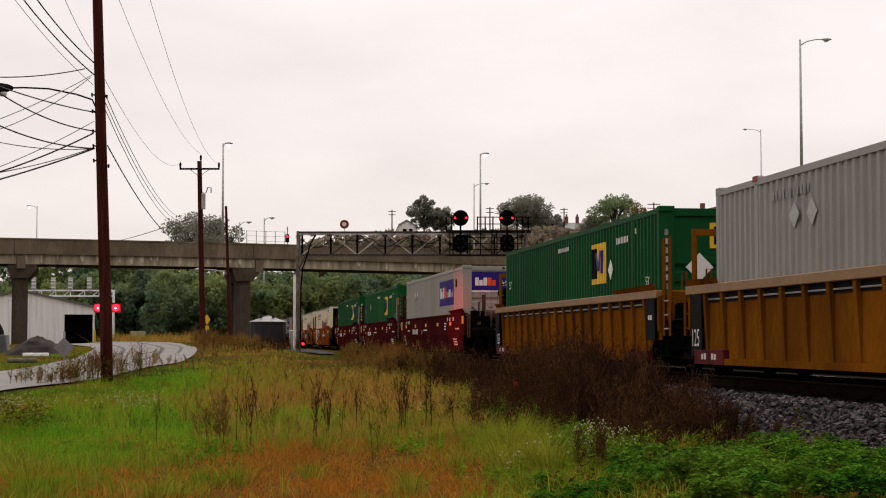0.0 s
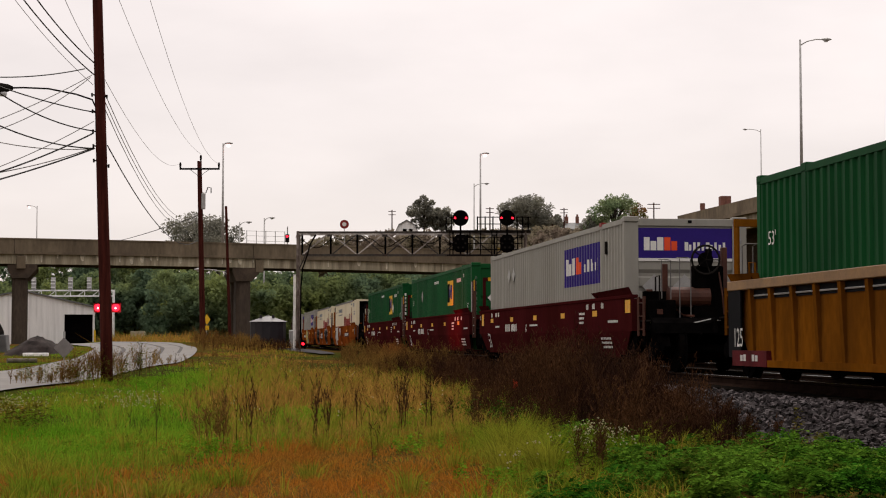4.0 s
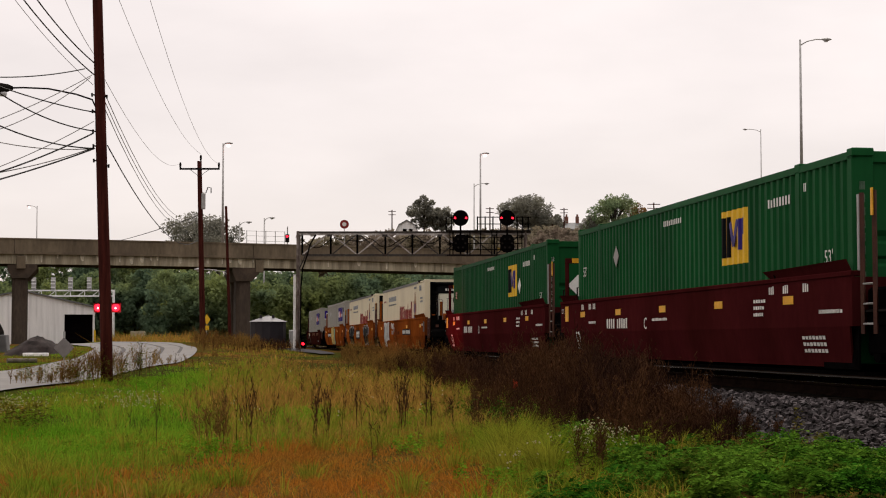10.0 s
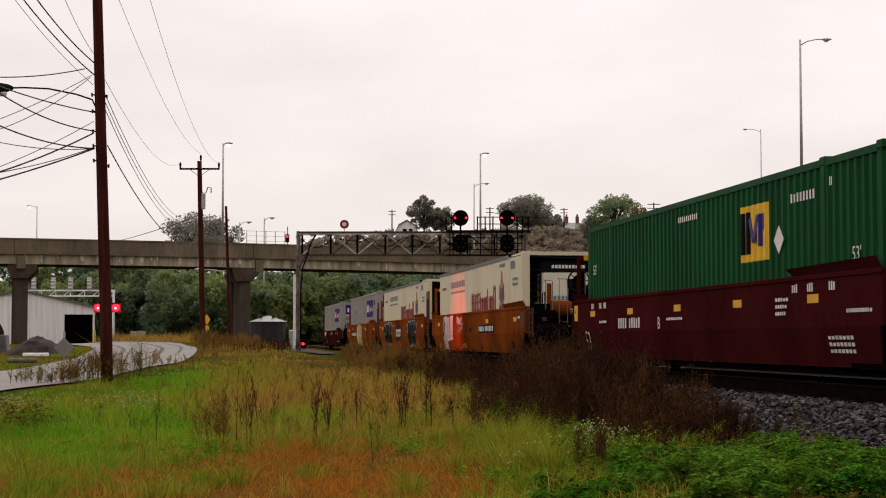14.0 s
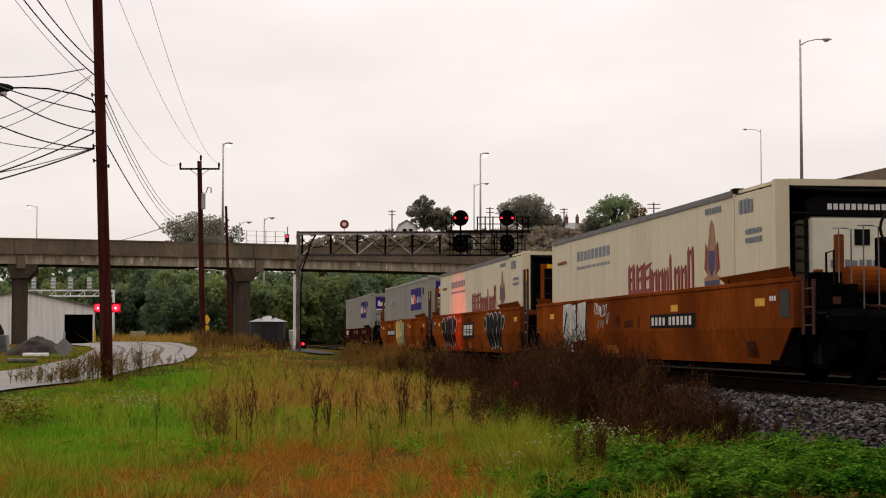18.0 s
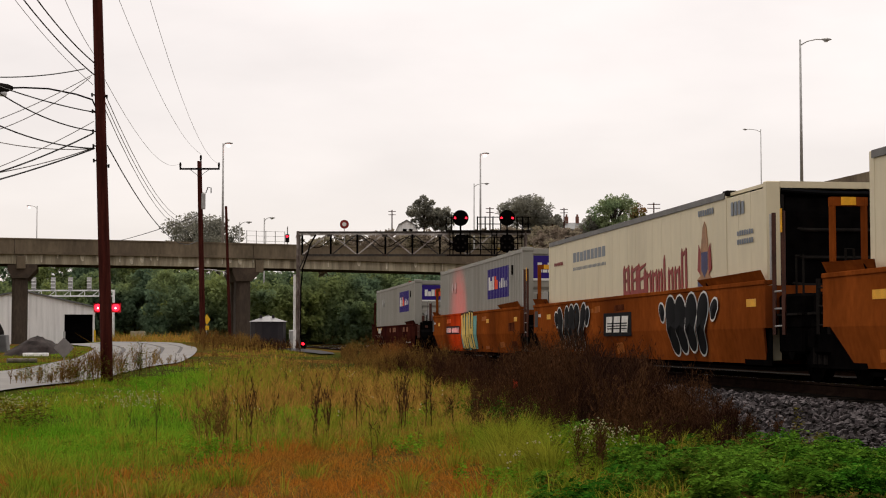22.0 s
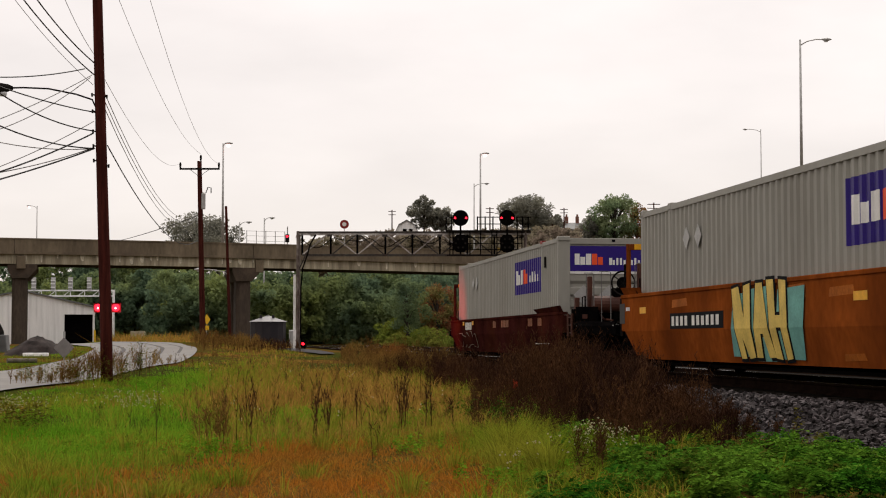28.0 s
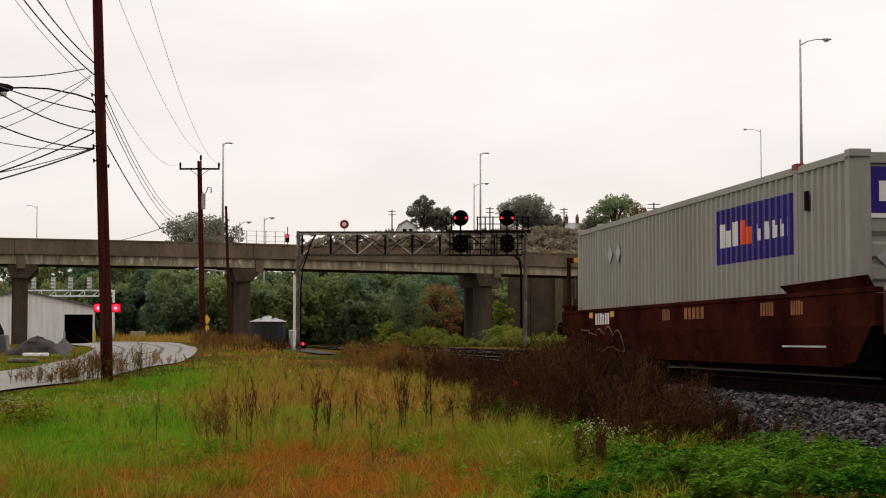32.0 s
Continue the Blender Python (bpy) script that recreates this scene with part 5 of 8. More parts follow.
def ring(c, r):
    """A wheel rim with spokes, facing along the track."""
    c = Vector(c)
    pts = [c + Vector((0, r * math.cos(k * math.pi / 9), r * math.sin(k * math.pi / 9))) for k in range(19)]
    sh = Shape().tube(pts, 0.022, 6)
    for k in range(5):
        a = k * math.pi * 0.4
        sh.rod(c, c + Vector((0, r * math.cos(a), r * math.sin(a))), 0.014, n=5)
    return sh


YS = -SIDE - 0.002


def maroon_marks(car, letter):
    for x in (-15.2, -12.0, -8.7, -5.35, -2.1):
        part("reflector", Shape().box(x - 0.20, x + 0.22, YS - 0.004, YS, 1.13, 1.25), YELLOW_PLATE, car, "yellow reflector plate")
    if letter == "A":
        part("end_reflector", Shape().box(0.55, 0.95, YS - 0.004, YS, 1.16, 1.42), YELLOW_PLATE, car, "yellow reflector plate")
    part("end_reflector", Shape().box(-17.0, -16.65, YS - 0.004, YS, 1.05, 1.4), YELLOW_PLATE, car, "yellow reflector plate")
    bar_row("character_bar", car, WHITE_PAINT, -12.95, YS, 0.86, 0.72, 0.20, 4, 21, 0.42)
    bar_row("character_bar", car, WHITE_PAINT, -12.08, YS, 0.86, 0.88, 0.20, 5, 22, 0.42)
    part("lettering", place(letters(letter, 0.32), -10.0, YS - 0.001, 0.83), WHITE_PAINT, car)
    part("lettering", place(letters("125 T", 0.15, squeeze=0.8), -17.4, YS - 0.005, 1.24), WHITE_PAINT, car, 'white "125 T"')
    part("lettering", on_plate(place(letters("53", 0.60, squeeze=0.8), -15.95, YS - 0.001, 0.40)), WHITE_PAINT, car, 'large white "53"')
    r = random.Random(4)
    for x, w in ((-9.4, 1.3), (-3.6, 0.6), (-0.9, 1.0), (-0.9, 0.8), (-14.6, 0.7)):
        for q in range(r.choice((1, 3, 4))):
            strip("stencil", place(glyphs(w * r.uniform(0.7, 1.0), 0.05, max(4, int(w * 9)), r.random()), x, YS, 0.98 + q * 0.10), WHITE_PAINT, car)
    for x in (-2.9, -2.3, -1.5, -15.3, -14.6, -14.2):
        strip("stencil", place(glyphs(0.24, 0.12, 3, x, 0.4), x, YS, 1.29), WHITE_PAINT, car)
    for q in range(3):
        strip("stencil", on_plate(place(glyphs(0.9, 0.05, 7, q), -1.6, YS, 0.45 + q * 0.09)), WHITE_PAINT, car)


def number_panel(car, x0, x1, z0, z1, groups, seed):
    """A black board with rows of pale bars in groups, one bar for each character."""
    p = part("number_board", Shape().box(x0, x1, YS - 0.003, YS, z0, z1), SIGN_BLACK, car, "black board with pale character bars")
    h = z1 - z0
    pitch = (x1 - x0 - 0.24) / (sum(groups) + 0.6 * (len(groups) - 1))
    x = x0 + 0.12
    for k, n in enumerate(groups):
        bar_row("character_bar", p, WHITE_PAINT, x, YS - 0.004, z0 + h * 0.2, pitch * n, h * 0.6, n, seed + k, 0.42)
        x += pitch * (n + 0.6)
    return p


def striped_badge(car, x0, x1, z0, z1):
    """A black board with a pale badge of slabs and stripes."""
    p = part("badge_board", Shape().box(x0, x1, YS - 0.003, YS, z0, z1), SIGN_BLACK, car, "black board with a pale striped badge")
    w, h = x1 - x0, z1 - z0
    y0, y1 = YS - 0.009, YS - 0.003
    for a in (0.10, 0.38, 0.66):
        part("slab", Shape().prism([(x0 + w * a, z0 + h * 0.16), (x0 + w * (a + 0.20), z0 + h * 0.16), (x0 + w * (a + 0.24), z0 + h * 0.84), (x0 + w * (a + 0.02), z0 + h * 0.84)], y0, y1, "y"), WHITE_PAINT, p)
    for k in range(3):
        z = z0 + h * (0.30 + 0.11 * k)
        part("stripe", Shape().box(x0 + w * 0.16, x0 + w * 0.86, y0 - 0.005, y1, z, z + h * 0.045), SIGN_BLACK, p)


def tall_strokes(car, x0, x1, z0, z1, n, fill, line, seed, label):
    """Tall rounded sprayed strokes, dark with a pale outline, fanning out from the foot."""
    r = random.Random(seed)
    w = (x1 - x0) / n

    def plate(z):
        return YS if z > 0.8 else YS + (0.8 - z) / 0.54 * LEAN
    for k in range(n):
        cx = x0 + w * (k + 0.5) - 0.42 * (k + 0.5 - n / 2) / n * (z1 - z0)
        short = k in (0, n - 1)
        lo = z0 + (z1 - z0) * ((0.45 if short else 0.0) + r.uniform(0, 0.08))
        hi = z1 - (z1 - z0) * (r.uniform(0.08, 0.16) if short else r.uniform(0.0, 0.06))
        fan = 0.75 * (k + 0.5 - n / 2) / n + r.uniform(-0.12, 0.12)
        hw = w * (0.60 if not short else 0.40) * r.uniform(0.85, 1.2)

        def blob(inset, d):
            pts, q = [], 9
            a, b, h2 = lo + inset, hi - inset, hw - inset
            rad = min(h2, (b - a) / 2)
            for j in range(q):
                t = math.pi * j / (q - 1)
                pts.append((h2 * math.cos(t), b - rad + rad * math.sin(t)))
            pts += [(-h2 * 0.92, a + (b - a) * 0.62), (-h2 * 0.75, 0.82), (-h2 * 0.72, 0.78)] if a < 0.75 else []
            for j in range(q):
                t = math.pi + math.pi * j / (q - 1)
                pts.append((h2 * 0.7 * math.cos(t), a + rad * 0.6 + rad * 0.6 * math.sin(t)))
            pts += [(h2 * 0.72, 0.78), (h2 * 0.75, 0.82), (h2 * 0.92, a + (b - a) * 0.62)] if a < 0.75 else []
            vs = [(cx + p + fan * (z - z0), plate(z) - d - 0.02 * (0.74 < z < 0.86), z) for p, z in pts]
            m = len(vs)
            vs.append((cx + fan * (lo + hi - 2 * z0) / 2, plate(0.80) - d - 0.02, (lo + hi) / 2))
            return Shape().add(vs, [(m, j, (j + 1) % m) for j in range(m)])
        o = part("outline", blob(0.0, 0.012 + 0.003 * k), line, car, label if k == 0 else "")
        part("filling", blob(0.035, 0.016 + 0.003 * k), fill, o)


def block_word(car, x0, z0, z1):
    """The sprayed word in fat leaning capitals: black edge, yellow face."""
    def stroke(pts, grow, d, m, name, up):
        c = (sum(p[0] for p in pts) / len(pts), sum(p[1] for p in pts) / len(pts))
        q = []
        for px, pz in pts:
            px, pz = px + grow * (1 if px > c[0] else -1), max(SILL_B + 0.02, pz + grow * (1 if pz > c[1] else -1))
            q.append((px, pz))
        cut = []
        for (ax, az), (bx, bz) in zip(q, q[1:] + q[:1]):
            cut.append((ax, az))
            if (az - 0.8) * (bz - 0.8) < 0:
                t = (0.8 - az) / (bz - az)
                cut.append((ax + (bx - ax) * t, 0.8))
        hi, lo = [p for p in cut if p[1] >= 0.8], [p for p in cut if p[1] <= 0.8]
        sh = Shape()
        for side in (hi, lo):
            if len(side) > 2:
                vs = [(px, YS - d + max(0.0, 0.80 - pz) / 0.54 * LEAN, pz) for px, pz in side]
                sh.add(vs, [tuple(range(len(vs)))])
        return part(name, sh, m, up)
    h = z1 - z0
    caps = [  # fat strokes as quadrilaterals, in shares of the word's height
        [(0.20, 0.0), (0.42, 0.0), (0.30, 1.0), (0.0, 0.97)], [(0.0, 0.97), (0.30, 1.0), (0.80, 0.02), (0.55, 0.0)], [(0.55, 0.0), (0.80, 0.02), (0.78, 1.03), (0.50, 1.0)],
        [(0.86, 0.02), (1.10, 0.02), (1.28, 1.02), (1.02, 1.02)], [(1.02, 1.02), (1.28, 1.02), (1.62, 0.03), (1.36, 0.02)], [(1.0, 0.34), (1.40, 0.34), (1.36, 0.50), (1.06, 0.50)],
        [(1.62, 0.02), (1.86, 0.0), (1.72, 1.05), (1.45, 1.05)], [(2.02, 0.0), (2.24, 0.02), (2.18, 1.02), (1.92, 1.04)], [(1.68, 0.42), (2.1, 0.42), (2.08, 0.58), (1.66, 0.58)]]
    for k, c in enumerate(caps):
        pts = [(x0 + px * h, z0 + pz * h) for px, pz in c]
        o = stroke(pts, 0.05, 0.018 + 0.0005 * k, SIGN_BLACK, "word_edge", car)
        stroke(pts, 0.0, 0.026 + 0.0005 * k, SPRAY_YELLOW, "word_face", o)
        if k == 0:
            tagged(o, 'fat yellow sprayed word "NAH" with a black edge')


def bubble(car, x0, x1, z0, z1, n, fill, line, seed, label):
    """Sprayed bubble shapes with a pale outline."""
    r = random.Random(seed)
    g = None
    w = (x1 - x0) / n
    for k in range(n):
        cx, cz, rx, rz = x0 + w * (k + 0.5), (z0 + z1) / 2 + r.uniform(-0.08, 0.08), w * 0.60, (z1 - z0) * r.uniform(0.38, 0.5)
        lean = r.uniform(-0.12, 0.12)

        def blob(f, d):
            pts = []
            for q in range(20):
                a = q * math.pi / 10
                m = 1 + 0.14 * math.sin(3 * a + k)
                z = max(SILL_B + 0.06, min(SILL_T - 0.04, cz + rz * f * m * math.copysign(abs(math.sin(a)) ** 0.6, math.sin(a))))
                yy = YS if z > 0.8 else YS + (0.8 - z) / 0.54 * LEAN
                pts.append((cx + rx * f * m * math.cos(a) + lean * (z - cz), yy - d, z))
            vs = pts + [(cx, sum(p[1] for p in pts) / 20 - 0.01, cz)]
            return Shape().add(vs, [(20, q, (q + 1) % 20) for q in range(20)])
        o = part("outline", blob(1.0, 0.012 + 0.004 * k), line, car, label if g is None else "")
        part("filling", blob(0.90, 0.022 + 0.004 * k), fill, o)
        if fill is SIGN_BLACK:
            part("stroke", Shape().bar((cx - 0.02, YS - 0.05, cz - rz * 0.5), (cx + 0.05, YS - 0.05, cz + rz * 0.5), 0.01, 0.05, (0, 1, 0)), line, o)
        g = o


def sprayed(parent, x0, x1, z0, z1, lean, lift, paint, label=""):
    """A leaning sprayed block that follows the crease of the plate."""
    zs = sorted({z0, z1, min(max(0.80, z0), z1)})
    vs = []
    for z in zs:
        y = YS - lift + max(0.0, 0.80 - z) / 0.54 * LEAN
        dx = lean * (z - z0)
        vs += [(x0 + dx, y, z), (x1 + dx - 0.06 * (z < 0.6), y, z + 0.03 * (z == z1))]
    return part("sprayed_shape", Shape().add(vs, [(2 * k, 2 * k + 1, 2 * k + 3, 2 * k + 2) for k in range(len(zs) - 1)]), paint, parent, label)


# units: container's front end at 0 s (metres along the track), and what they carry
TRAIN = []


def unit(off, car_and_sets, box):
    TRAIN.append((off, car_and_sets, box))


def build_train():
    yl = "ochre-yellow ribbed steel well car with a rusty lower sill"
    a = well_car(yl, YELLOW, "joint", "joint", ribbed=True)
    b = well_car(yl, YELLOW, "joint", "end", ribbed=True)
    for car, _ in (a, b):
        part("number_plate_board", Shape().box(-17.2, -16.6, -SIDE - 0.004, -SIDE + 0.02, 0.35, 1.4), SIGN_BLACK, car, "black end panel")
        part("front_panel", Shape().box(-0.5, 0.1, -SIDE - 0.004, -SIDE + 0.02, 0.62, 1.4), SIGN_BLACK, car, "black end panel")
        bar_row("character_bar", car, WHITE_PAINT, -0.35, -SIDE - 0.004, 1.0, 0.3, 0.09, 2, 4)
        part("end_shoe", Shape().box(-17.0, -15.4, -SIDE - 0.01, -SIDE + 0.1, 0.22, 0.46), mat("red_shoe", (0.09, 0.012, 0.014), 0.5, var=0.3, spec=0.02), car, "dull red end shoe")
        part("end_shoe", Shape().box(-1.9, -0.4, -SIDE - 0.01, -SIDE + 0.1, 0.22, 0.42), mat("red_shoe", (0.09, 0.012, 0.014), 0.5), car)
        for k in range(2):
            strip("stencil", place(glyphs(0.3, 0.1, 2, k), -16.6 + 0.55 * k, -SIDE - 0.012, 0.3), WHITE_PAINT, car)
    part("lettering", place(letters("125", 0.42, squeeze=0.75), -17.18, -SIDE - 0.006, 0.52), WHITE_PAINT, a[0], 'white "125"')
    part("lettering", place(letters("125", 0.42, squeeze=0.75), -16.95, -SIDE - 0.006, 0.52), WHITE_PAINT, b[0])
    g0 = container("grey corrugated shipping container with bare placard holders", GREY, GREY, GREY)
    for x in (-12.45, -11.75):
        part("placard_holder", diamond((x, Y0 - 0.001, 2.42), 0.2, "y"), GALV, g0)
    strip("lettering_patch", place(glyphs(1.6, 0.14, 11, 31, 0.45), -13.4, Y0 + 0.004, 2.70), mat("faded_grey", (0.22, 0.21, 0.20), 0.6), g0)
    part("red_cap", Shape().box(-14.26, -14.05, Y0 - 0.01, Y0 + 0.1, TOP - 0.05, TOP + 0.035), SIGN_RED, g0)
    side_details(g0, False)
    unit(-21.3, a, g0)
    g1 = container("dark green corrugated container with a yellow side sign", GREEN, GREEN, GREEN)
    yellow_sign(g1)
    unit(-40.95, b, g1)
    ml = "maroon steel well car with yellow reflectors and white stencils"
    c1 = well_car(ml, MAROON, "end", "joint")
    c2 = well_car(ml, MAROON, "joint", "joint")
    c3 = well_car(ml, MAROON, "joint", "end")
    for c, l in ((c1, "A"), (c2, "C"), (c3, "B")):
        maroon_marks(c[0], l)
    p1c = container("pale grey corrugated container with violet sign panels", PALE, PALE, PALE)
    violet_sign(p1c)
    side_details(p1c)
    part("red_cap", Shape().box(-2.12, -1.9, Y0 - 0.01, Y0 + 0.1, TOP - 0.05, TOP + 0.035), SIGN_RED, p1c)
    unit(-65.28, c1, p1c)
    g2 = container("green corrugated container with a yellow side sign", GREEN2, GREEN2, GREEN2)
    yellow_sign(g2, False)
    part("patch", diamond((-12.6, Y0 - 0.001, 2.35), 0.22, "y"), GREY, g2)
    unit(-85.1, c2, g2)
    g3 = container("green corrugated container with a yellow side sign", GREEN, GREEN, GREEN)
    yellow_sign(g3)
    unit(-104.75, c3, g3)
    ol = "rusty orange steel well car covered in sprayed graffiti"
    o1 = well_car(ol, ORANGE, "end", "joint")
    o2 = well_car(ol, ORANGE, "joint", "joint")
    o3 = well_car(ol, ORANGE, "joint", "end")
    number_panel(o1[0], -6.6, -3.7, 0.84, 1.09, (4, 6), 41)
    part("lettering", place(letters("B", 0.30), -7.5, YS - 0.002, 0.86), SIGN_BLACK, o1[0])
    for k, (x0, x1, z0, z1, lean) in enumerate(((-14.35, -13.45, 0.30, 1.44, 0.10), (-13.40, -12.85, 0.58, 1.40, -0.10), (-12.80, -12.0, 0.62, 1.44, 0.16))):
        o = sprayed(o1[0], x0, x1, z0, z1, lean, 0.012 + 0.004 * k, SPRAY_WHITE, "white angular sprayed shapes" if k == 0 else "")
        sprayed(o, x0 + 0.09, x1 - 0.09, z0 + 0.10, z1 - 0.10, lean, 0.018 + 0.004 * k, SPRAY_GREY)
    part("scratch", on_plate(Shape().bar((-14.1, YS - 0.04, 0.75), (-13.75, YS - 0.04, 1.25), 0.006, 0.025, (0, 1, 0))), SIGN_BLACK, o1[0])
    r = random.Random(8)
    for k in range(6):
        cx, cz = -11.0 + 0.22 * k + r.uniform(-0.03, 0.03), (1.26 if k < 5 else 1.08) + r.uniform(-0.04, 0.04)
        part("scrawl", Shape().tube([(cx + 0.10 * math.cos(a * 1.1 + k), YS - 0.006, cz + 0.12 * math.sin(a * (1 + 0.2 * (k % 3)))) for a in np.linspace(0, 5.2, 10)], 0.011, 4), SPRAY_WHITE, o1[0])
    for k in range(3):
        part("scrawl", Shape().bar((-10.75 + 0.2 * k, YS - 0.006, 0.88), (-10.68 + 0.2 * k, YS - 0.006, 1.04), 0.008, 0.022, (0, 1, 0)), SPRAY_WHITE, o1[0])
    striped_badge(o2[0], -9.9, -7.6, 0.70, 1.18)
    tall_strokes(o2[0], -14.9, -11.0, 0.32, 1.48, 7, SIGN_BLACK, SPRAY_WHITE, 5, "black sprayed bubble shapes with white outlines")
    tall_strokes(o2[0], -5.6, -2.0, 0.32, 1.49, 6, SIGN_BLACK, SPRAY_WHITE, 6, "black sprayed bubble shapes with white outlines")
    number_panel(o3[0], -13.7, -10.6, 0.82, 1.10, (4, 6), 43)
    for k, (x0, x1, z0, z1, lean) in enumerate(((-10.3, -9.2, 0.36, 1.34, 0.25), (-9.15, -8.2, 0.30, 1.40, -0.1), (-8.15, -7.05, 0.34, 1.36, 0.15))):
        sprayed(o3[0], x0, x1, z0, z1, lean, 0.012 + 0.004 * k, TEAL, "teal sprayed shadow" if k == 0 else "")
    block_word(o3[0], -10.1, 0.33, 1.46)
    rp = random.Random(61)
    for c in (o1, o2, o3):
        for k in range(9):
            x, w, z, h = rp.uniform(-16.2, -0.8), rp.uniform(0.25, 1.1), rp.choice((0.34, 0.40, 0.86, 1.2)), rp.uniform(0.10, 0.30)
            m = rp.choice((PATCH_LIGHT, PATCH_LIGHT, PATCH_DARK))
            if z < 0.8:
                h = min(h, 0.78 - z)
            else:
                h = min(h, 1.42 - z)
            part("paint_patch", on_plate(Shape().prism([(x, z), (x + w, z + 0.02), (x + w * 0.94, z + h), (x + 0.04, z + h * 0.9)], YS + 0.0008, YS + 0.0018, "y")), m, c[0])
    for c in (o1, o2, o3):
        for x in (-15.6, -5.0, -0.4):
            part("reflector", Shape().box(x - 0.2, x + 0.25, YS - 0.004, YS, 1.13, 1.25), YELLOW_PLATE, c[0])
        e = 0.5 if c is o1 else -17.35
        strip("stencil_block", place(glyphs(0.3, 0.07, 3, 3), e - 0.45 if c is o1 else e + 0.5, YS, 1.2), WHITE_PAINT, c[0])
        part("end_panel", Shape().box(e, e + 0.4, YS - 0.004, YS, 0.95, 1.35), mat("dark_tag_panel", (0.022, 0.018, 0.016), 0.6), c[0])
    unit(-128.8, o1, reefer(True))
    unit(-148.85, o2, reefer(False))
    p2c = container("pale grey corrugated container with violet sign panels", PALE, PALE, PALE)
    violet_sign(p2c)
    side_details(p2c)
    unit(-168.5, o3, p2c)
    z = well_car("rust-streaked maroon well car at the end of the train", RUSTMAROON, "end", "end", SILL_T=1.29)
    maroon_marks_few(z[0])
    p3c = container("pale grey corrugated container with violet sign panels", PALE, PALE, PALE)
    violet_sign(p3c)
    side_details(p3c)
    part("red_cap", Shape().box(-2.12, -1.9, Y0 - 0.01, Y0 + 0.1, TOP - 0.05, TOP + 0.035), SIGN_RED, p3c)
    unit(-192.4, z, p3c)


def maroon_marks_few(car):
    for x in (-14.3, -12.4):
        part("reflector", Shape().box(x - 0.16, x + 0.16, YS - 0.004, YS, 1.10, 1.22), YELLOW_PLATE, car)
    bar_row("character_bar", car, WHITE_PAINT, -13.9, YS, 0.95, 1.3, 0.24, 6, 51, 0.3)
    bubble(car, -15.2, -11.6, 0.4, 0.9, 5, RUSTMAROON, mat("faded_spray", (0.20, 0.15, 0.11), 0.7, var=0.3), 12, "faded sprayed scrawl")
    for x, w in ((-8.6, 0.5), (-7.2, 1.2), (-3.2, 0.6), (-1.9, 0.5)):
        strip("worn_patch", place(glyphs(w, 0.2, 5, x), x, YS, 0.98), mat("orange_wear", (0.22, 0.075, 0.03), 0.7, var=0.4), car)
    part("stencil_line", on_plate(Shape().box(-2.4, -0.7, YS - 0.006, YS, 0.52, 0.545)), WHITE_PAINT, car)


build_train()


def travelled(t):
    """Metres that the slowing train has gone after t seconds."""
    return 5.476 * t - 0.012242 * t * t - 0.0000611 * t ** 3


def motions():
    ts = [0.0] + [k * 2.0 for k in range(1, 17)]
    spin = [(k * 0.1, travelled(k * 0.1) / 0.457) for k in range(321)]
    for off, (car, sets), box in TRAIN:
        rows = [(t, on_track(off + travelled(t))) for t in ts]
        walk(car, rows)
        walk(box, rows)
        for w, x in sets:
            walk(w, [(t, pose(x, 0, 0.457, 0, math.degrees(a % (2 * math.pi)), 0)) for t, a in spin])


# ---- overhead wires: two ends, sag, radius ----
FAR_WIRES = [
    ((-9.4, 44.0, 11.13), (-16.07, 107.0, 12.66), 1.0, 0.008),
    ((-8.44, 44.0, 11.21), (-14.86, 107.0, 11.99), 1.3, 0.008),
    ((-9.25, 44.0, 7.62), (-17.45, 107.0, 11.99), 0.9, 0.008),
    ((-9.28, 44.0, 7.31), (-16.37, 107.0, 8.61), 1.45, 0.012),
    ((-9.27, 44.0, 7.08), (-16.37, 107.0, 8.46), 1.5, 0.012),
    ((-9.25, 44.0, 6.84), (-16.37, 107.0, 8.27), 1.55, 0.012),
    ((-9.15, 44.0, 5.79), (-16.21, 107.0, 6.92), 1.2, 0.018),
    ((-32.94, 165.0, 10.28), (-16.22, 107.0, 8.53), 0.1, 0.03),
]
LEFT_WIRES = [
    ((-9.54, 44.0, 6.19), (-11.85, 40.0, 7.24), 0.28, 0.019),
    ((-9.49, 44.0, 5.71), (-11.54, 39.0, 6.09), 0.22, 0.020),
    ((-9.54, 44.0, 6.13), (-11.81, 40.0, 4.42), 0.1, 0.022),
    ((-9.53, 44.0, 5.7), (-11.8, 40.0, 4.26), 0.05, 0.022),
    ((-9.54, 44.0, 6.45), (-11.81, 40.0, 4.49), 0.1, 0.012),
    ((-9.63, 44.0, 7.67), (-11.82, 40.0, 5.5), 0.25, 0.012),
    ((-9.59, 44.0, 7.73), (-11.83, 40.0, 5.68), 0.1, 0.012),
    ((-9.79, 44.0, 7.9), (-11.85, 40.0, 7.07), 0.12, 0.016),
    ((-9.53, 44.0, 5.71), (-11.82, 40.0, 5.6), 0.15, 0.014),
    ((-9.5, 44.0, 6.7), (-11.61, 39.2, 6.99), 0.1, 0.018),
    ((-9.54, 44.0, 5.73), (-11.81, 40.0, 4.53), 0.1, 0.014),
]
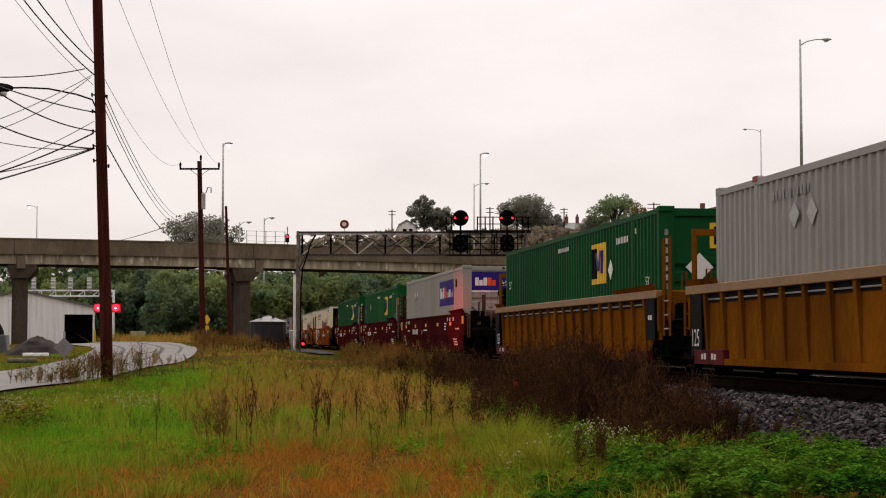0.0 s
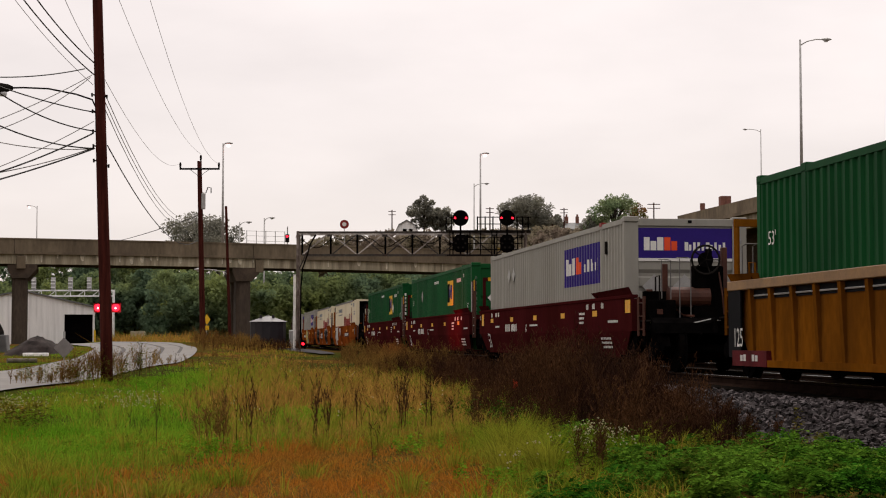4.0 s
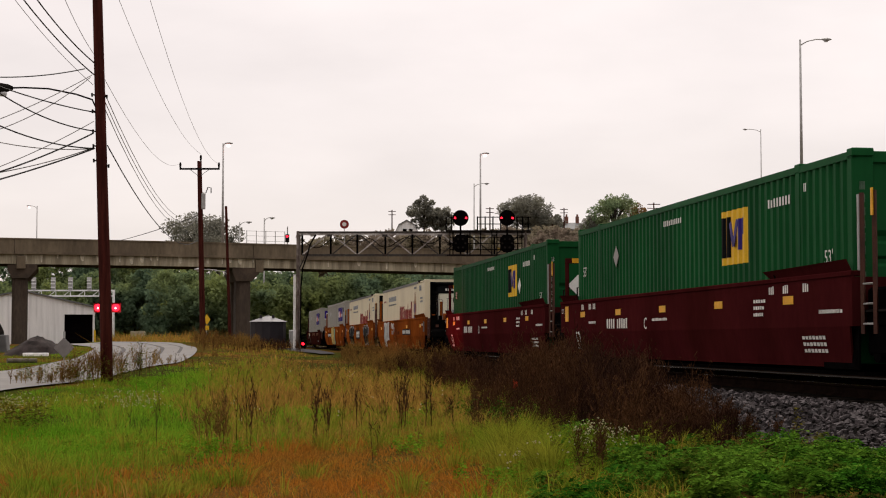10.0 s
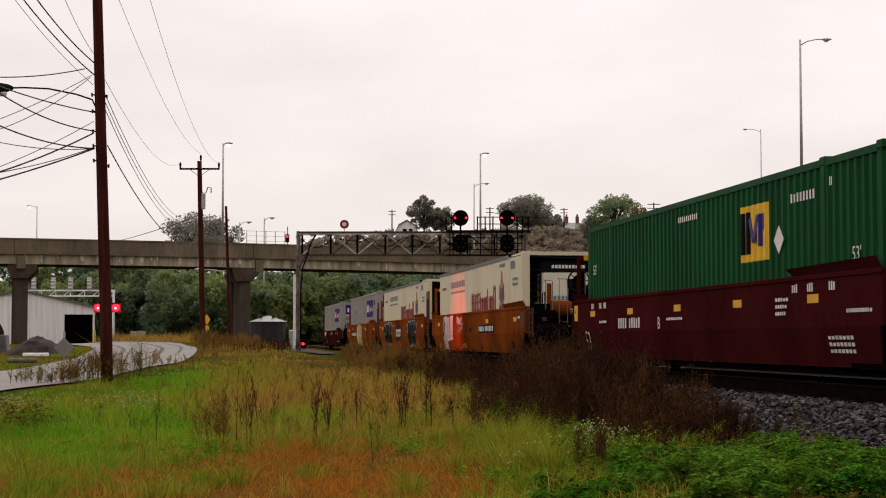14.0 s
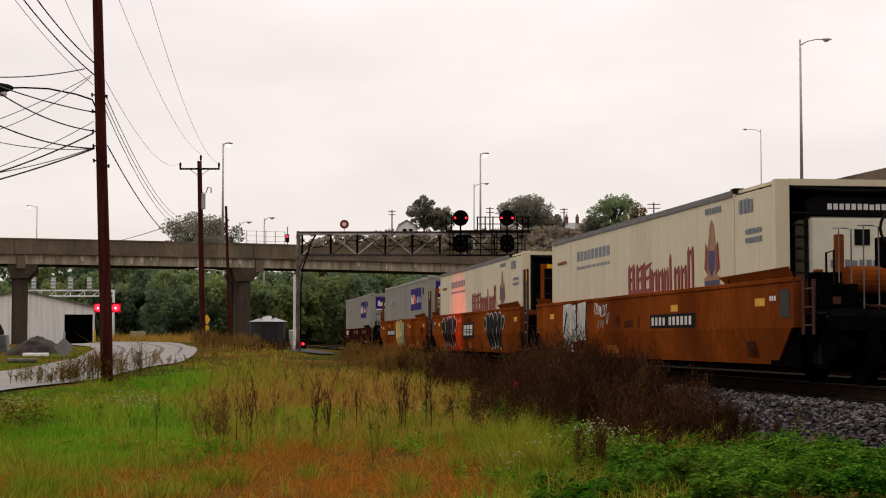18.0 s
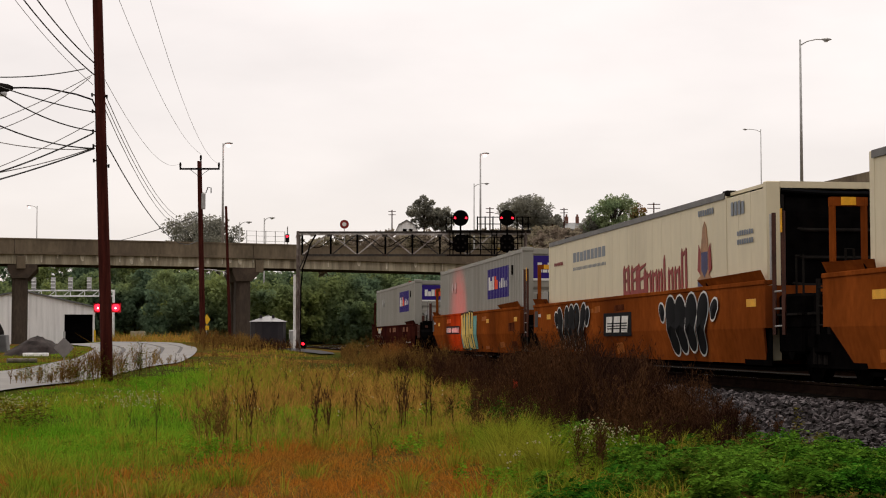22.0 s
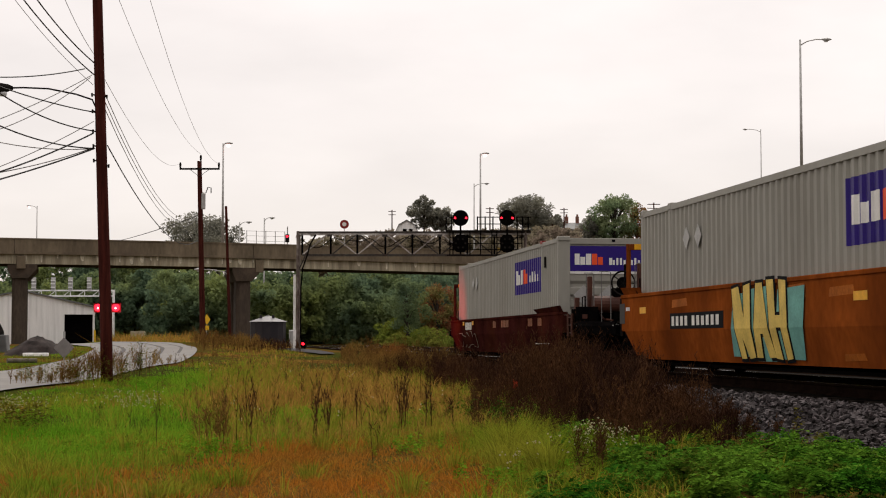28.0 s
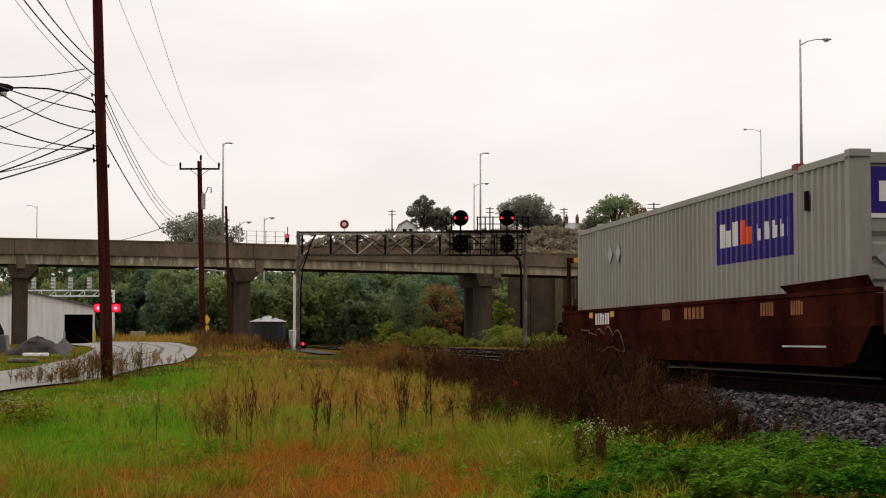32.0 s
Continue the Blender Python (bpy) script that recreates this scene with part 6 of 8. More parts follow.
UP_WIRES = [
    ((-9.52, 44.0, 8.05), (-10.04, 36.8, 9.37), 0.2, 0.018),
    ((-9.54, 44.0, 7.74), (-10.43, 36.8, 9.41), 0.2, 0.018),
    ((-9.56, 44.0, 7.46), (-10.63, 36.8, 9.41), 0.2, 0.008),
    ((-9.56, 44.0, 8.32), (-9.13, 36.8, 9.48), 0.2, 0.008),
]

for a, b, sag, r in FAR_WIRES + LEFT_WIRES + UP_WIRES:
    A, B = Vector(a), Vector(b)
    pts = [A.lerp(B, k / 14) - Vector((0, 0, sag * 4 * (k / 14) * (1 - k / 14))) for k in range(15)]
    tagged(part("overhead_wire", Shape().tube(pts, r, 5), WIRE if r > 0.015 else WIRE_THIN, smooth=True),
           "black sagging overhead cable strung from the pole" if r > 0.015 else "thin grey overhead wire strung from the pole", "wire", "overhead wires")

# hardware on the near pole
for z, s in ((7.75, -1), (7.7, 1), (7.3, -1), (6.75, -1), (6.35, -1), (5.95, -1), (5.8, 1)):
    part("pole_bracket", Shape().bar((-0.037 * z - 0.04, 0, z), (-0.037 * z + s * 0.20, -0.08, z + 0.03), 0.03, 0.035), DARK_STEEL, p1)
    part("insulator", Shape().rod((-0.037 * z + s * 0.20, -0.08, z - 0.03), (-0.037 * z + s * 0.20, -0.08, z + 0.07), 0.026), DARK_STEEL, p1)

# ---- crossing flasher behind the near pole ----
fl = thing("crossing_flasher", "railway crossing flasher with two lit red lamps", "crossing signal", at=Matrix.Translation((-9.92, 48.0, -0.74)))
part("mast", Shape().rod((0, 0, -0.2), (0, 0, 3.0), 0.06), GALV, fl)
part("lamp_bar", Shape().bar((-0.4, 0, 2.18), (0.4, 0, 2.18), 0.05, 0.05), DARK_STEEL, fl)
for dx in (-0.26, 0.26):
    # The plates emit red themselves, in place of light from the lenses.
    part("background_plate", Shape().box(dx - 0.14, dx + 0.14, -0.07, -0.04, 2.04, 2.32), mat("glowing_flasher_back", (0.25, 0.012, 0.02), 0.5, emit=0.5, var=0.1), fl, "background plate with its own red glow, as if lit by its lamp")
    part("lens", Shape().disc((dx, -0.11, 2.18), (0, 1, 0), 0.105, 0.06, 18), RED_LAMP, fl, "lit red lens")
    part("bulb", Shape().disc((dx, -0.145, 2.165), (0, 1, 0), 0.028, 0.012, 12), mat("bulb_glow", (1.0, 0.62, 0.6), 0.4, emit=4.0, var=0.0), fl, "bright bulb behind the lens")
    part("hood", Shape().box(dx - 0.12, dx + 0.12, -0.22, -0.07, 2.30, 2.325), BLACK, fl)

# an added red spot without a lens, by the flasher, reddens the passing cars
spill = new("added_red_spill", bpy.data.lights.new("added_red_spill", "SPOT"))
spill.data.energy, spill.data.color, spill.data.spot_size, spill.data.spot_blend, spill.data.shadow_soft_size = 5200.0, (1.0, 0.006, 0.02), math.radians(19), 1.0, 0.1
spill.matrix_world = look((-9.3, 48.3, 1.5), (0.45, 55.5, 1.25))

# ---- sheds and yard by the street ----
WHITE_SIDING = mat("white_metal_siding", (0.88, 0.86, 0.85), 0.55, var=0.08, scale=0.5, dirt=(0.55, 0.53, 0.51), dirt_amt=0.25, dirt_scale=0.4, stretch=(6, 1, 0.3))
ROOF_GREY = mat("grey_roof", (0.15, 0.15, 0.15), 0.6, var=0.2)


def build_warehouse():
    w = thing("warehouse", "long white gabled metal warehouse with a dark open doorway", "building", at=Matrix.Translation((-42.9, 200, 0)) @ Matrix.Rotation(math.radians(12.5), 4, "Z") @ Matrix.Translation((42.9, 0, 0)))
    xl, xr, xp = -61.5, -42.9, -51.5
    ez, pz, d = 4.05, 6.0, 26.0
    wall = Shape()
    dl, dr, dz = -46.55, -43.15, 3.2
    for prof in ([(xl, -1.0), (dl, -1.0), (dl, dz), (dr, dz), (dr, -1.0), (xr, -1.0), (xr, ez), (xp, pz), (xl, ez)],):
        wall.prism(prof, 0, 0.25, "y")
    part("gable_wall", wall, WHITE_SIDING, w)
    part("side_wall", Shape().box(xr - 0.2, xr, 0.25, d, -1.0, ez), WHITE_SIDING, w)
    part("side_wall", Shape().box(xl, xl + 0.2, 0.25, d, -1.0, ez), WHITE_SIDING, w)
    part("back_wall", Shape().prism([(xl, -1), (xr, -1), (xr, ez), (xp, pz), (xl, ez)], d, d + 0.2, "y"), WHITE_SIDING, w)
    part("roof", Shape().prism([(xp, pz + 0.02), (xr + 0.3, ez - 0.05), (xr + 0.3, ez + 0.12), (xp, pz + 0.2)], -0.3, d + 0.3, "y"), ROOF_GREY, w)
    part("roof", Shape().prism([(xp, pz + 0.02), (xl - 0.3, ez - 0.05), (xl - 0.3, ez + 0.12), (xp, pz + 0.2)], -0.3, d + 0.3, "y"), ROOF_GREY, w)
    part("door_frame", Shape().box(dl - 0.15, dl, -0.06, 0.3, -1, dz + 0.15).box(dl, dr, -0.06, 0.3, dz, dz + 0.15).box(dr, dr + 0.15, -0.06, 0.3, -1, dz + 0.15), WHITE_SIDING, w)
    # Black sheet stands in for the unlit inside of the open doorway.
    part("doorway_shade", Shape().box(dl, dr, 0.9, 1.0, -1, dz), BLACK, w, "black sheet in place of the dark inside of the doorway")
    part("yellow_bollard", Shape().rod((dr + 0.25, -1.2, -0.8), (dr + 0.25, -1.2, 1.3), 0.12), SIGN_YELLOW, w)


build_warehouse()


def build_yard():
    pile = Shape()
    rr = random.Random(9)
    n, m = 22, 9
    vs = []
    for j in range(m):
        f = j / (m - 1)
        for k in range(n):
            a = 2 * math.pi * k / n
            r = (1 - f) * (1 + 0.13 * rr.uniform(-1, 1))
            vs.append((-19.1 + 1.75 * r * math.cos(a), 76.5 + 1.6 * r * math.sin(a), -0.45 + 1.02 * (1 - (1 - f) ** 1.4) + rr.uniform(-0.05, 0.05)))
    pile.add(vs, [(j * n + k, j * n + (k + 1) % n, (j + 1) * n + (k + 1) % n, (j + 1) * n + k) for j in range(m - 1) for k in range(n)])
    tagged(part("soil_mound", pile, mat("dark_soil", (0.030, 0.022, 0.020), 0.95, var=0.5, scale=3, bump=1.0, bscale=6), smooth=True), "heap of dark damp soil beside the street", "soil mound")
    s = thing("road_sign", "grey back of a diamond road sign on a post", "road sign", at=Matrix.Translation((-15.4, 66, -0.32)))
    part("sign_plate", Shape().prism([(0, 0.02), (0.42, 0.44), (0, 0.86), (-0.42, 0.44)], -0.01, 0.01, "y"), mat("sign_back", (0.20, 0.18, 0.175), 0.6, 0.0, var=0.15), s)
    part("post", Shape().box(-0.035, 0.035, 0.012, 0.06, -0.4, 1.1), GALV, s)
    b = thing("concrete_block", "grey concrete barrier block standing by the pile", "barrier", at=Matrix.Translation((-21.7, 80, -0.4)))
    part("block", Shape().prism([(-0.32, 0), (0.32, 0), (0.22, 0.4), (0.16, 1.05), (-0.16, 1.05), (-0.22, 0.4)], 0, 0.6, "y"), ROOF_GREY, b, bevel=0.03)
    for x, y, w in ((-18.9, 73.0, 0.8), (-18.3, 72.6, 0.6)):
        tagged(part("debris_slab", Shape().prism([(x, y), (x + w, y + 0.2), (x + w * 0.9, y + 0.6), (x + 0.1, y + 0.5)], float(land(x, y)), float(land(x, y)) + 0.16, "z"), WHITE_SIDING, bevel=0.02), "broken pale slab lying on the grass", "debris")
    tagged(part("log", Shape().rod((-16.9, 63, -0.36), (-15.9, 63.6, -0.36), 0.09), mat("bark", (0.12, 0.10, 0.08), 0.9, var=0.4)), "short weathered log on the verge", "log")
    # parked truck at the edge of the yard
    t = thing("parked_truck", "dark truck with a low cab parked in the yard", "truck", at=Matrix.Translation((-22.6, 80, -0.3)))
    part("body", Shape().box(-2.6, 0.0, -0.9, 0.9, 0.55, 1.6), DARK_STEEL, t, bevel=0.05)
    part("cab", Shape().prism([(-0.2, 0.6), (0.75, 0.6), (0.75, 1.1), (0.5, 1.6), (-0.2, 1.65)], -0.9, 0.9, "y"), DARK_STEEL, t, bevel=0.05)
    part("window", Shape().box(0.0, 0.48, -0.92, -0.905, 1.12, 1.5), GALV, t)
    for x in (-2.0, 0.35):
        w = part("wheel", Shape().disc((x, -0.8, 0.48), (0, 1, 0), 0.48, 0.3, 20), BLACK, t)
        part("rim", Shape().disc((x, -0.96, 0.48), (0, 1, 0), 0.24, 0.04, 14), GALV, w)
    # instrument shed by the tracks
    h = thing("instrument_shed", "small dark grey round-roofed equipment shed", "shed", at=Matrix.Translation((-15.1, 140, -0.35)))
    wall = Shape()
    n = 14
    dark = mat("dark_grey_metal", (0.020, 0.017, 0.021), 0.5, var=0.2, scale=2)
    for k in range(n):
        a0, a1 = 2 * math.pi * k / n, 2 * math.pi * (k + 1) / n
        sh = Shape().add([(1.55 * math.cos(a), 1.55 * math.sin(a), z) for a in (a0, a1) for z in (-0.2, 2.15)], [(0, 2, 3, 1)])
        part("wall_panel", sh, dark, h)
        rf = Shape().add([(1.68 * math.cos(a0), 1.68 * math.sin(a0), 2.15), (1.68 * math.cos(a1), 1.68 * math.sin(a1), 2.15), (0.25 * math.cos(a1), 0.25 * math.sin(a1), 2.62), (0.25 * math.cos(a0), 0.25 * math.sin(a0), 2.62)], [(0, 1, 2, 3)])
        part("roof_panel", rf, mat("pale_roof_metal", (0.20, 0.19, 0.195), 0.5, 0.0, var=0.15), h)
    part("roof_cap", Shape().rod((0, 0, 2.6), (0, 0, 2.72), 0.3, 0.12), dark, h)
    for x in (-0.55, 0.5):
        part("roof_vent", Shape().rod((x, -0.5, 2.3), (x, -0.5, 2.72), 0.12), dark, h)
    c = thing("equipment_cabinet", "pale grey steel cabinet beside the shed", "cabinet", at=Matrix.Translation((-13.0, 140.5, -0.4)))
    part("case", Shape().box(-0.3, 0.3, -0.3, 0.3, 0, 1.5), WHITE_SIDING, c, bevel=0.02)
    part("door", Shape().box(-0.26, 0.26, -0.32, -0.302, 0.1, 1.4), GALV, c)
    # yellow warning signs beyond the second pole
    y = thing("warning_sign", "yellow warning sign on a post by the street", "road sign", at=Matrix.Translation((-17.46, 120, 0.2)) @ Matrix.Rotation(math.radians(52), 4, "Z"))
    part("plate", Shape().prism([(0, 1.2), (0.33, 1.6), (0, 2.0), (-0.33, 1.6)], -0.02, 0, "y"), SIGN_YELLOW, y)
    part("lower_plate", Shape().box(-0.2, 0.2, -0.02, 0, 0.8, 1.15), SIGN_YELLOW, y)
    part("post", Shape().rod((0, 0.03, -0.3), (0, 0.03, 1.9), 0.03), GALV, y)
    u = thing("utility_box", "small pale box in the far verge", "utility box", at=Matrix.Translation((-31.0, 165, 0.25)))
    part("case", Shape().box(-0.7, 0.7, -0.4, 0.4, -0.1, 0.8), CONCRETE_PALE, u, bevel=0.03)


build_yard()


# ---- far gantry beyond the warehouse ----
PALE_STEEL = mat("pale_painted_steel", (0.85, 0.84, 0.83), 0.6, var=0.1)
PALE_GREY = mat("grey_signal_paint", (0.40, 0.39, 0.385), 0.6, var=0.1)


def far_gantry():
    g = thing("far_signal_gantry", "distant pale signal gantry with four signal heads", "signal gantry", at=Matrix.Translation((0, 222, 0.03)) @ Matrix.Scale(0.949, 4))
    for z in (6.3, 7.1):
        part("chord", Shape().bar((-60, 0, z), (-47.5, 0, z), 0.24, 0.2), PALE_STEEL, g)
    for k in range(12):
        x = -60 + 1.04 * k
        part("lacing", Shape().bar((x, 0, 6.3), (x + 1.04, 0, 7.1) if k % 2 else (x, 0, 7.1), 0.08, 0.08), PALE_STEEL, g)
    for x in (-60, -47.5):
        part("leg", Shape().bar((x, 0, -1), (x, 0, 7.2), 0.25, 0.25), PALE_STEEL, g)
    for x in (-59, -56.2, -53.7, -51.0):
        part("signal_case", Shape().box(x - 0.3, x + 0.3, -0.3, 0.0, 7.2, 9.0), PALE_GREY, g)
        for q in range(3):
            part("visor", Shape().box(x - 0.28, x + 0.28, -0.6, -0.3, 7.5 + q * 0.5, 7.6 + q * 0.5), PALE_STEEL, g)


far_gantry()

# ---- trees ----
# The next three are paled and greyed: distance haze put into the colours.
LEAF = two_tone("hazed_woodland_leaves", (0.110, 0.162, 0.098), (0.225, 0.262, 0.088), 0.10, 0.6, 0.22, lo=0.40, hi=0.64, trans=0.5)
SCRUB = two_tone("hazed_hill_scrub", (0.25, 0.20, 0.155), (0.28, 0.24, 0.165), 0.12, 0.7, 0.2, trans=0.4)
LEAF_HAZED = two_tone("hazed_grey_leaves", (0.185, 0.180, 0.150), (0.265, 0.255, 0.20), 0.3, 0.6, 0.25, trans=0.55)
LEAF_LIGHT = two_tone("light_leaves", (0.17, 0.23, 0.12), (0.25, 0.29, 0.15), 0.3, 0.6, 0.25, trans=0.55)
LEAF_YELLOW = two_tone("yellow_green_leaves", (0.16, 0.20, 0.035), (0.24, 0.25, 0.05), 0.3, 0.6, 0.3, trans=0.5)
LEAF_RUST = two_tone("autumn_leaves", (0.27, 0.11, 0.055), (0.19, 0.18, 0.06), 0.5, 0.6, 0.45, trans=0.3)
BARK = mat("tree_bark", (0.06, 0.05, 0.04), 0.9, var=0.4, scale=4, bump=0.6)


def leaf_cloud(rng, centres, radii, per, size):
    """Leaf quads scattered in clumps; returns vertices and faces."""
    n = len(centres) * per
    c = np.repeat(centres, per, 0)
    r = np.repeat(radii, per)
    d = rng.normal(size=(n, 3))
    d /= np.linalg.norm(d, axis=1)[:, None]
    p = c + d * (r * rng.uniform(0.35, 1.0, n) ** 0.6)[:, None] * np.array([1, 1, 0.8])
    u = rng.normal(size=(n, 3))
    u /= np.linalg.norm(u, axis=1)[:, None]
    w = np.cross(u, rng.normal(size=(n, 3)))
    w /= np.linalg.norm(w, axis=1)[:, None]
    s = (size * rng.uniform(0.5, 1.3, n))[:, None]
    v = np.stack([p - u * s, p + w * s * 0.55, p + u * s, p - w * s * 0.55], 1).reshape(-1, 3)
    return v, np.arange(n * 4).reshape(-1, 4)


def crown_clumps(rng, base, h, w, n, low=0.25):
    """Clump centres in an uneven crown."""
    out, rad = [], []
    while len(out) < n:
        q = rng.uniform(-1, 1, 3)
        rr = np.linalg.norm(q)
        if rr > 1 or rr < 0.35:
            continue
        bulge = 1 + 0.25 * math.sin(3 * math.atan2(q[1], q[0]) + base[0])
        out.append((base[0] + q[0] * w / 2 * bulge, base[1] + q[1] * w / 2 * bulge, base[2] + h * (low + (1 - low) * (q[2] + 1) / 2)))
        rad.append(w * rng.uniform(0.09, 0.17))
    return np.array(out), np.array(rad)


def tree(x, y, z0, h, w, leaf, label, seed, clumps=60, per=45, size=0.3, low=0.25):
    per, size = per * 2, size * 0.72
    rng = np.random.default_rng(seed)
    t = thing("tree", label, "tree", "trees", at=Matrix.Translation((x, y, z0)))
    c, r = crown_clumps(rng, (0, 0, 0), h, w, clumps, low)
    pts = [(0, 0, -0.5), (0.1, 0, h * 0.2), (-0.05, 0.1, h * 0.45), (0.1, 0, h * 0.75)]
    part("trunk", Shape().tube(pts, [w * 0.045, w * 0.035, w * 0.025, w * 0.01], 9), BARK, t, smooth=True)
    for k in range(0, clumps, 3):
        e = Vector(c[k])
        s = Vector((0, 0, max(h * 0.15, min(h * 0.7, e.z * 0.6))))
        part("limb", Shape().tube([s, s.lerp(e, 0.5) + Vector((0, 0, 0.06 * h)), e], [w * 0.016, w * 0.010, w * 0.004], 5), BARK, t)
    v, f = leaf_cloud(rng, c, r, per, size)
    mass("crown", v, f, leaf, "", "", t)
    return t


def hill_z(x, y):
    return float(land(x, y))


def tree_seen(x, y, top, w, leaf, label, seed, clumps=60, per=45, size=0.3, low=0.25):
    z = hill_z(x, y)
    tree(x, y, z - 0.2, top - z + 0.2, w, leaf, label, seed, clumps, per, size, low)


tree_seen(-39.5, 262, 20.6, 10.5, LEAF_HAZED, "dark bushy tree standing behind the bridge", 3, 130, 45, 0.3, 0.45)
tree_seen(-36.0, 262, 18.9, 7.0, LEAF_HAZED, "dark bushy tree standing behind the bridge", 4, 50, 45, 0.3, 0.4)
tree_seen(-3.9, 330, 29.0, 5.8, LEAF_HAZED, "rounded grey-green tree on the hilltop", 5, 70, 50, 0.3, 0.3)
tree_seen(-0.4, 332, 27.0, 5.5, LEAF_HAZED, "rounded grey-green tree on the hilltop", 6, 60, 50, 0.3, 0.3)
tree_seen(16.8, 330, 29.3, 9.5, LEAF_HAZED, "dark spreading tree on the hilltop", 7, 110, 50, 0.32, 0.3)
tree_seen(21.0, 333, 26.0, 7.0, LEAF_HAZED, "dark spreading tree on the hilltop", 8, 70, 50, 0.32, 0.2)
tree_seen(31.8, 300, 27.0, 8.6, LEAF_LIGHT, "light green tree on the hilltop", 9, 110, 50, 0.3, 0.2)
tree_seen(36.2, 303, 25.3, 6.0, LEAF_RUST, "reddish tinged tree on the hilltop", 10, 60, 45, 0.28, 0.2)
tree_seen(28.2, 302, 23.0, 5.0, LEAF_HAZED, "low dark tree on the hilltop", 11, 50, 45, 0.28, 0.2)
tree_seen(-0.8, 214, 7.4, 5.6, LEAF_RUST, "rust-tinged autumn tree behind the bridge pier", 12, 90, 50, 0.22, 0.05)
tree_seen(-6.2, 212, 2.6, 5.0, LEAF_YELLOW, "yellow-green bush behind the bridge", 13, 60, 50, 0.2, 0.0)
tree_seen(7.2, 204, 5.0, 3.4, LEAF_YELLOW, "yellow-green bush beside the bridge pier", 14, 60, 50, 0.18, 0.0)


tree_seen(-2.0, 205, 1.6, 4.5, LEAF_YELLOW, "low yellow-green bush beside the tracks", 15, 50, 50, 0.16, 0.0)
tree_seen(6.6, 176, 1.5, 4.6, LEAF_YELLOW, "low yellow-green bush beside the gantry leg", 16, 50, 50, 0.14, 0.0)
tree_seen(-4.6, 209, 8.2, 5.0, LEAF, "tall green tree behind the bridge", 17, 70, 50, 0.2, 0.0)


def grass_bank():
    rng = np.random.default_rng(23)
    V, F, o = [], [], 0
    for k in range(70):
        y = rng.uniform(178, 206)
        x = y * rng.uniform(-0.035, 0.078)
        c, r = crown_clumps(rng, (x, y, float(land(x, y)) - 0.3), rng.uniform(0.7, 2.0), rng.uniform(2.2, 4.0), 14, 0.0)
        v, f = leaf_cloud(rng, c, r, 60, 0.15)
        V.append(v), F.append(f + o)
        o += len(v)
    mass("grass_bank", np.concatenate(V), np.concatenate(F), LEAF_YELLOW, "bright yellow-green grass and brambles on the bank by the pier", "grass")


grass_bank()


def woods():
    rng = np.random.default_rng(21)
    V, F, o = [], [], 0
    for k in range(84):
        x = -82 + 106 * (k % 42) / 41 + rng.uniform(-1.5, 1.5)
        y = (220 if k < 42 else 238) + rng.uniform(-5, 5) + 0.25 * (x + 30) + (22 if x < -38 else 0)
        z = float(land(x, y)) - 1.0
        h = (rng.uniform(12.0, 14.0) if x < -38 else rng.uniform(9.0, 11.0) if x < 1 else rng.uniform(7.5, 9.0)) if k >= 42 else rng.uniform(8.0, 11.5) * (0.8 if x > 4 else 1.0)
        c, r = crown_clumps(rng, (x, y, z), h, rng.uniform(6, 8.5), 75, 0.0)
        v, f = leaf_cloud(rng, c, r * 1.15, 72, 0.30)
        V.append(v), F.append(f + o)
        o += len(v)
    mass("far_woods", np.concatenate(V), np.concatenate(F), LEAF, "dense dark green woodland on the bank behind the bridge", "woods")
    V, F, o = [], [], 0
    for k in range(60):
        x = rng.uniform(6, 34)
        y = rng.uniform(255, 322)
        z = float(land(x, y)) - 0.8
        c, r = crown_clumps(rng, (x, y, z), rng.uniform(2.5, 5), rng.uniform(4, 7), 30, 0.0)
        v, f = leaf_cloud(rng, c, r, 30, 0.32)
        V.append(v), F.append(f + o)
        o += len(v)
    for k in range(46):
        x = -25 + 33 * k / 45 + rng.uniform(-0.6, 0.6)
        y = 296 + rng.uniform(-6, 6)
        z = float(land(x, y)) - 0.8
        c, r = crown_clumps(rng, (x, y, z), max(2.0, rng.uniform(18.4, 19.6) + 1.2 * smooth01((x + 26) / 3) - 0.9 - z), rng.uniform(3.5, 5), 34, 0.0)
        v, f = leaf_cloud(rng, c, r, 30, 0.30)
        V.append(v), F.append(f + o)
        o += len(v)
    mass("hill_scrub", np.concatenate(V), np.concatenate(F), SCRUB, "olive and brown scrub on the hillside, paled as if by haze", "scrub")


woods()


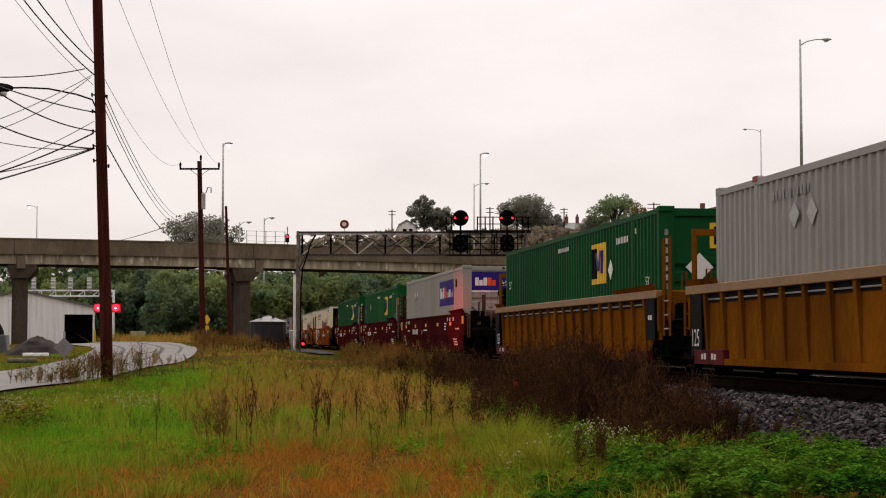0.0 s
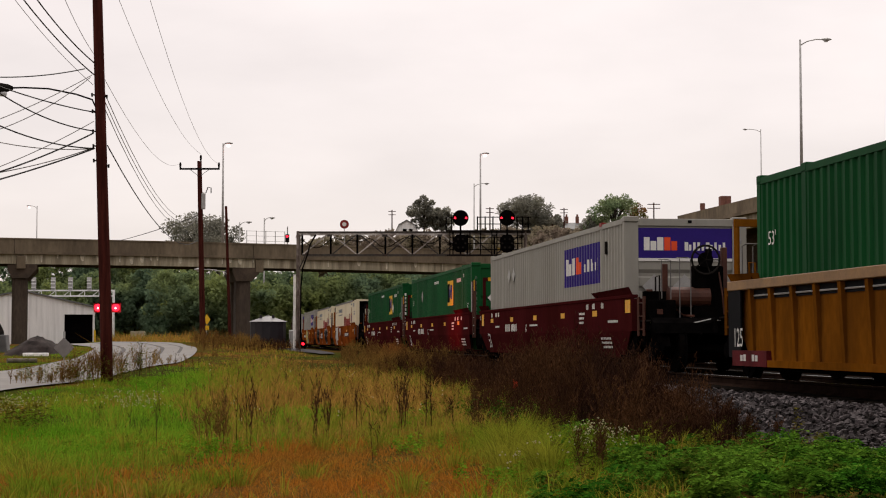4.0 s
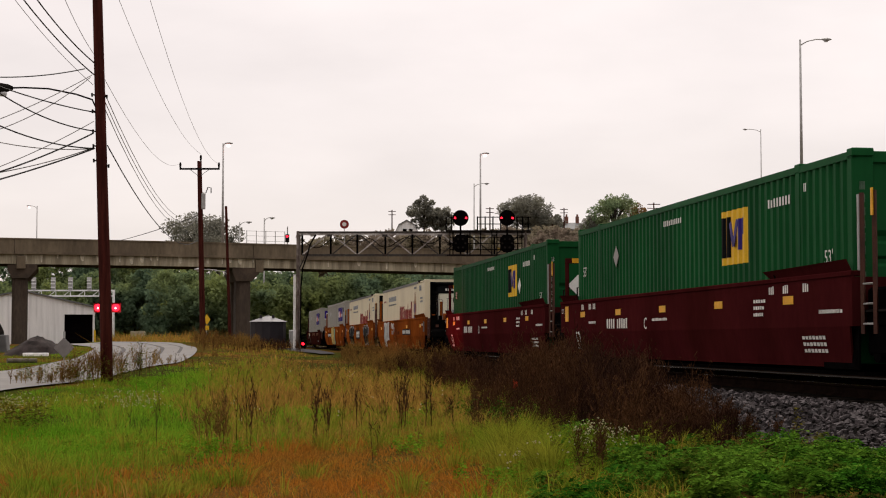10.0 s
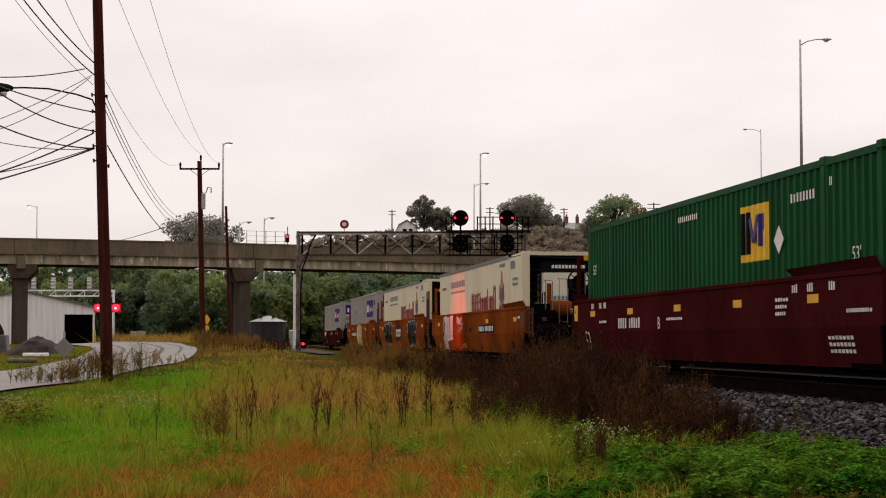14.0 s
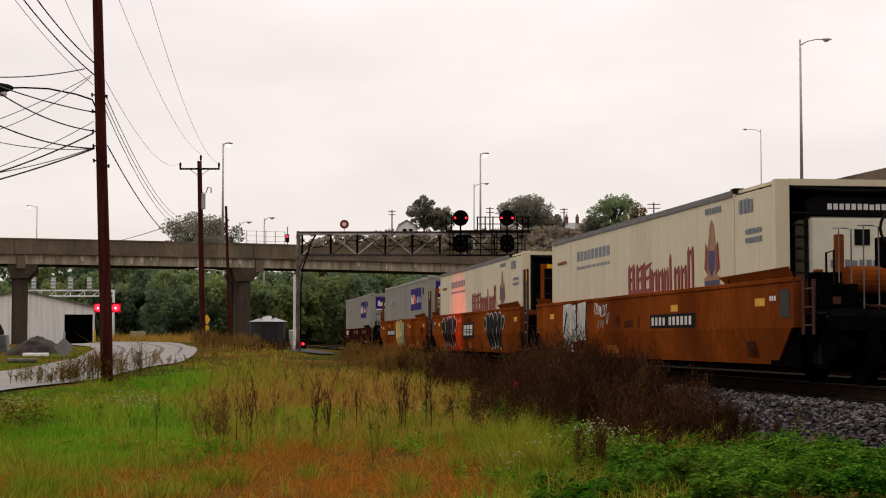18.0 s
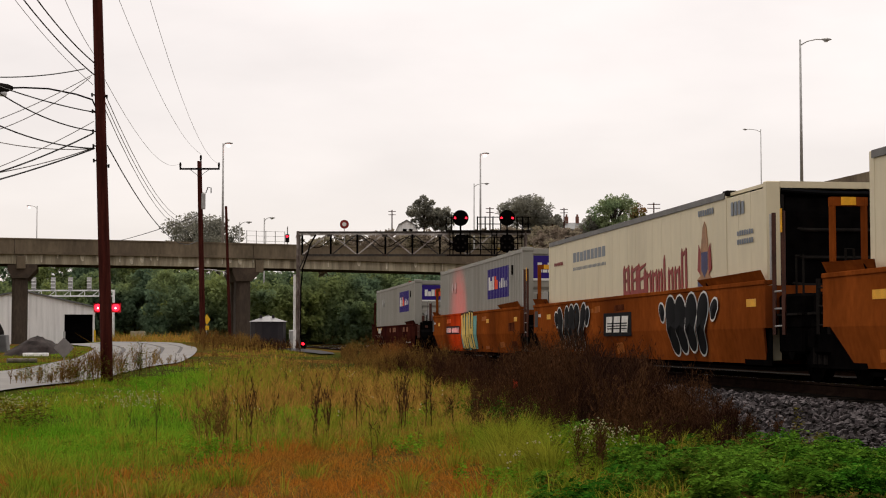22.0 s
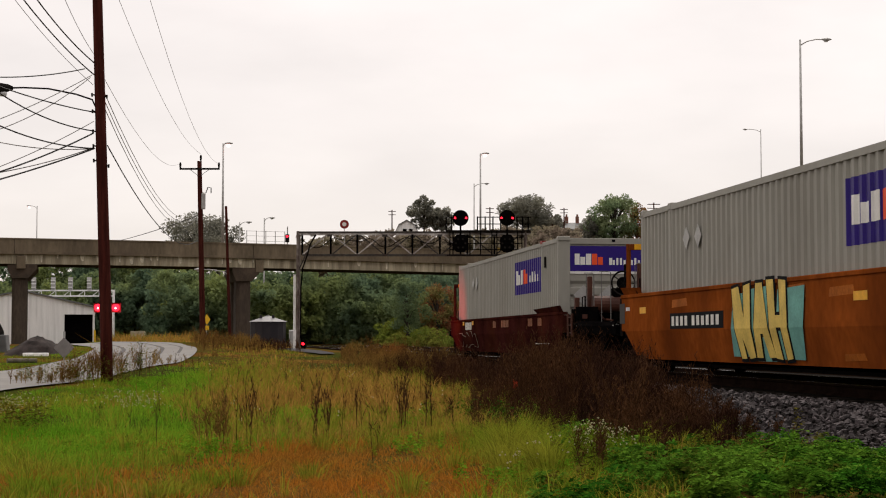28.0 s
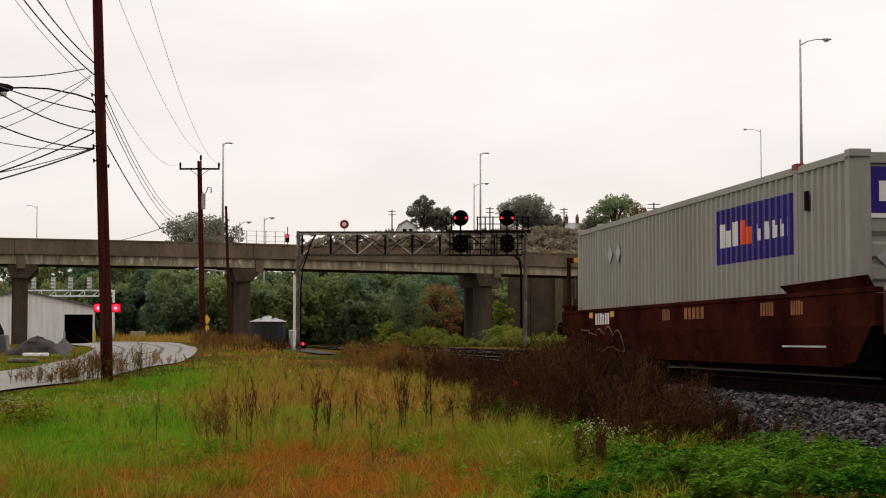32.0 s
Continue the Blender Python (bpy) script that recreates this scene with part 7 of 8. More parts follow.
# ---- houses on the hill ----
def house(x, y, z, w, h, wall, roof, label, gambrel=False):
    b = thing("house", label, "house", at=Matrix.Translation((x, y, z)))
    prof = [(-w / 2, 0), (w / 2, 0), (w / 2, h * 0.5), (w * 0.36, h * 0.8), (0, h), (-w * 0.36, h * 0.8), (-w / 2, h * 0.5)] if gambrel else [(-w / 2, 0), (w / 2, 0), (w / 2, h * 0.6), (0, h), (-w / 2, h * 0.6)]
    part("wall", Shape().prism([(p, q) for p, q in prof], 0, 8, "y"), wall, b)
    pts = prof[2:]
    for (a, q), (c, s) in zip(pts, pts[1:]):
        sgn = 0.12
        part("roof", Shape().prism([(a, q), (c, s), (c, s + 0.22), (a, q + 0.22)], -0.3, 8.3, "y"), roof, b)
    for dx in (-0.5, 0.25):
        wn = part("window", Shape().box(dx * w * 0.35, dx * w * 0.35 + 0.8, -0.04, 0.0, h * 0.42, h * 0.42 + 1.1), BLACK, b)
        part("frame", Shape().box(dx * w * 0.35 - 0.06, dx * w * 0.35 + 0.86, -0.06, -0.041, h * 0.42 + 0.5, h * 0.42 + 0.58), WHITE_SIDING, wn)
    return b


BRICK_FAR = mat("distant_brick", (0.17, 0.075, 0.055), 0.9, var=0.3, scale=2)
house(-7.4, 330, 19.2, 4.6, 4.8, WHITE_SIDING, ROOF_GREY, "white gambrel-roofed house on the hill", True)
row = thing("terrace", "dark terrace of houses with chimneys along the hilltop", "house", at=Matrix.Translation((0, 345, 0)))
part("wall", Shape().box(18, 34, 0, 8, 18, 23.2), mat("dim_render", (0.13, 0.12, 0.115), 0.8, var=0.3, scale=1), row)
part("roof", Shape().prism([(-0.3, 23.2), (8.3, 23.2), (4, 24.9)], 17.7, 34.3, "x"), ROOF_GREY, row)
for x in (24.0, 26.3, 28.6):
    part("chimney", Shape().box(x, x + 0.7, 3.6, 4.4, 24, 26.2), BRICK_FAR, row)
    part("chimney_pot", Shape().rod((x + 0.35, 4.0, 26.2), (x + 0.35, 4.0, 26.7), 0.2), BRICK_FAR, row)
for k in range(7):
    part("window", Shape().box(19 + k * 2.1, 19.8 + k * 2.1, -0.05, 0.0, 20.8, 22.2), WHITE_SIDING, row)
bb = thing("brick_building", "distant brick building with a square chimney", "building", at=Matrix.Translation((0, 260, 0)))
part("wall", Shape().box(41.5, 60, 0, 12, 8, 20.6), BRICK_FAR, bb)
part("chimney", Shape().box(45.0, 46.7, 2, 4, 20.6, 23.2), BRICK_FAR, bb)
part("parapet", Shape().box(41.4, 60.1, -0.1, 0.3, 20.6, 20.95), BRICK_FAR, bb)
part("stack", Shape().box(41.5, 42.2, 0.4, 1.2, 20.95, 21.9), BRICK_FAR, bb)

# small poles and fence along the far side of the bridge
for x, y, top, arm in ((-10.4, 330, 26.2, 1.5), (24.7, 330, 26.6, 1.6), (22.4, 331, 25.0, 1.0), (8.7, 300, 24.4, 1.5), (36.5, 280, 23.6, 2.2)):
    z = hill_z(x, y)
    p = thing("utility_pole", "distant wooden utility pole with crossarms", "utility pole", "utility poles", at=Matrix.Translation((x, y, z)))
    part("shaft", Shape().rod((0, 0, -0.5), (0, 0, top - z), 0.16, 0.11), POLE_WOOD, p)
    part("crossarm", Shape().bar((-arm / 2, 0, top - z - 0.3), (arm / 2, 0, top - z - 0.3), 0.12, 0.14), POLE_WOOD, p)
    part("crossarm", Shape().bar((-arm / 2, 0, top - z - 1.0), (arm / 2, 0, top - z - 1.0), 0.12, 0.12), POLE_WOOD, p)

FENCE = Matrix.Translation((-22.6, 186.4, 10.4)) @ Matrix.Rotation(BR_A, 4, "Z")
fence = thing("bridge_fence", "wire mesh fence on galvanised posts along the bridge", "fence", at=FENCE)
for k in range(5):
    part("post", Shape().rod((k * 1.15, 0, -0.2), (k * 1.15, 0, 2.3), 0.045), GALV, fence)
for z in (0.5, 1.1, 1.7, 2.25):
    part("rail", Shape().rod((0, 0, z), (4.6, 0, z), 0.022), GALV, fence)
part("mesh_panel", Shape().box(0, 4.6, -0.005, 0.005, 0.1, 0.6), mat("mesh_grey", (0.4, 0.4, 0.4), 0.6), fence)
tl = thing("traffic_signal", "traffic light showing red above the bridge deck", "traffic light", at=Matrix.Translation((-17.7, 184, 9.0)))
part("mast", Shape().rod((0, 0.2, 0), (0, 0.2, 4.0), 0.07), GALV, tl)
part("case", Shape().box(-0.22, 0.22, -0.15, 0.15, 2.2, 3.1), DARK_STEEL, tl, bevel=0.03)
part("lens", Shape().disc((0, -0.17, 2.85), (0, 1, 0), 0.14, 0.05, 14), RED_LAMP, tl, "lit red lens")
rd = thing("round_road_sign", "round red-ringed sign on a post above the bridge", "road sign", at=Matrix.Translation((-11.4, 187, 9.0)))
part("post", Shape().rod((0, 0.05, 0), (0, 0.05, 4.5), 0.045), GALV, rd)
part("ring", Shape().disc((0, 0, 4.45), (0, 1, 0), 0.52, 0.05, 24), SIGN_RED, rd)
part("face", Shape().disc((0, -0.03, 4.45), (0, 1, 0), 0.24, 0.05, 20), SIGN_WHITE, rd)


# ---- meadow ----
GRASS_LUSH = two_tone("lush_grass", (0.080, 0.225, 0.010), (0.165, 0.275, 0.020), 0.9, 0.7, 0.5, detail=6, lo=0.36, hi=0.64, trans=0.4)
GRASS_GREEN = two_tone("green_grass", (0.135, 0.200, 0.014), (0.230, 0.215, 0.024), 0.9, 0.7, 0.5, detail=6, lo=0.36, hi=0.64, trans=0.4)
GRASS_TAN = two_tone("straw_grass", (0.37, 0.205, 0.045), (0.24, 0.135, 0.030), 1.5, 0.7, 0.5, detail=6, lo=0.36, hi=0.64, trans=0.35)
GRASS_RUST = two_tone("rusty_grass", (0.36, 0.125, 0.016), (0.28, 0.125, 0.022), 2.0, 0.7, 0.5, detail=6, lo=0.36, hi=0.64, trans=0.35)
WEED_BROWN = two_tone("dead_weed_stems", (0.030, 0.014, 0.009), (0.068, 0.031, 0.014), 0.7, 0.8, 0.5)
WEED_RUSSET = two_tone("russet_weed_stems", (0.12, 0.060, 0.018), (0.20, 0.12, 0.030), 0.3, 0.8, 0.5, trans=0.2)
WEED_LEAF = two_tone("weed_leaves", (0.027, 0.098, 0.008), (0.090, 0.178, 0.018), 1.2, 0.6, 0.6, trans=0.35)
WEED_OLIVE = two_tone("olive_weed_leaves", (0.055, 0.080, 0.010), (0.085, 0.070, 0.012), 0.6, 0.6, 0.4, trans=0.2)
FLOWER = mat("white_aster_petals", (0.68, 0.62, 0.44), 0.6, var=0.1)


def patchy(x, y, s, seed):
    """Smooth patches between 0 and 1 over the plan."""
    r = np.random.default_rng(seed)
    t = np.zeros_like(x)
    for k in range(7):
        a, b = r.normal(size=2) / s
        t += np.sin(x * a + y * b * 0.55 + r.uniform(0, 6.28)) * np.cos(x * b * 0.8 - y * a * 0.4 + r.uniform(0, 6.28))
    return 0.5 + 0.5 * np.tanh(t * 0.6)


def meadow_points(rng, n, y0, y1, spread=0.30, edge=2.6):
    """Places over the meadow, between the street and the track."""
    y = np.sqrt(rng.uniform(y0 * y0, y1 * y1, n))
    x = y * rng.uniform(-spread, spread, n)
    rx = np.interp(y, [p[1] for p in ROAD], [p[0] for p in ROAD]) + np.interp(y, [0, 72, 92, 112], [2.6, 2.9, 4.2, 9.0])
    d = side_of_track(x, y)
    bare = (x / y > 0.125 + 0.02 * np.sin(y * 2.1)) & (y < 26) & (rng.uniform(0, 1, n) < 0.8)   # leafy weeds and stones take over here
    ok = (d > edge + 2.0 * smooth01((y - 72) / 12)) & (x > rx) & ~bare
    return x[ok], y[ok]


def blades(rng, x, y, h, w, ox, oy, lean=0.5, two=True):
    """Arching blades at x, y that lean towards ox, oy."""
    n = len(x)
    z = land(x, y) - 0.02
    a = rng.uniform(0, 2 * np.pi, n)
    d = np.stack([np.cos(a), np.sin(a) * 0.5, np.zeros(n)], 1)
    e = np.stack([ox, oy, np.zeros(n)], 1) + rng.normal(0, 0.35, (n, 3)) * np.array([1, 1, 0])
    e = e * (h * lean * rng.uniform(0.2, 1.0, n))[:, None]
    p = np.stack([x, y, z], 1)
    up = np.array([0, 0, 1.0]) * h[:, None]
    wd = d * w[:, None] * 0.5
    if not two:
        v = np.stack([p - wd, p + wd, p + up + e + wd * 0.25, p + up + e - wd * 0.25], 1).reshape(-1, 3)
        return v, np.arange(n * 4).reshape(-1, 4)
    m = p + up * 0.62 + e * 0.3
    t = p + up * 0.92 + e
    v = np.stack([p - wd, p + wd, m + wd * 0.8, m - wd * 0.8, t + wd * 0.12, t - wd * 0.12], 1).reshape(-1, 3)
    i = np.arange(n)[:, None] * 6
    return v, np.concatenate([i + np.array([[0, 1, 2, 3]]), i + np.array([[3, 2, 4, 5]])], 0)


# patches of the meadow: bearing, distance, width in bearing, depth as a ratio, amount
LUSH = ((-0.169, 46, 0.026, 0.28, 1.3), (-0.24, 21, 0.05, 0.16, 0.9), (-0.16, 20, 0.07, 0.12, 0.8), (-0.092, 26, 0.03, 0.14, 0.9), (-0.05, 36, 0.02, 0.14, 0.5),
        (-0.20, 27, 0.06, 0.15, 0.9), (-0.165, 37, 0.03, 0.12, 1.2), (-0.22, 18, 0.05, 0.10, 0.7), (-0.145, 24, 0.03, 0.08, 0.7),
        (0.02, 40, 0.024, 0.16, 0.9), (0.034, 28, 0.03, 0.13, 1.0), (-0.25, 37, 0.05, 0.14, 0.6), (-0.02, 22, 0.025, 0.10, 0.6), (0.05, 16.5, 0.03, 0.16, 1.2), (0.075, 26, 0.02, 0.15, 0.7))
STRAW = ((-0.045, 38, 0.045, 0.28, 0.8), (-0.01, 29, 0.03, 0.13, 0.7), (-0.135, 33, 0.03, 0.30, 0.6), (-0.115, 22, 0.022, 0.25, 0.55), (-0.19, 31, 0.02, 0.12, 0.5),
         (-0.08, 60, 0.05, 0.35, 0.6), (-0.055, 22, 0.025, 0.12, 0.5), (-0.22, 28, 0.02, 0.08, 0.35), (0.0, 90, 0.2, 0.25, 0.4), (0.0, 21.5, 0.05, 0.10, 0.55), (-0.03, 26, 0.06, 0.2, 0.6), (0.03, 33, 0.03, 0.2, 0.5), (-0.10, 30, 0.03, 0.15, 0.5))


def zone(x, y, spots):
    t = np.zeros_like(x)
    for b, d, wb, wd, a in spots:
        t += a * np.exp(-((x / y - b) / wb) ** 2 - (np.log(np.maximum(y, 1) / d) / wd) ** 2)
    return t


def grow_grass():
    rng = np.random.default_rng(77)
    bins = {"green": [], "tan": [], "rust": [], "lush": []}

    def lawn(n, x0, x1, y0, y1, left):
        y = rng.uniform(y0, y1, n)
        x = rng.uniform(x0, x1, n)
        rx = np.interp(y, [p[1] for p in ROAD], [p[0] for p in ROAD])
        ok = x < rx - 2.4 if left else (y > np.interp(-x, [-p[0] for p in ROAD], [p[1] for p in ROAD]) + 6.5) & (x / y > -0.203)
        return x[ok], y[ok]
    sets = [(11000, 11.0, 24, 0.008, True, 0.21, 11, 0.06), (12000, 24, 48, 0.013, True, 0.30, 11, 0.09), (9500, 48, 125, 0.032, False, 0.30, 11, 0.2)]
    for n, y0, y1, w, two, hs, per, rad in sets + [(4500, -26, -14, 0.02, False, 0.10, 9, 0.2), (900, -27, -13, 0.05, False, 0.5, 9, 0.4)]:
        if y0 > 0:
            cx, cy = meadow_points(rng, n, y0, y1)
        else:
            cx, cy = lawn(n, y0, y1, *((44, 92, True) if y0 == -26 else (118, 142, False)))
        dry = patchy(cx, cy, 1.1, 5)
        fine = patchy(cx, cy, 0.28, 15)
        rust = np.exp(-((cx + 0.9) / 2.3) ** 2 - ((cy - 15.4) / 4.6) ** 2) * 1.5 + 0.8 * np.exp(-((cx + 3.7) / 0.7) ** 2 - ((cy - 14.3) / 1.1) ** 2) + 0.5 * (patchy(cx, cy, 0.7, 6) - 0.55) + 0.35 * (fine - 0.5) - 0.6 * smooth01((cy - 21) / 8)
        tan = 1.05 * zone(cx, cy, STRAW) - 0.5 * zone(cx, cy, LUSH) + 0.10 + 0.4 * (dry - 0.5) + 0.35 * (fine - 0.5) + 0.3 * smooth01((cy - 75) / 30)
        lush = zone(cx, cy, LUSH) + 0.15 + 0.6 * (patchy(cx, cy, 0.45, 35) - 0.5) - 0.6 * zone(cx, cy, STRAW)
        if y0 == -27:
            tan, rust = tan + 0.5, rust + 0.1
        if y0 == -26:
            tan, rust, lush = tan - 0.6, rust - 1, lush + 0.5
        u = rng.uniform(0, 1, len(cx))
        kind = np.where(u < rust, 2, np.where(rng.uniform(0, 1, len(cx)) < tan, 1, np.where(rng.uniform(0, 1, len(cx)) < lush, 3, 0)))
        th = hs * rng.uniform(0.4, 1.3, len(cx)) * (0.35 + 0.7 * patchy(cx, cy, 0.5, 9) + 0.7 * patchy(cx, cy, 0.16, 19))
        th = th * (1 - 0.5 * smooth01((cy - 56) / 15) * (y0 == 48))
        th = th * (1 - 0.7 * smooth01((cx / cy + 0.098) / 0.02) * smooth01((cy - 50) / 12) * (y0 > 20))
        kerb = np.interp(cy, [p[1] for p in ROAD], [p[0] for p in ROAD]) + 2.6
        th = th * (1 - 0.55 * smooth01((4.0 - (cx - kerb)) / 3.0) * (y0 > 20))
        th = th * (1 - 0.6 * smooth01((cx / cy - 0.14) / 0.04) * smooth01((24 - cy) / 4))
        for q, nm in enumerate(("green", "tan", "rust", "lush")):
            s = kind == q
            k = int(s.sum()) * per
            ox, oy = rng.normal(0, 1, k), rng.normal(0, 1, k)
            sc = rad * (0.5 + np.repeat(th[s], per) / hs * 0.6)
            h = np.repeat(th[s], per) * rng.uniform(0.55, 1.15, k) * (1.0, 0.9, 0.5, 0.72)[q]
            bins[nm].append(blades(rng, np.repeat(cx[s], per) + ox * sc, np.repeat(cy[s], per) + oy * sc, h, w * rng.uniform(0.6, 1.3, k), ox, oy, 0.85 if q != 2 else 1.3, two))
    for nm, m, label in (("lush", GRASS_LUSH, "short lush bright green grass in patches"), ("green", GRASS_GREEN, "mixed green and olive meadow grass"), ("tan", GRASS_TAN, "dry straw-coloured meadow grass"), ("rust", GRASS_RUST, "rusty orange low dry grass")):
        V, F, o = [], [], 0
        for v, f in bins[nm]:
            V.append(v), F.append(f + o)
            o += len(v)
        mass(nm + "_grass", np.concatenate(V), np.concatenate(F), m, label, "grass")


grow_grass()


def weed_mass(rng, x, y, h, stems, fuzz, spread=0.4, thick=1.0):
    """Dead upright weeds: a stem, rising side shoots and fine seed heads, as thin quads."""
    n = len(x)
    z = land(x, y)
    base = np.stack([x, y, z], 1)
    tip = base + np.stack([rng.normal(0, 0.10, n) * h, rng.normal(0, 0.10, n) * h, h], 1)
    V = []

    def quads(a, b, w):
        k = len(a)
        ang = rng.uniform(0, np.pi, k)
        s = np.stack([np.cos(ang), np.sin(ang) * 0.4, np.zeros(k)], 1) * w
        V.append(np.stack([a - s, a + s, b + s * 0.5, b - s * 0.5], 1).reshape(-1, 3))
    quads(base, tip, 0.005 * thick)
    f0 = rng.uniform(0.25, 0.9, (n, stems))
    A = base[:, None] + (tip - base)[:, None] * f0[..., None]
    ln = (h[:, None] * rng.uniform(0.15, 0.45, (n, stems)))
    an = rng.uniform(0, 2 * np.pi, (n, stems))
    B = A + np.stack([np.cos(an) * ln * spread, np.sin(an) * ln * spread, ln * 0.85], -1)
    quads(A.reshape(-1, 3), B.reshape(-1, 3), 0.003 * thick)
    k = rng.integers(0, stems, (n, fuzz))
    g = rng.uniform(0.3, 1.1, (n, fuzz))[..., None]
    ii = np.arange(n)[:, None]
    P = A[ii, k] * (1 - g) + B[ii, k] * g + rng.normal(0, 0.018, (n, fuzz, 3))
    Q = P + rng.normal(0, 0.022, (n, fuzz, 3)) + np.array([0, 0, 0.022])
    quads(P.reshape(-1, 3), Q.reshape(-1, 3), 0.0055 * thick)
    v = np.concatenate(V)
    return v, np.arange(len(v)).reshape(-1, 4)


def brown_weeds():
    rng = np.random.default_rng(31)
    X, Y, Hh = [], [], []
    # a band between meadow and ballast, thickest in the middle distance
    for n, s0, s1, d0, d1, h0, h1 in ((760, -39, -30.2, 3.2, 6.2, 0.85, 1.2), (1300, -62, -38, 2.8, 6.6, 0.7, 1.05), (900, -74, -56, 2.7, 5.0, 0.65, 0.95), (500, -88, -73, 2.7, 5.0, 0.45, 0.85), (140, -36.5, -31, 2.5, 3.7, 0.35, 0.62), (280, -33, -26.5, 3.4, 6.0, 0.4, 0.85), (150, -30, -24.5, 4.6, 7.2, 0.3, 0.6), (60, -31, -26, 3.4, 4.6, 0.2, 0.4)):
        s = rng.uniform(s0, s1, n)
        d = d0 + (d1 - d0) * rng.beta(1.3, 1.6, n)
        x0, y0 = 11.05 + s * math.sin(HEAD), -9.96 - s * math.cos(HEAD)
        X.append(x0 - d * math.cos(HEAD)), Y.append(y0 - d * math.sin(HEAD))
        Hh.append(rng.uniform(h0, h1, n) * (0.6 + 0.4 * patchy(x0 - d, y0, 0.9, 3) + 0.25 * patchy(x0 - d, y0, 0.35, 13)))
    x, y, h = map(np.concatenate, (X, Y, Hh))
    dd = side_of_track(x, y)
    reach = np.interp(y, [15, 17, 22, 30, 45, 60, 75], [5.6, 5.9, 5.3, 4.5, 3.8, 4.2, 4.2]) + 1.8 * (patchy(x, y, 0.55, 23) - 0.5)
    chance = smooth01((reach - dd) / 0.9 + 0.5)
    keep = rng.uniform(0, 1, len(x)) < chance * (0.35 + 0.9 * patchy(x, y, 0.4, 27)) * (0.03 + 0.97 * smooth01((0.158 + 0.02 * patchy(x, y, 0.5, 33) - x / y) / 0.055))
    h = h * (0.5 + 0.5 * chance) * (0.7 + 0.4 * patchy(x, y, 0.25, 29))
    h = h * (1 - 0.06 * smooth01((48 - y) / 10)) * (1 - 0.34 * smooth01((x / y - 0.112) / 0.045))
    h = h * (1 + 0.28 * np.exp(-((x / y - 0.085) / 0.035) ** 2) * smooth01((34 - y) / 8))
    keep &= ~((y > 50) & (x / y < -0.056 - 0.012 * patchy(x, y, 0.6, 71))) & (y < 80)
    x, y, h = x[keep], y[keep], h[keep]
    # low fringe on the foot of the stone shoulder
    yl = rng.uniform(16.4, 21.5, 280)
    xl = yl * (0.118 + 0.075 * rng.beta(1.2, 1.8, 280))
    sl = (side_of_track(xl, yl) > 3.0) & (rng.uniform(0, 1, 280) < 0.25 + 0.8 * patchy(xl, yl, 0.3, 47))
    x, y, h = np.append(x, xl[sl]), np.append(y, yl[sl]), np.append(h, rng.uniform(0.22, 0.55, sl.sum()) * (0.6 + 0.5 * patchy(xl[sl], yl[sl], 0.25, 48)))
    far = y > 38 + 14 * rng.uniform(0, 1, len(x))
    v, f = weed_mass(rng, x[far], y[far], h[far], 16, 60, 0.45, 1.3)
    mass("russet_weeds", v, f, WEED_RUSSET, "russet and olive dead weeds farther along the track", "weeds")
    v, f = weed_mass(rng, x[~far], y[~far], h[~far], 22, 120, 0.5, 1.0)
    mass("brown_weeds", v, f, WEED_BROWN, "thicket of dark brown dead weeds along the track", "weeds")
    # sparser dead stalks over the meadow, by the street and under the bridge
    x, y = meadow_points(rng, 900, 17, 60, 0.26, 4)
    s = rng.uniform(0, 1, len(x)) < 0.14 + 0.30 * np.exp(-((x / y) / 0.09) ** 2)
    v1, f1 = weed_mass(rng, x[s], y[s], rng.uniform(0.35, 0.75, s.sum()), 8, 16, 0.4, 0.9)
    xa, ya, ha = [], [], []
    for bx, dist, n, sp, h0, h1 in ((-0.213, 44, 26, 0.22, 0.55, 0.95), (-0.232, 43, 22, 0.25, 0.3, 0.65), (-0.25, 42, 18, 0.3, 0.2, 0.45), (-0.203, 46, 12, 0.2, 0.4, 0.8), (-0.188, 49, 10, 0.15, 0.5, 0.9), (-0.172, 56, 9, 0.2, 0.35, 0.6), (-0.14, 70, 6, 0.3, 0.2, 0.4), (-0.162, 60, 5, 0.3, 0.2, 0.4)):
        xa.append(bx * dist + rng.normal(0, sp, n)), ya.append(dist + rng.normal(0, 0.8, n)), ha.append(rng.uniform(h0, h1, n))
    xa, ya, ha = map(np.concatenate, (xa, ya, ha))
    v2, f2 = weed_mass(rng, xa, ya, ha, 14, 60, 0.5, 1.5)
    mass("verge_weeds", v2, f2, WEED_RUSSET, "rusty brown weeds along the edge of the street", "weeds")
    # soft brown plants in loose patches of the meadow
    xm, ym = meadow_points(rng, 2600, 17, 62, 0.20, 4)
    sm = rng.uniform(0, 1, len(xm)) < 0.55 * np.clip(zone(xm, ym, STRAW), 0, 1) * (patchy(xm, ym, 0.4, 37) > 0.45)
    v4, f4 = weed_mass(rng, xm[sm], ym[sm], rng.uniform(0.2, 0.5, sm.sum()), 8, 30, 0.6, 0.9)
    xs, ys = rng.normal(-2.72, 0.09, 12), rng.normal(19.6, 0.12, 12)
    v5, f5 = weed_mass(rng, xs, ys, rng.uniform(0.45, 0.72, 12), 14, 60, 0.35, 1.1)
    mass("meadow_weeds", np.concatenate([v4, v5]), np.concatenate([f4, f5 + len(v4)]), WEED_RUSSET, "soft brown weeds scattered through the meadow", "weeds")
    ye = rng.uniform(82, 104, 260)
    xe = ye * rng.uniform(-0.155, -0.112, 260)
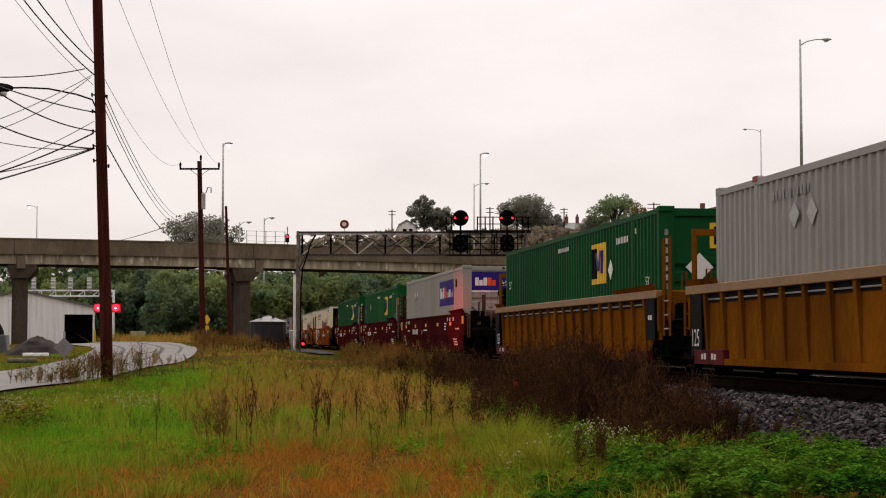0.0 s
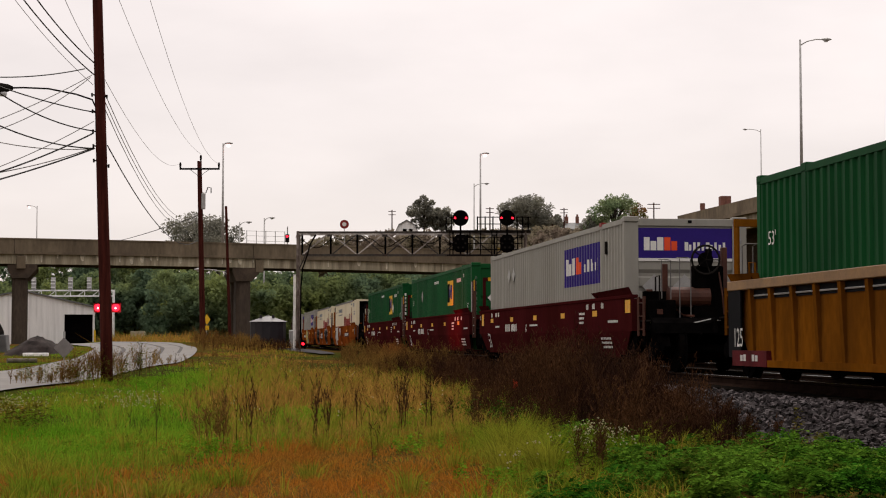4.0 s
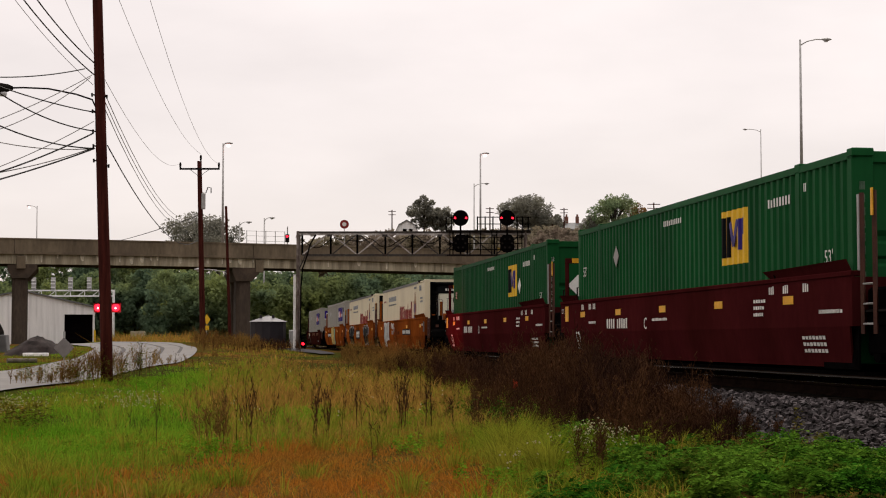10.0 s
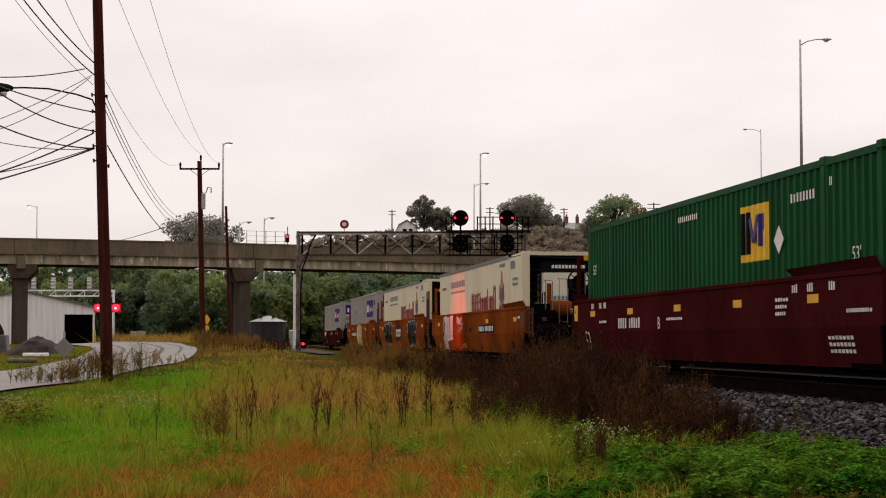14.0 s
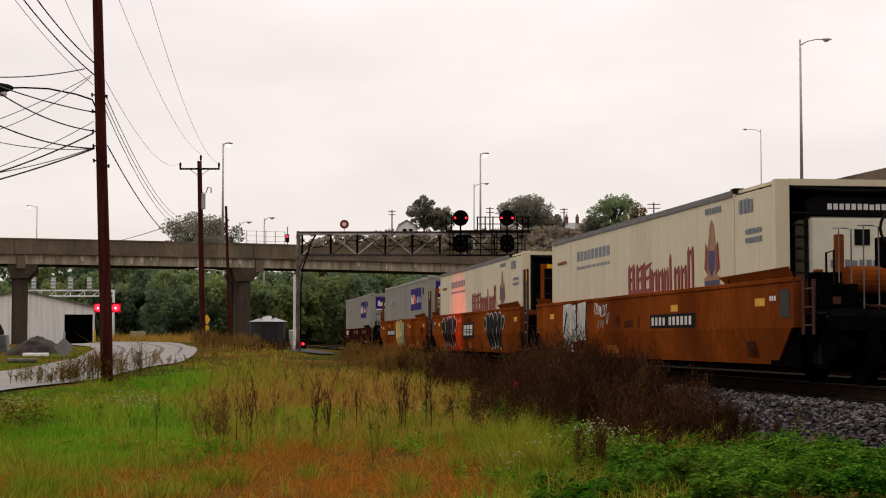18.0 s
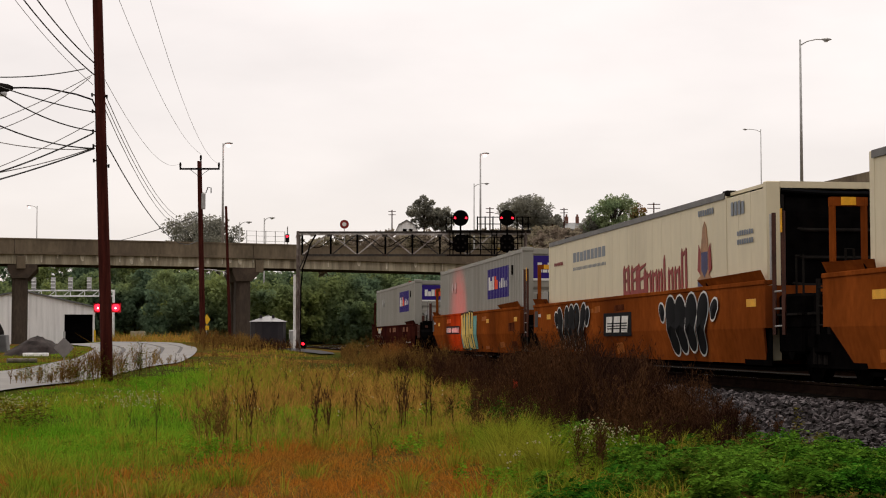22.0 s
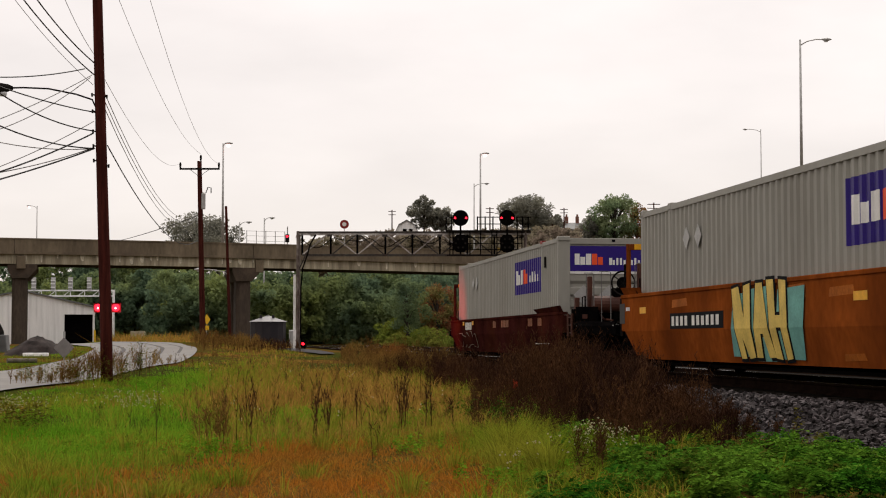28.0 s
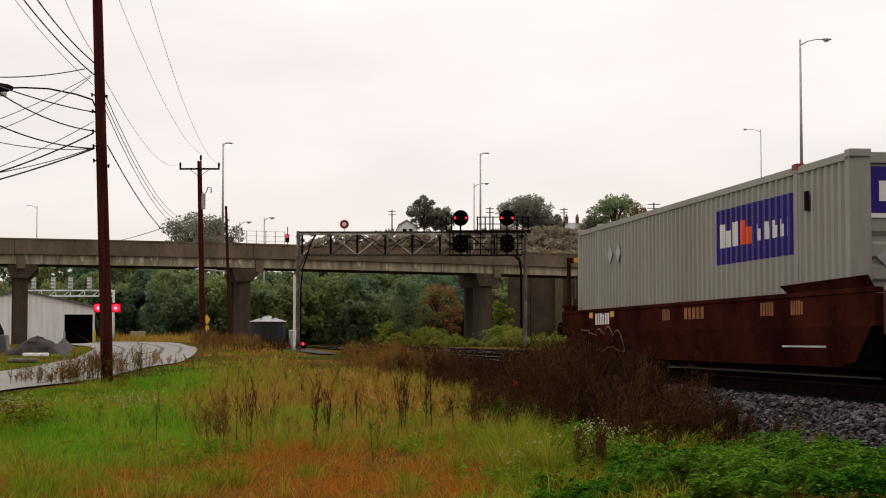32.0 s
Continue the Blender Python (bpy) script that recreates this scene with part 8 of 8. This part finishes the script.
    v6, f6 = weed_mass(rng, xe, ye, rng.uniform(0.35, 0.95, 260), 12, 40, 0.5, 2.0)
    mass("tall_dry_grass", v6, f6, WEED_RUSSET, "tall tan grass and weeds at the foot of the pole", "weeds")
    yb = rng.uniform(85, 112, 220)
    xb = np.interp(yb, [85, 112], [-11.6, -15.2]) + rng.uniform(-1.5, 4.5, 220)
    v3, f3 = weed_mass(rng, xb, yb, rng.uniform(0.3, 0.75, 220), 12, 26, 0.45, 2.2)
    yk = rng.uniform(18.5, 27, 130)
    xk = yk * rng.uniform(0.015, 0.075, 130)
    v7, f7 = weed_mass(rng, xk, yk, rng.uniform(0.22, 0.5, 130), 9, 34, 0.55, 0.9)
    # single tall dark stalks that stand out of the meadow
    xt, yt, ht = [], [], []
    for bx, dist, n, h in ((-0.119, 19.0, 2, 0.95), (-0.079, 18.9, 2, 0.8), (-0.072, 20.6, 2, 0.75), (-0.052, 22.0, 1, 0.6), (-0.025, 21.6, 3, 0.75), (-0.009, 21.0, 2, 0.65)):
        xt.append(bx * dist + rng.normal(0, 0.035, n)), yt.append(dist + rng.normal(0, 0.1, n)), ht.append(h * rng.uniform(0.75, 1.05, n))
    v8, f8 = weed_mass(rng, *map(np.concatenate, (xt, yt, ht)), 9, 26, 0.2, 1.5)
    v7, f7 = np.concatenate([v7, v8]), np.concatenate([f7, f8 + len(v7)])
    mass("dark_dead_stems", v7, f7, WEED_BROWN, "dark dead stems and seed heads in the rough grass", "weeds")
    mass("dry_stalks", np.concatenate([v1, v3]), np.concatenate([f1, f3 + len(v1)]), WEED_BROWN, "thin dead stalks standing in the grass", "weeds")


brown_weeds()


def leafy(rng, x, y, h, per, size, base=None):
    """Leafy weeds: pointed leaves round upright stems."""
    n = len(x)
    z = land(x, y) if base is None else base
    c = np.repeat(np.stack([x, y, z], 1), per, 0)
    hh = np.repeat(h, per)
    t = rng.uniform(0.15, 1.0, n * per)
    r = 0.20 * hh * (1.2 - t * 0.7)
    a = rng.uniform(0, 2 * np.pi, n * per)
    p = c + np.stack([np.cos(a) * r * rng.uniform(0.2, 1, n * per), np.sin(a) * r * rng.uniform(0.2, 1, n * per), hh * t], 1)
    out = np.stack([np.cos(a), np.sin(a), rng.uniform(-0.5, 0.5, n * per)], 1)
    sd = np.stack([-np.sin(a), np.cos(a), rng.normal(0, 0.35, n * per)], 1)
    s = (size * rng.uniform(0.5, 1.3, n * per))[:, None]
    v = np.stack([p - out * s * 0.2, p + sd * s * 0.28 + out * s * 0.35, p + out * s, p - sd * s * 0.28 + out * s * 0.35], 1).reshape(-1, 3)
    return v, np.arange(n * per * 4).reshape(-1, 4)


def fronds(rng, x, y, h, arms, leaves, size):
    """Leafy weeds with arching arms, each set with pairs of pointed leaves."""
    n = len(x)
    z = land(x, y)
    k = n * arms
    c = np.repeat(np.stack([x, y, z], 1), arms, 0)
    hh = np.repeat(h, arms)
    a = rng.uniform(0, 2 * np.pi, k)
    rise = rng.uniform(0.25, 1.0, k)
    out = np.stack([np.cos(a), np.sin(a), np.zeros(k)], 1)
    root = c + np.array([0, 0, 1.0]) * (hh * rise * 0.75)[:, None]
    ln = (0.42 * hh * rng.uniform(0.7, 1.2, k))
    P, O = [], []
    for j in range(leaves):
        t = (j + 0.6) / leaves
        bend = np.stack([np.zeros(k), np.zeros(k), np.full(k, 0.75 * t - 0.95 * t * t)], 1)
        p = root + (out * t + bend) * ln[:, None]
        sg = -1 if j % 2 else 1
        P.append(p)
        side = np.stack([-np.sin(a), np.cos(a), np.zeros(k)], 1) * sg
        O.append(side * 0.75 + out * 0.55 + rng.normal(0, 0.22, (k, 3)) + np.array([0, 0, -0.12]))
    p, o = np.concatenate(P), np.concatenate(O)
    m = len(p)
    w = np.cross(o, np.array([0, 0, 1.0]) + rng.normal(0, 0.45, (m, 3)))
    w /= np.linalg.norm(w, axis=1)[:, None] + 1e-6
    s = (size * rng.uniform(0.6, 1.35, m))[:, None]
    v = np.stack([p, p + o * s * 0.45 + w * s * 0.24, p + o * s, p + o * s * 0.45 - w * s * 0.24], 1).reshape(-1, 3)
    return v, np.arange(m * 4).reshape(-1, 4)


def green_weeds():
    rng = np.random.default_rng(41)
    y = np.concatenate([rng.uniform(11.6, 17.0, 560), rng.uniform(11.5, 13.5, 60), rng.uniform(16.5, 19.0, 46), rng.normal(22.5, 0.6, 20), rng.normal(24.0, 0.5, 16)])
    x = y * np.concatenate([rng.uniform(0.105, 0.285, 560), rng.uniform(0.05, 0.13, 60), rng.uniform(0.068, 0.10, 46), rng.normal(0.033, 0.010, 20), rng.normal(0.052, 0.006, 16)])
    d = side_of_track(x, y)
    ok = (d > 3.15) & (patchy(x, y, 0.18, 63) > 0.30) & ((y < 15.0 + 1.2 * patchy(x, y, 0.5, 62)) | (x / y < 0.12))
    x, y = x[ok], y[ok]
    hh = rng.uniform(0.24, 0.46, len(x)) * (0.40 + 0.75 * patchy(x, y, 0.22, 61)) * (1 - 0.25 * smooth01((x / y - 0.22) / 0.04))
    v, f = fronds(rng, x, y, hh, 16, 9, 0.048)
    mass("green_weeds", v, f, WEED_LEAF, "bright green leafy weeds at the foot of the ballast", "weeds")
    y = np.concatenate([rng.uniform(41, 50, 110), rng.uniform(12.5, 19, 40), rng.normal(47.0, 0.5, 9), rng.uniform(22, 27, 24)])
    x = y * np.concatenate([rng.uniform(-0.265, -0.186, 110), rng.uniform(0.05, 0.24, 40), rng.normal(-0.187, 0.004, 9), rng.uniform(-0.02, 0.05, 24)])
    ok = side_of_track(x, y) > 2.9
    hh = np.concatenate([rng.uniform(0.25, 0.8, 110), rng.uniform(0.2, 0.42, 40), rng.uniform(0.7, 1.1, 9), rng.uniform(0.15, 0.3, 24)])
    v, f = leafy(rng, x[ok], y[ok], hh[ok], 70, 0.045)
    mass("olive_weeds", v, f, WEED_OLIVE, "olive and brownish broad-leaved weeds", "weeds")
    ya = rng.normal(15.8, 0.4, 40)
    v, f = leafy(rng, ya * rng.normal(0.095, 0.013, 40), ya, rng.uniform(0.16, 0.42, 40), 80, 0.034)
    mass("aster_leaves", v, f, GRASS_GREEN, "loose grey-green aster foliage in flower", "weeds")
    # small white flowers in loose drifts
    P = []
    for cx, cy, n, sx, sy in ((-10.0, 43, 40, 0.35, 1.2), (-6.5, 24.5, 80, 0.2, 0.7), (-5.05, 27.0, 46, 0.18, 0.5), (-5.5, 27.5, 18, 0.3, 0.5), (1.5, 15.6, 80, 0.14, 0.3), (0.75, 14.6, 14, 0.25, 0.5), (-6.2, 21.0, 14, 0.2, 0.5), (-0.2, 27, 14, 1.6, 3), (-6.0, 28, 16, 1.0, 2), (-5.5, 46, 16, 2.5, 6)):
        fx, fy = rng.normal(cx, sx, n), rng.normal(cy, sy, n)
        P.append(np.stack([fx, fy, land(fx, fy) + rng.uniform(0.20, 0.44, n)], 1))
    p = np.concatenate(P)
    n = len(p)
    V = []
    for k in range(3):
        a = rng.uniform(0, np.pi, n)
        u = np.stack([np.cos(a), np.sin(a) * 0.5, rng.uniform(-0.3, 0.3, n)], 1) * 0.012
        w = np.array([[0, -0.004, 0.009]]) * np.ones((n, 1))
        q = p + rng.normal(0, 0.02, (n, 3))
        V.append(np.stack([q - u, q - w, q + u, q + w], 1).reshape(-1, 3))
    v = np.concatenate(V)
    mass("white_asters", v, np.arange(len(v)).reshape(-1, 4), FLOWER, "tiny white asters scattered in the grass", "flowers")


green_weeds()


def stalk(x, y, h, seed, bushy=1.0, label="tall dark dead stalk standing in the grass"):
    """One dead plant with stem, side shoots and seed clusters."""
    r = random.Random(seed)
    t = thing("dead_weed", label, "weed", "dead weeds", at=Matrix.Translation((x, y, float(land(x, y)))))
    lean = r.uniform(-0.06, 0.06)
    part("stem", Shape().tube([(0, 0, -0.03), (lean * 0.4 * h, 0, h * 0.5), (lean * h, 0.02, h)], [0.004, 0.003, 0.0013], 5), WEED_BROWN, t)
    for k in range(int(16 * bushy)):
        z = h * r.uniform(0.2, 0.95)
        a = r.uniform(0, 6.28)
        l = h * r.uniform(0.06, 0.17)
        e = (lean * z + math.cos(a) * l * 0.6, math.sin(a) * l * 0.6, z + l)
        b = part("shoot", Shape().tube([(lean * z, 0, z), ((lean * z + e[0]) / 2 + math.cos(a) * 0.01, e[1] / 2, z + l * 0.45), e], [0.002, 0.0018, 0.0012], 4), WEED_BROWN, t)
        c0 = Vector((lean * z, 0, z))
        sh = Shape().tube([c0.lerp(Vector(e), 0.45), c0.lerp(Vector(e), 0.7) + Vector((r.uniform(-0.006, 0.006), 0, 0)), Vector(e) + Vector((0, 0, 0.02))], [0.0015, 0.0035, 0.0015], 5)
        part("seed_head", sh, WEED_BROWN, b)


for k, (x, y, h, bush) in enumerate(((-2.28, 19.0, 0.86, 1.2), (-2.75, 20.4, 0.72, 2.2), (-1.49, 19.3, 0.80, 1.3), (-1.40, 19.5, 0.72, 0.8), (-1.28, 20.5, 0.62, 0.8), (-0.55, 22.5, 0.82, 1.2), (-0.50, 22.6, 0.76, 1.0),
                                     (-0.78, 22.4, 0.5, 0.8), (-0.22, 22.3, 0.55, 0.8), (-1.1, 22.0, 0.6, 0.8), (-2.35, 22.4, 0.78, 1.0), (1.6, 25.5, 0.95, 1.4), (0.75, 24.0, 0.6, 1.2), (2.05, 18.2, 0.7, 1.4))):
    stalk(x, y, h, 100 + k, bush)
stalk(-9.05, 48.5, 0.95, 150, 3.0, "dark dock plant heavy with seed beside the street")
stalk(-9.0, 48.2, 0.75, 151, 3.0, "dark dock plant heavy with seed beside the street")
stalk(-9.2, 48.8, 0.7, 152, 2.5, "dark dock plant heavy with seed beside the street")

def tussocks():
    rng = np.random.default_rng(71)
    spots = [(rng.uniform(0.55, 1.15), rng.uniform(14.8, 18.8), rng.uniform(0.32, 0.5)) for _ in range(26)] + [(rng.uniform(-3.6, -2.0), rng.uniform(13.6, 15.0), rng.uniform(0.15, 0.25)) for _ in range(10)] + [(rng.uniform(-5, 3), rng.uniform(12, 22), rng.uniform(0.2, 0.36)) for _ in range(40)]
    V, F, o = [], [], 0
    for x, y, h in spots:
        n = 110
        ox, oy = rng.normal(0, 1, n), rng.normal(0, 1, n)
        v, f = blades(rng, x + ox * 0.05, y + oy * 0.05, h * rng.uniform(0.5, 1.1, n), np.full(n, 0.008), ox, oy, 0.75)
        V.append(v), F.append(f + o)
        o += len(v)
    mass("grass_tussock", np.concatenate(V), np.concatenate(F), GRASS_GREEN, "arching green grass tussocks in the meadow", "grass")
    # low broad-leaved herbs in bright patches
    hx, hy = [], []
    for b, d, n, sb, sd in ((-0.185, 38, 60, 0.012, 2.2), (-0.092, 26, 46, 0.012, 1.2), (-0.205, 20, 50, 0.02, 1.0), (-0.15, 18.6, 34, 0.02, 0.7), (-0.015, 24, 36, 0.012, 1.0), (0.03, 29, 40, 0.012, 1.2), (-0.235, 25, 40, 0.02, 1.6), (-0.02, 18.5, 14, 0.008, 0.4), (0.075, 27, 24, 0.008, 1.0), (0.05, 14.6, 26, 0.02, 0.5)):
        q = rng.normal(d, sd, n)
        hx.append(q * rng.normal(b, sb, n)), hy.append(q)
    hx, hy = np.concatenate(hx), np.concatenate(hy)
    v, f = leafy(rng, hx, hy, rng.uniform(0.10, 0.22, len(hx)), 60, 0.032)
    mass("meadow_herbs", v, f, GRASS_LUSH, "low bright green broad-leaved herbs in the meadow", "weeds")
    x, y = rng.normal(-6.1, 0.35, 18), rng.normal(23.5, 0.8, 18)
    v, f = leafy(rng, x, y, rng.uniform(0.3, 0.55, 18), 70, 0.05)
    mass("pale_weeds", v, f, WEED_OLIVE, "pale leafy weeds at the meadow's edge", "weeds")


tussocks()

flag = thing("marker_flag", "small orange-red survey flag in the weeds", "marker flag", at=Matrix.Translation((1.16, 27.0, float(land(1.16, 27.0)))))
part("wire", Shape().rod((0, 0, 0), (0, 0, 0.5), 0.003, n=5), DARK_STEEL, flag)
part("pennant", Shape().add([(0, 0, 0.36), (0.07, 0.01, 0.34), (0.08, 0.0, 0.46), (0, 0, 0.52)], [(0, 1, 2, 3)]), mat("flag_orange", (0.75, 0.06, 0.02), 0.6, var=0.1), flag)


# ---- ballast stones on the shoulder ----
def stones():
    rng = np.random.default_rng(51)
    n = 16500
    s = -np.sqrt(rng.uniform(22.0 ** 2, 52.0 ** 2, n))
    d = rng.uniform(1.65, 3.75, n)
    x = 11.05 + s * math.sin(HEAD) - d * math.cos(HEAD)
    y = -9.96 - s * math.cos(HEAD) - d * math.sin(HEAD)
    top = np.interp(d, [1.0, 2.0, 3.6, 3.9], [-0.17, -0.20, -0.78, -0.86])
    z = rail_z(-9.96 - s * math.cos(HEAD)) + top + rng.uniform(-0.015, 0.03, n)
    c = np.array([(a, b, e) for e in (-1, 1) for b in (-1, 1) for a in (-1, 1)], float)
    v = c[None] * rng.uniform(0.25, 1.0, (n, 8, 3)) * (rng.uniform(0.018, 0.044, n)[:, None, None] * np.array([1.45, 1.0, 0.62]))
    a = rng.uniform(0, 2 * np.pi, n)
    b = rng.normal(0, 0.5, n)
    ca, sa, cb, sb = np.cos(a)[:, None], np.sin(a)[:, None], np.cos(b)[:, None], np.sin(b)[:, None]
    X = v[..., 0] * cb - v[..., 2] * sb
    Z = v[..., 0] * sb + v[..., 2] * cb
    v = np.stack([X * ca - v[..., 1] * sa, X * sa + v[..., 1] * ca, Z], -1) + np.stack([x, y, z], -1)[:, None]
    q = np.array([(0, 2, 3, 1), (4, 5, 7, 6), (0, 1, 5, 4), (2, 6, 7, 3), (0, 4, 6, 2), (1, 3, 7, 5)])
    f = (np.arange(n)[:, None, None] * 8 + q[None]).reshape(-1, 4)
    mass("ballast_stones", v.reshape(-1, 3), f, BALLAST, "loose sharp grey ballast stones beside the rail", "ballast").data.shade_flat()


stones()


motions()
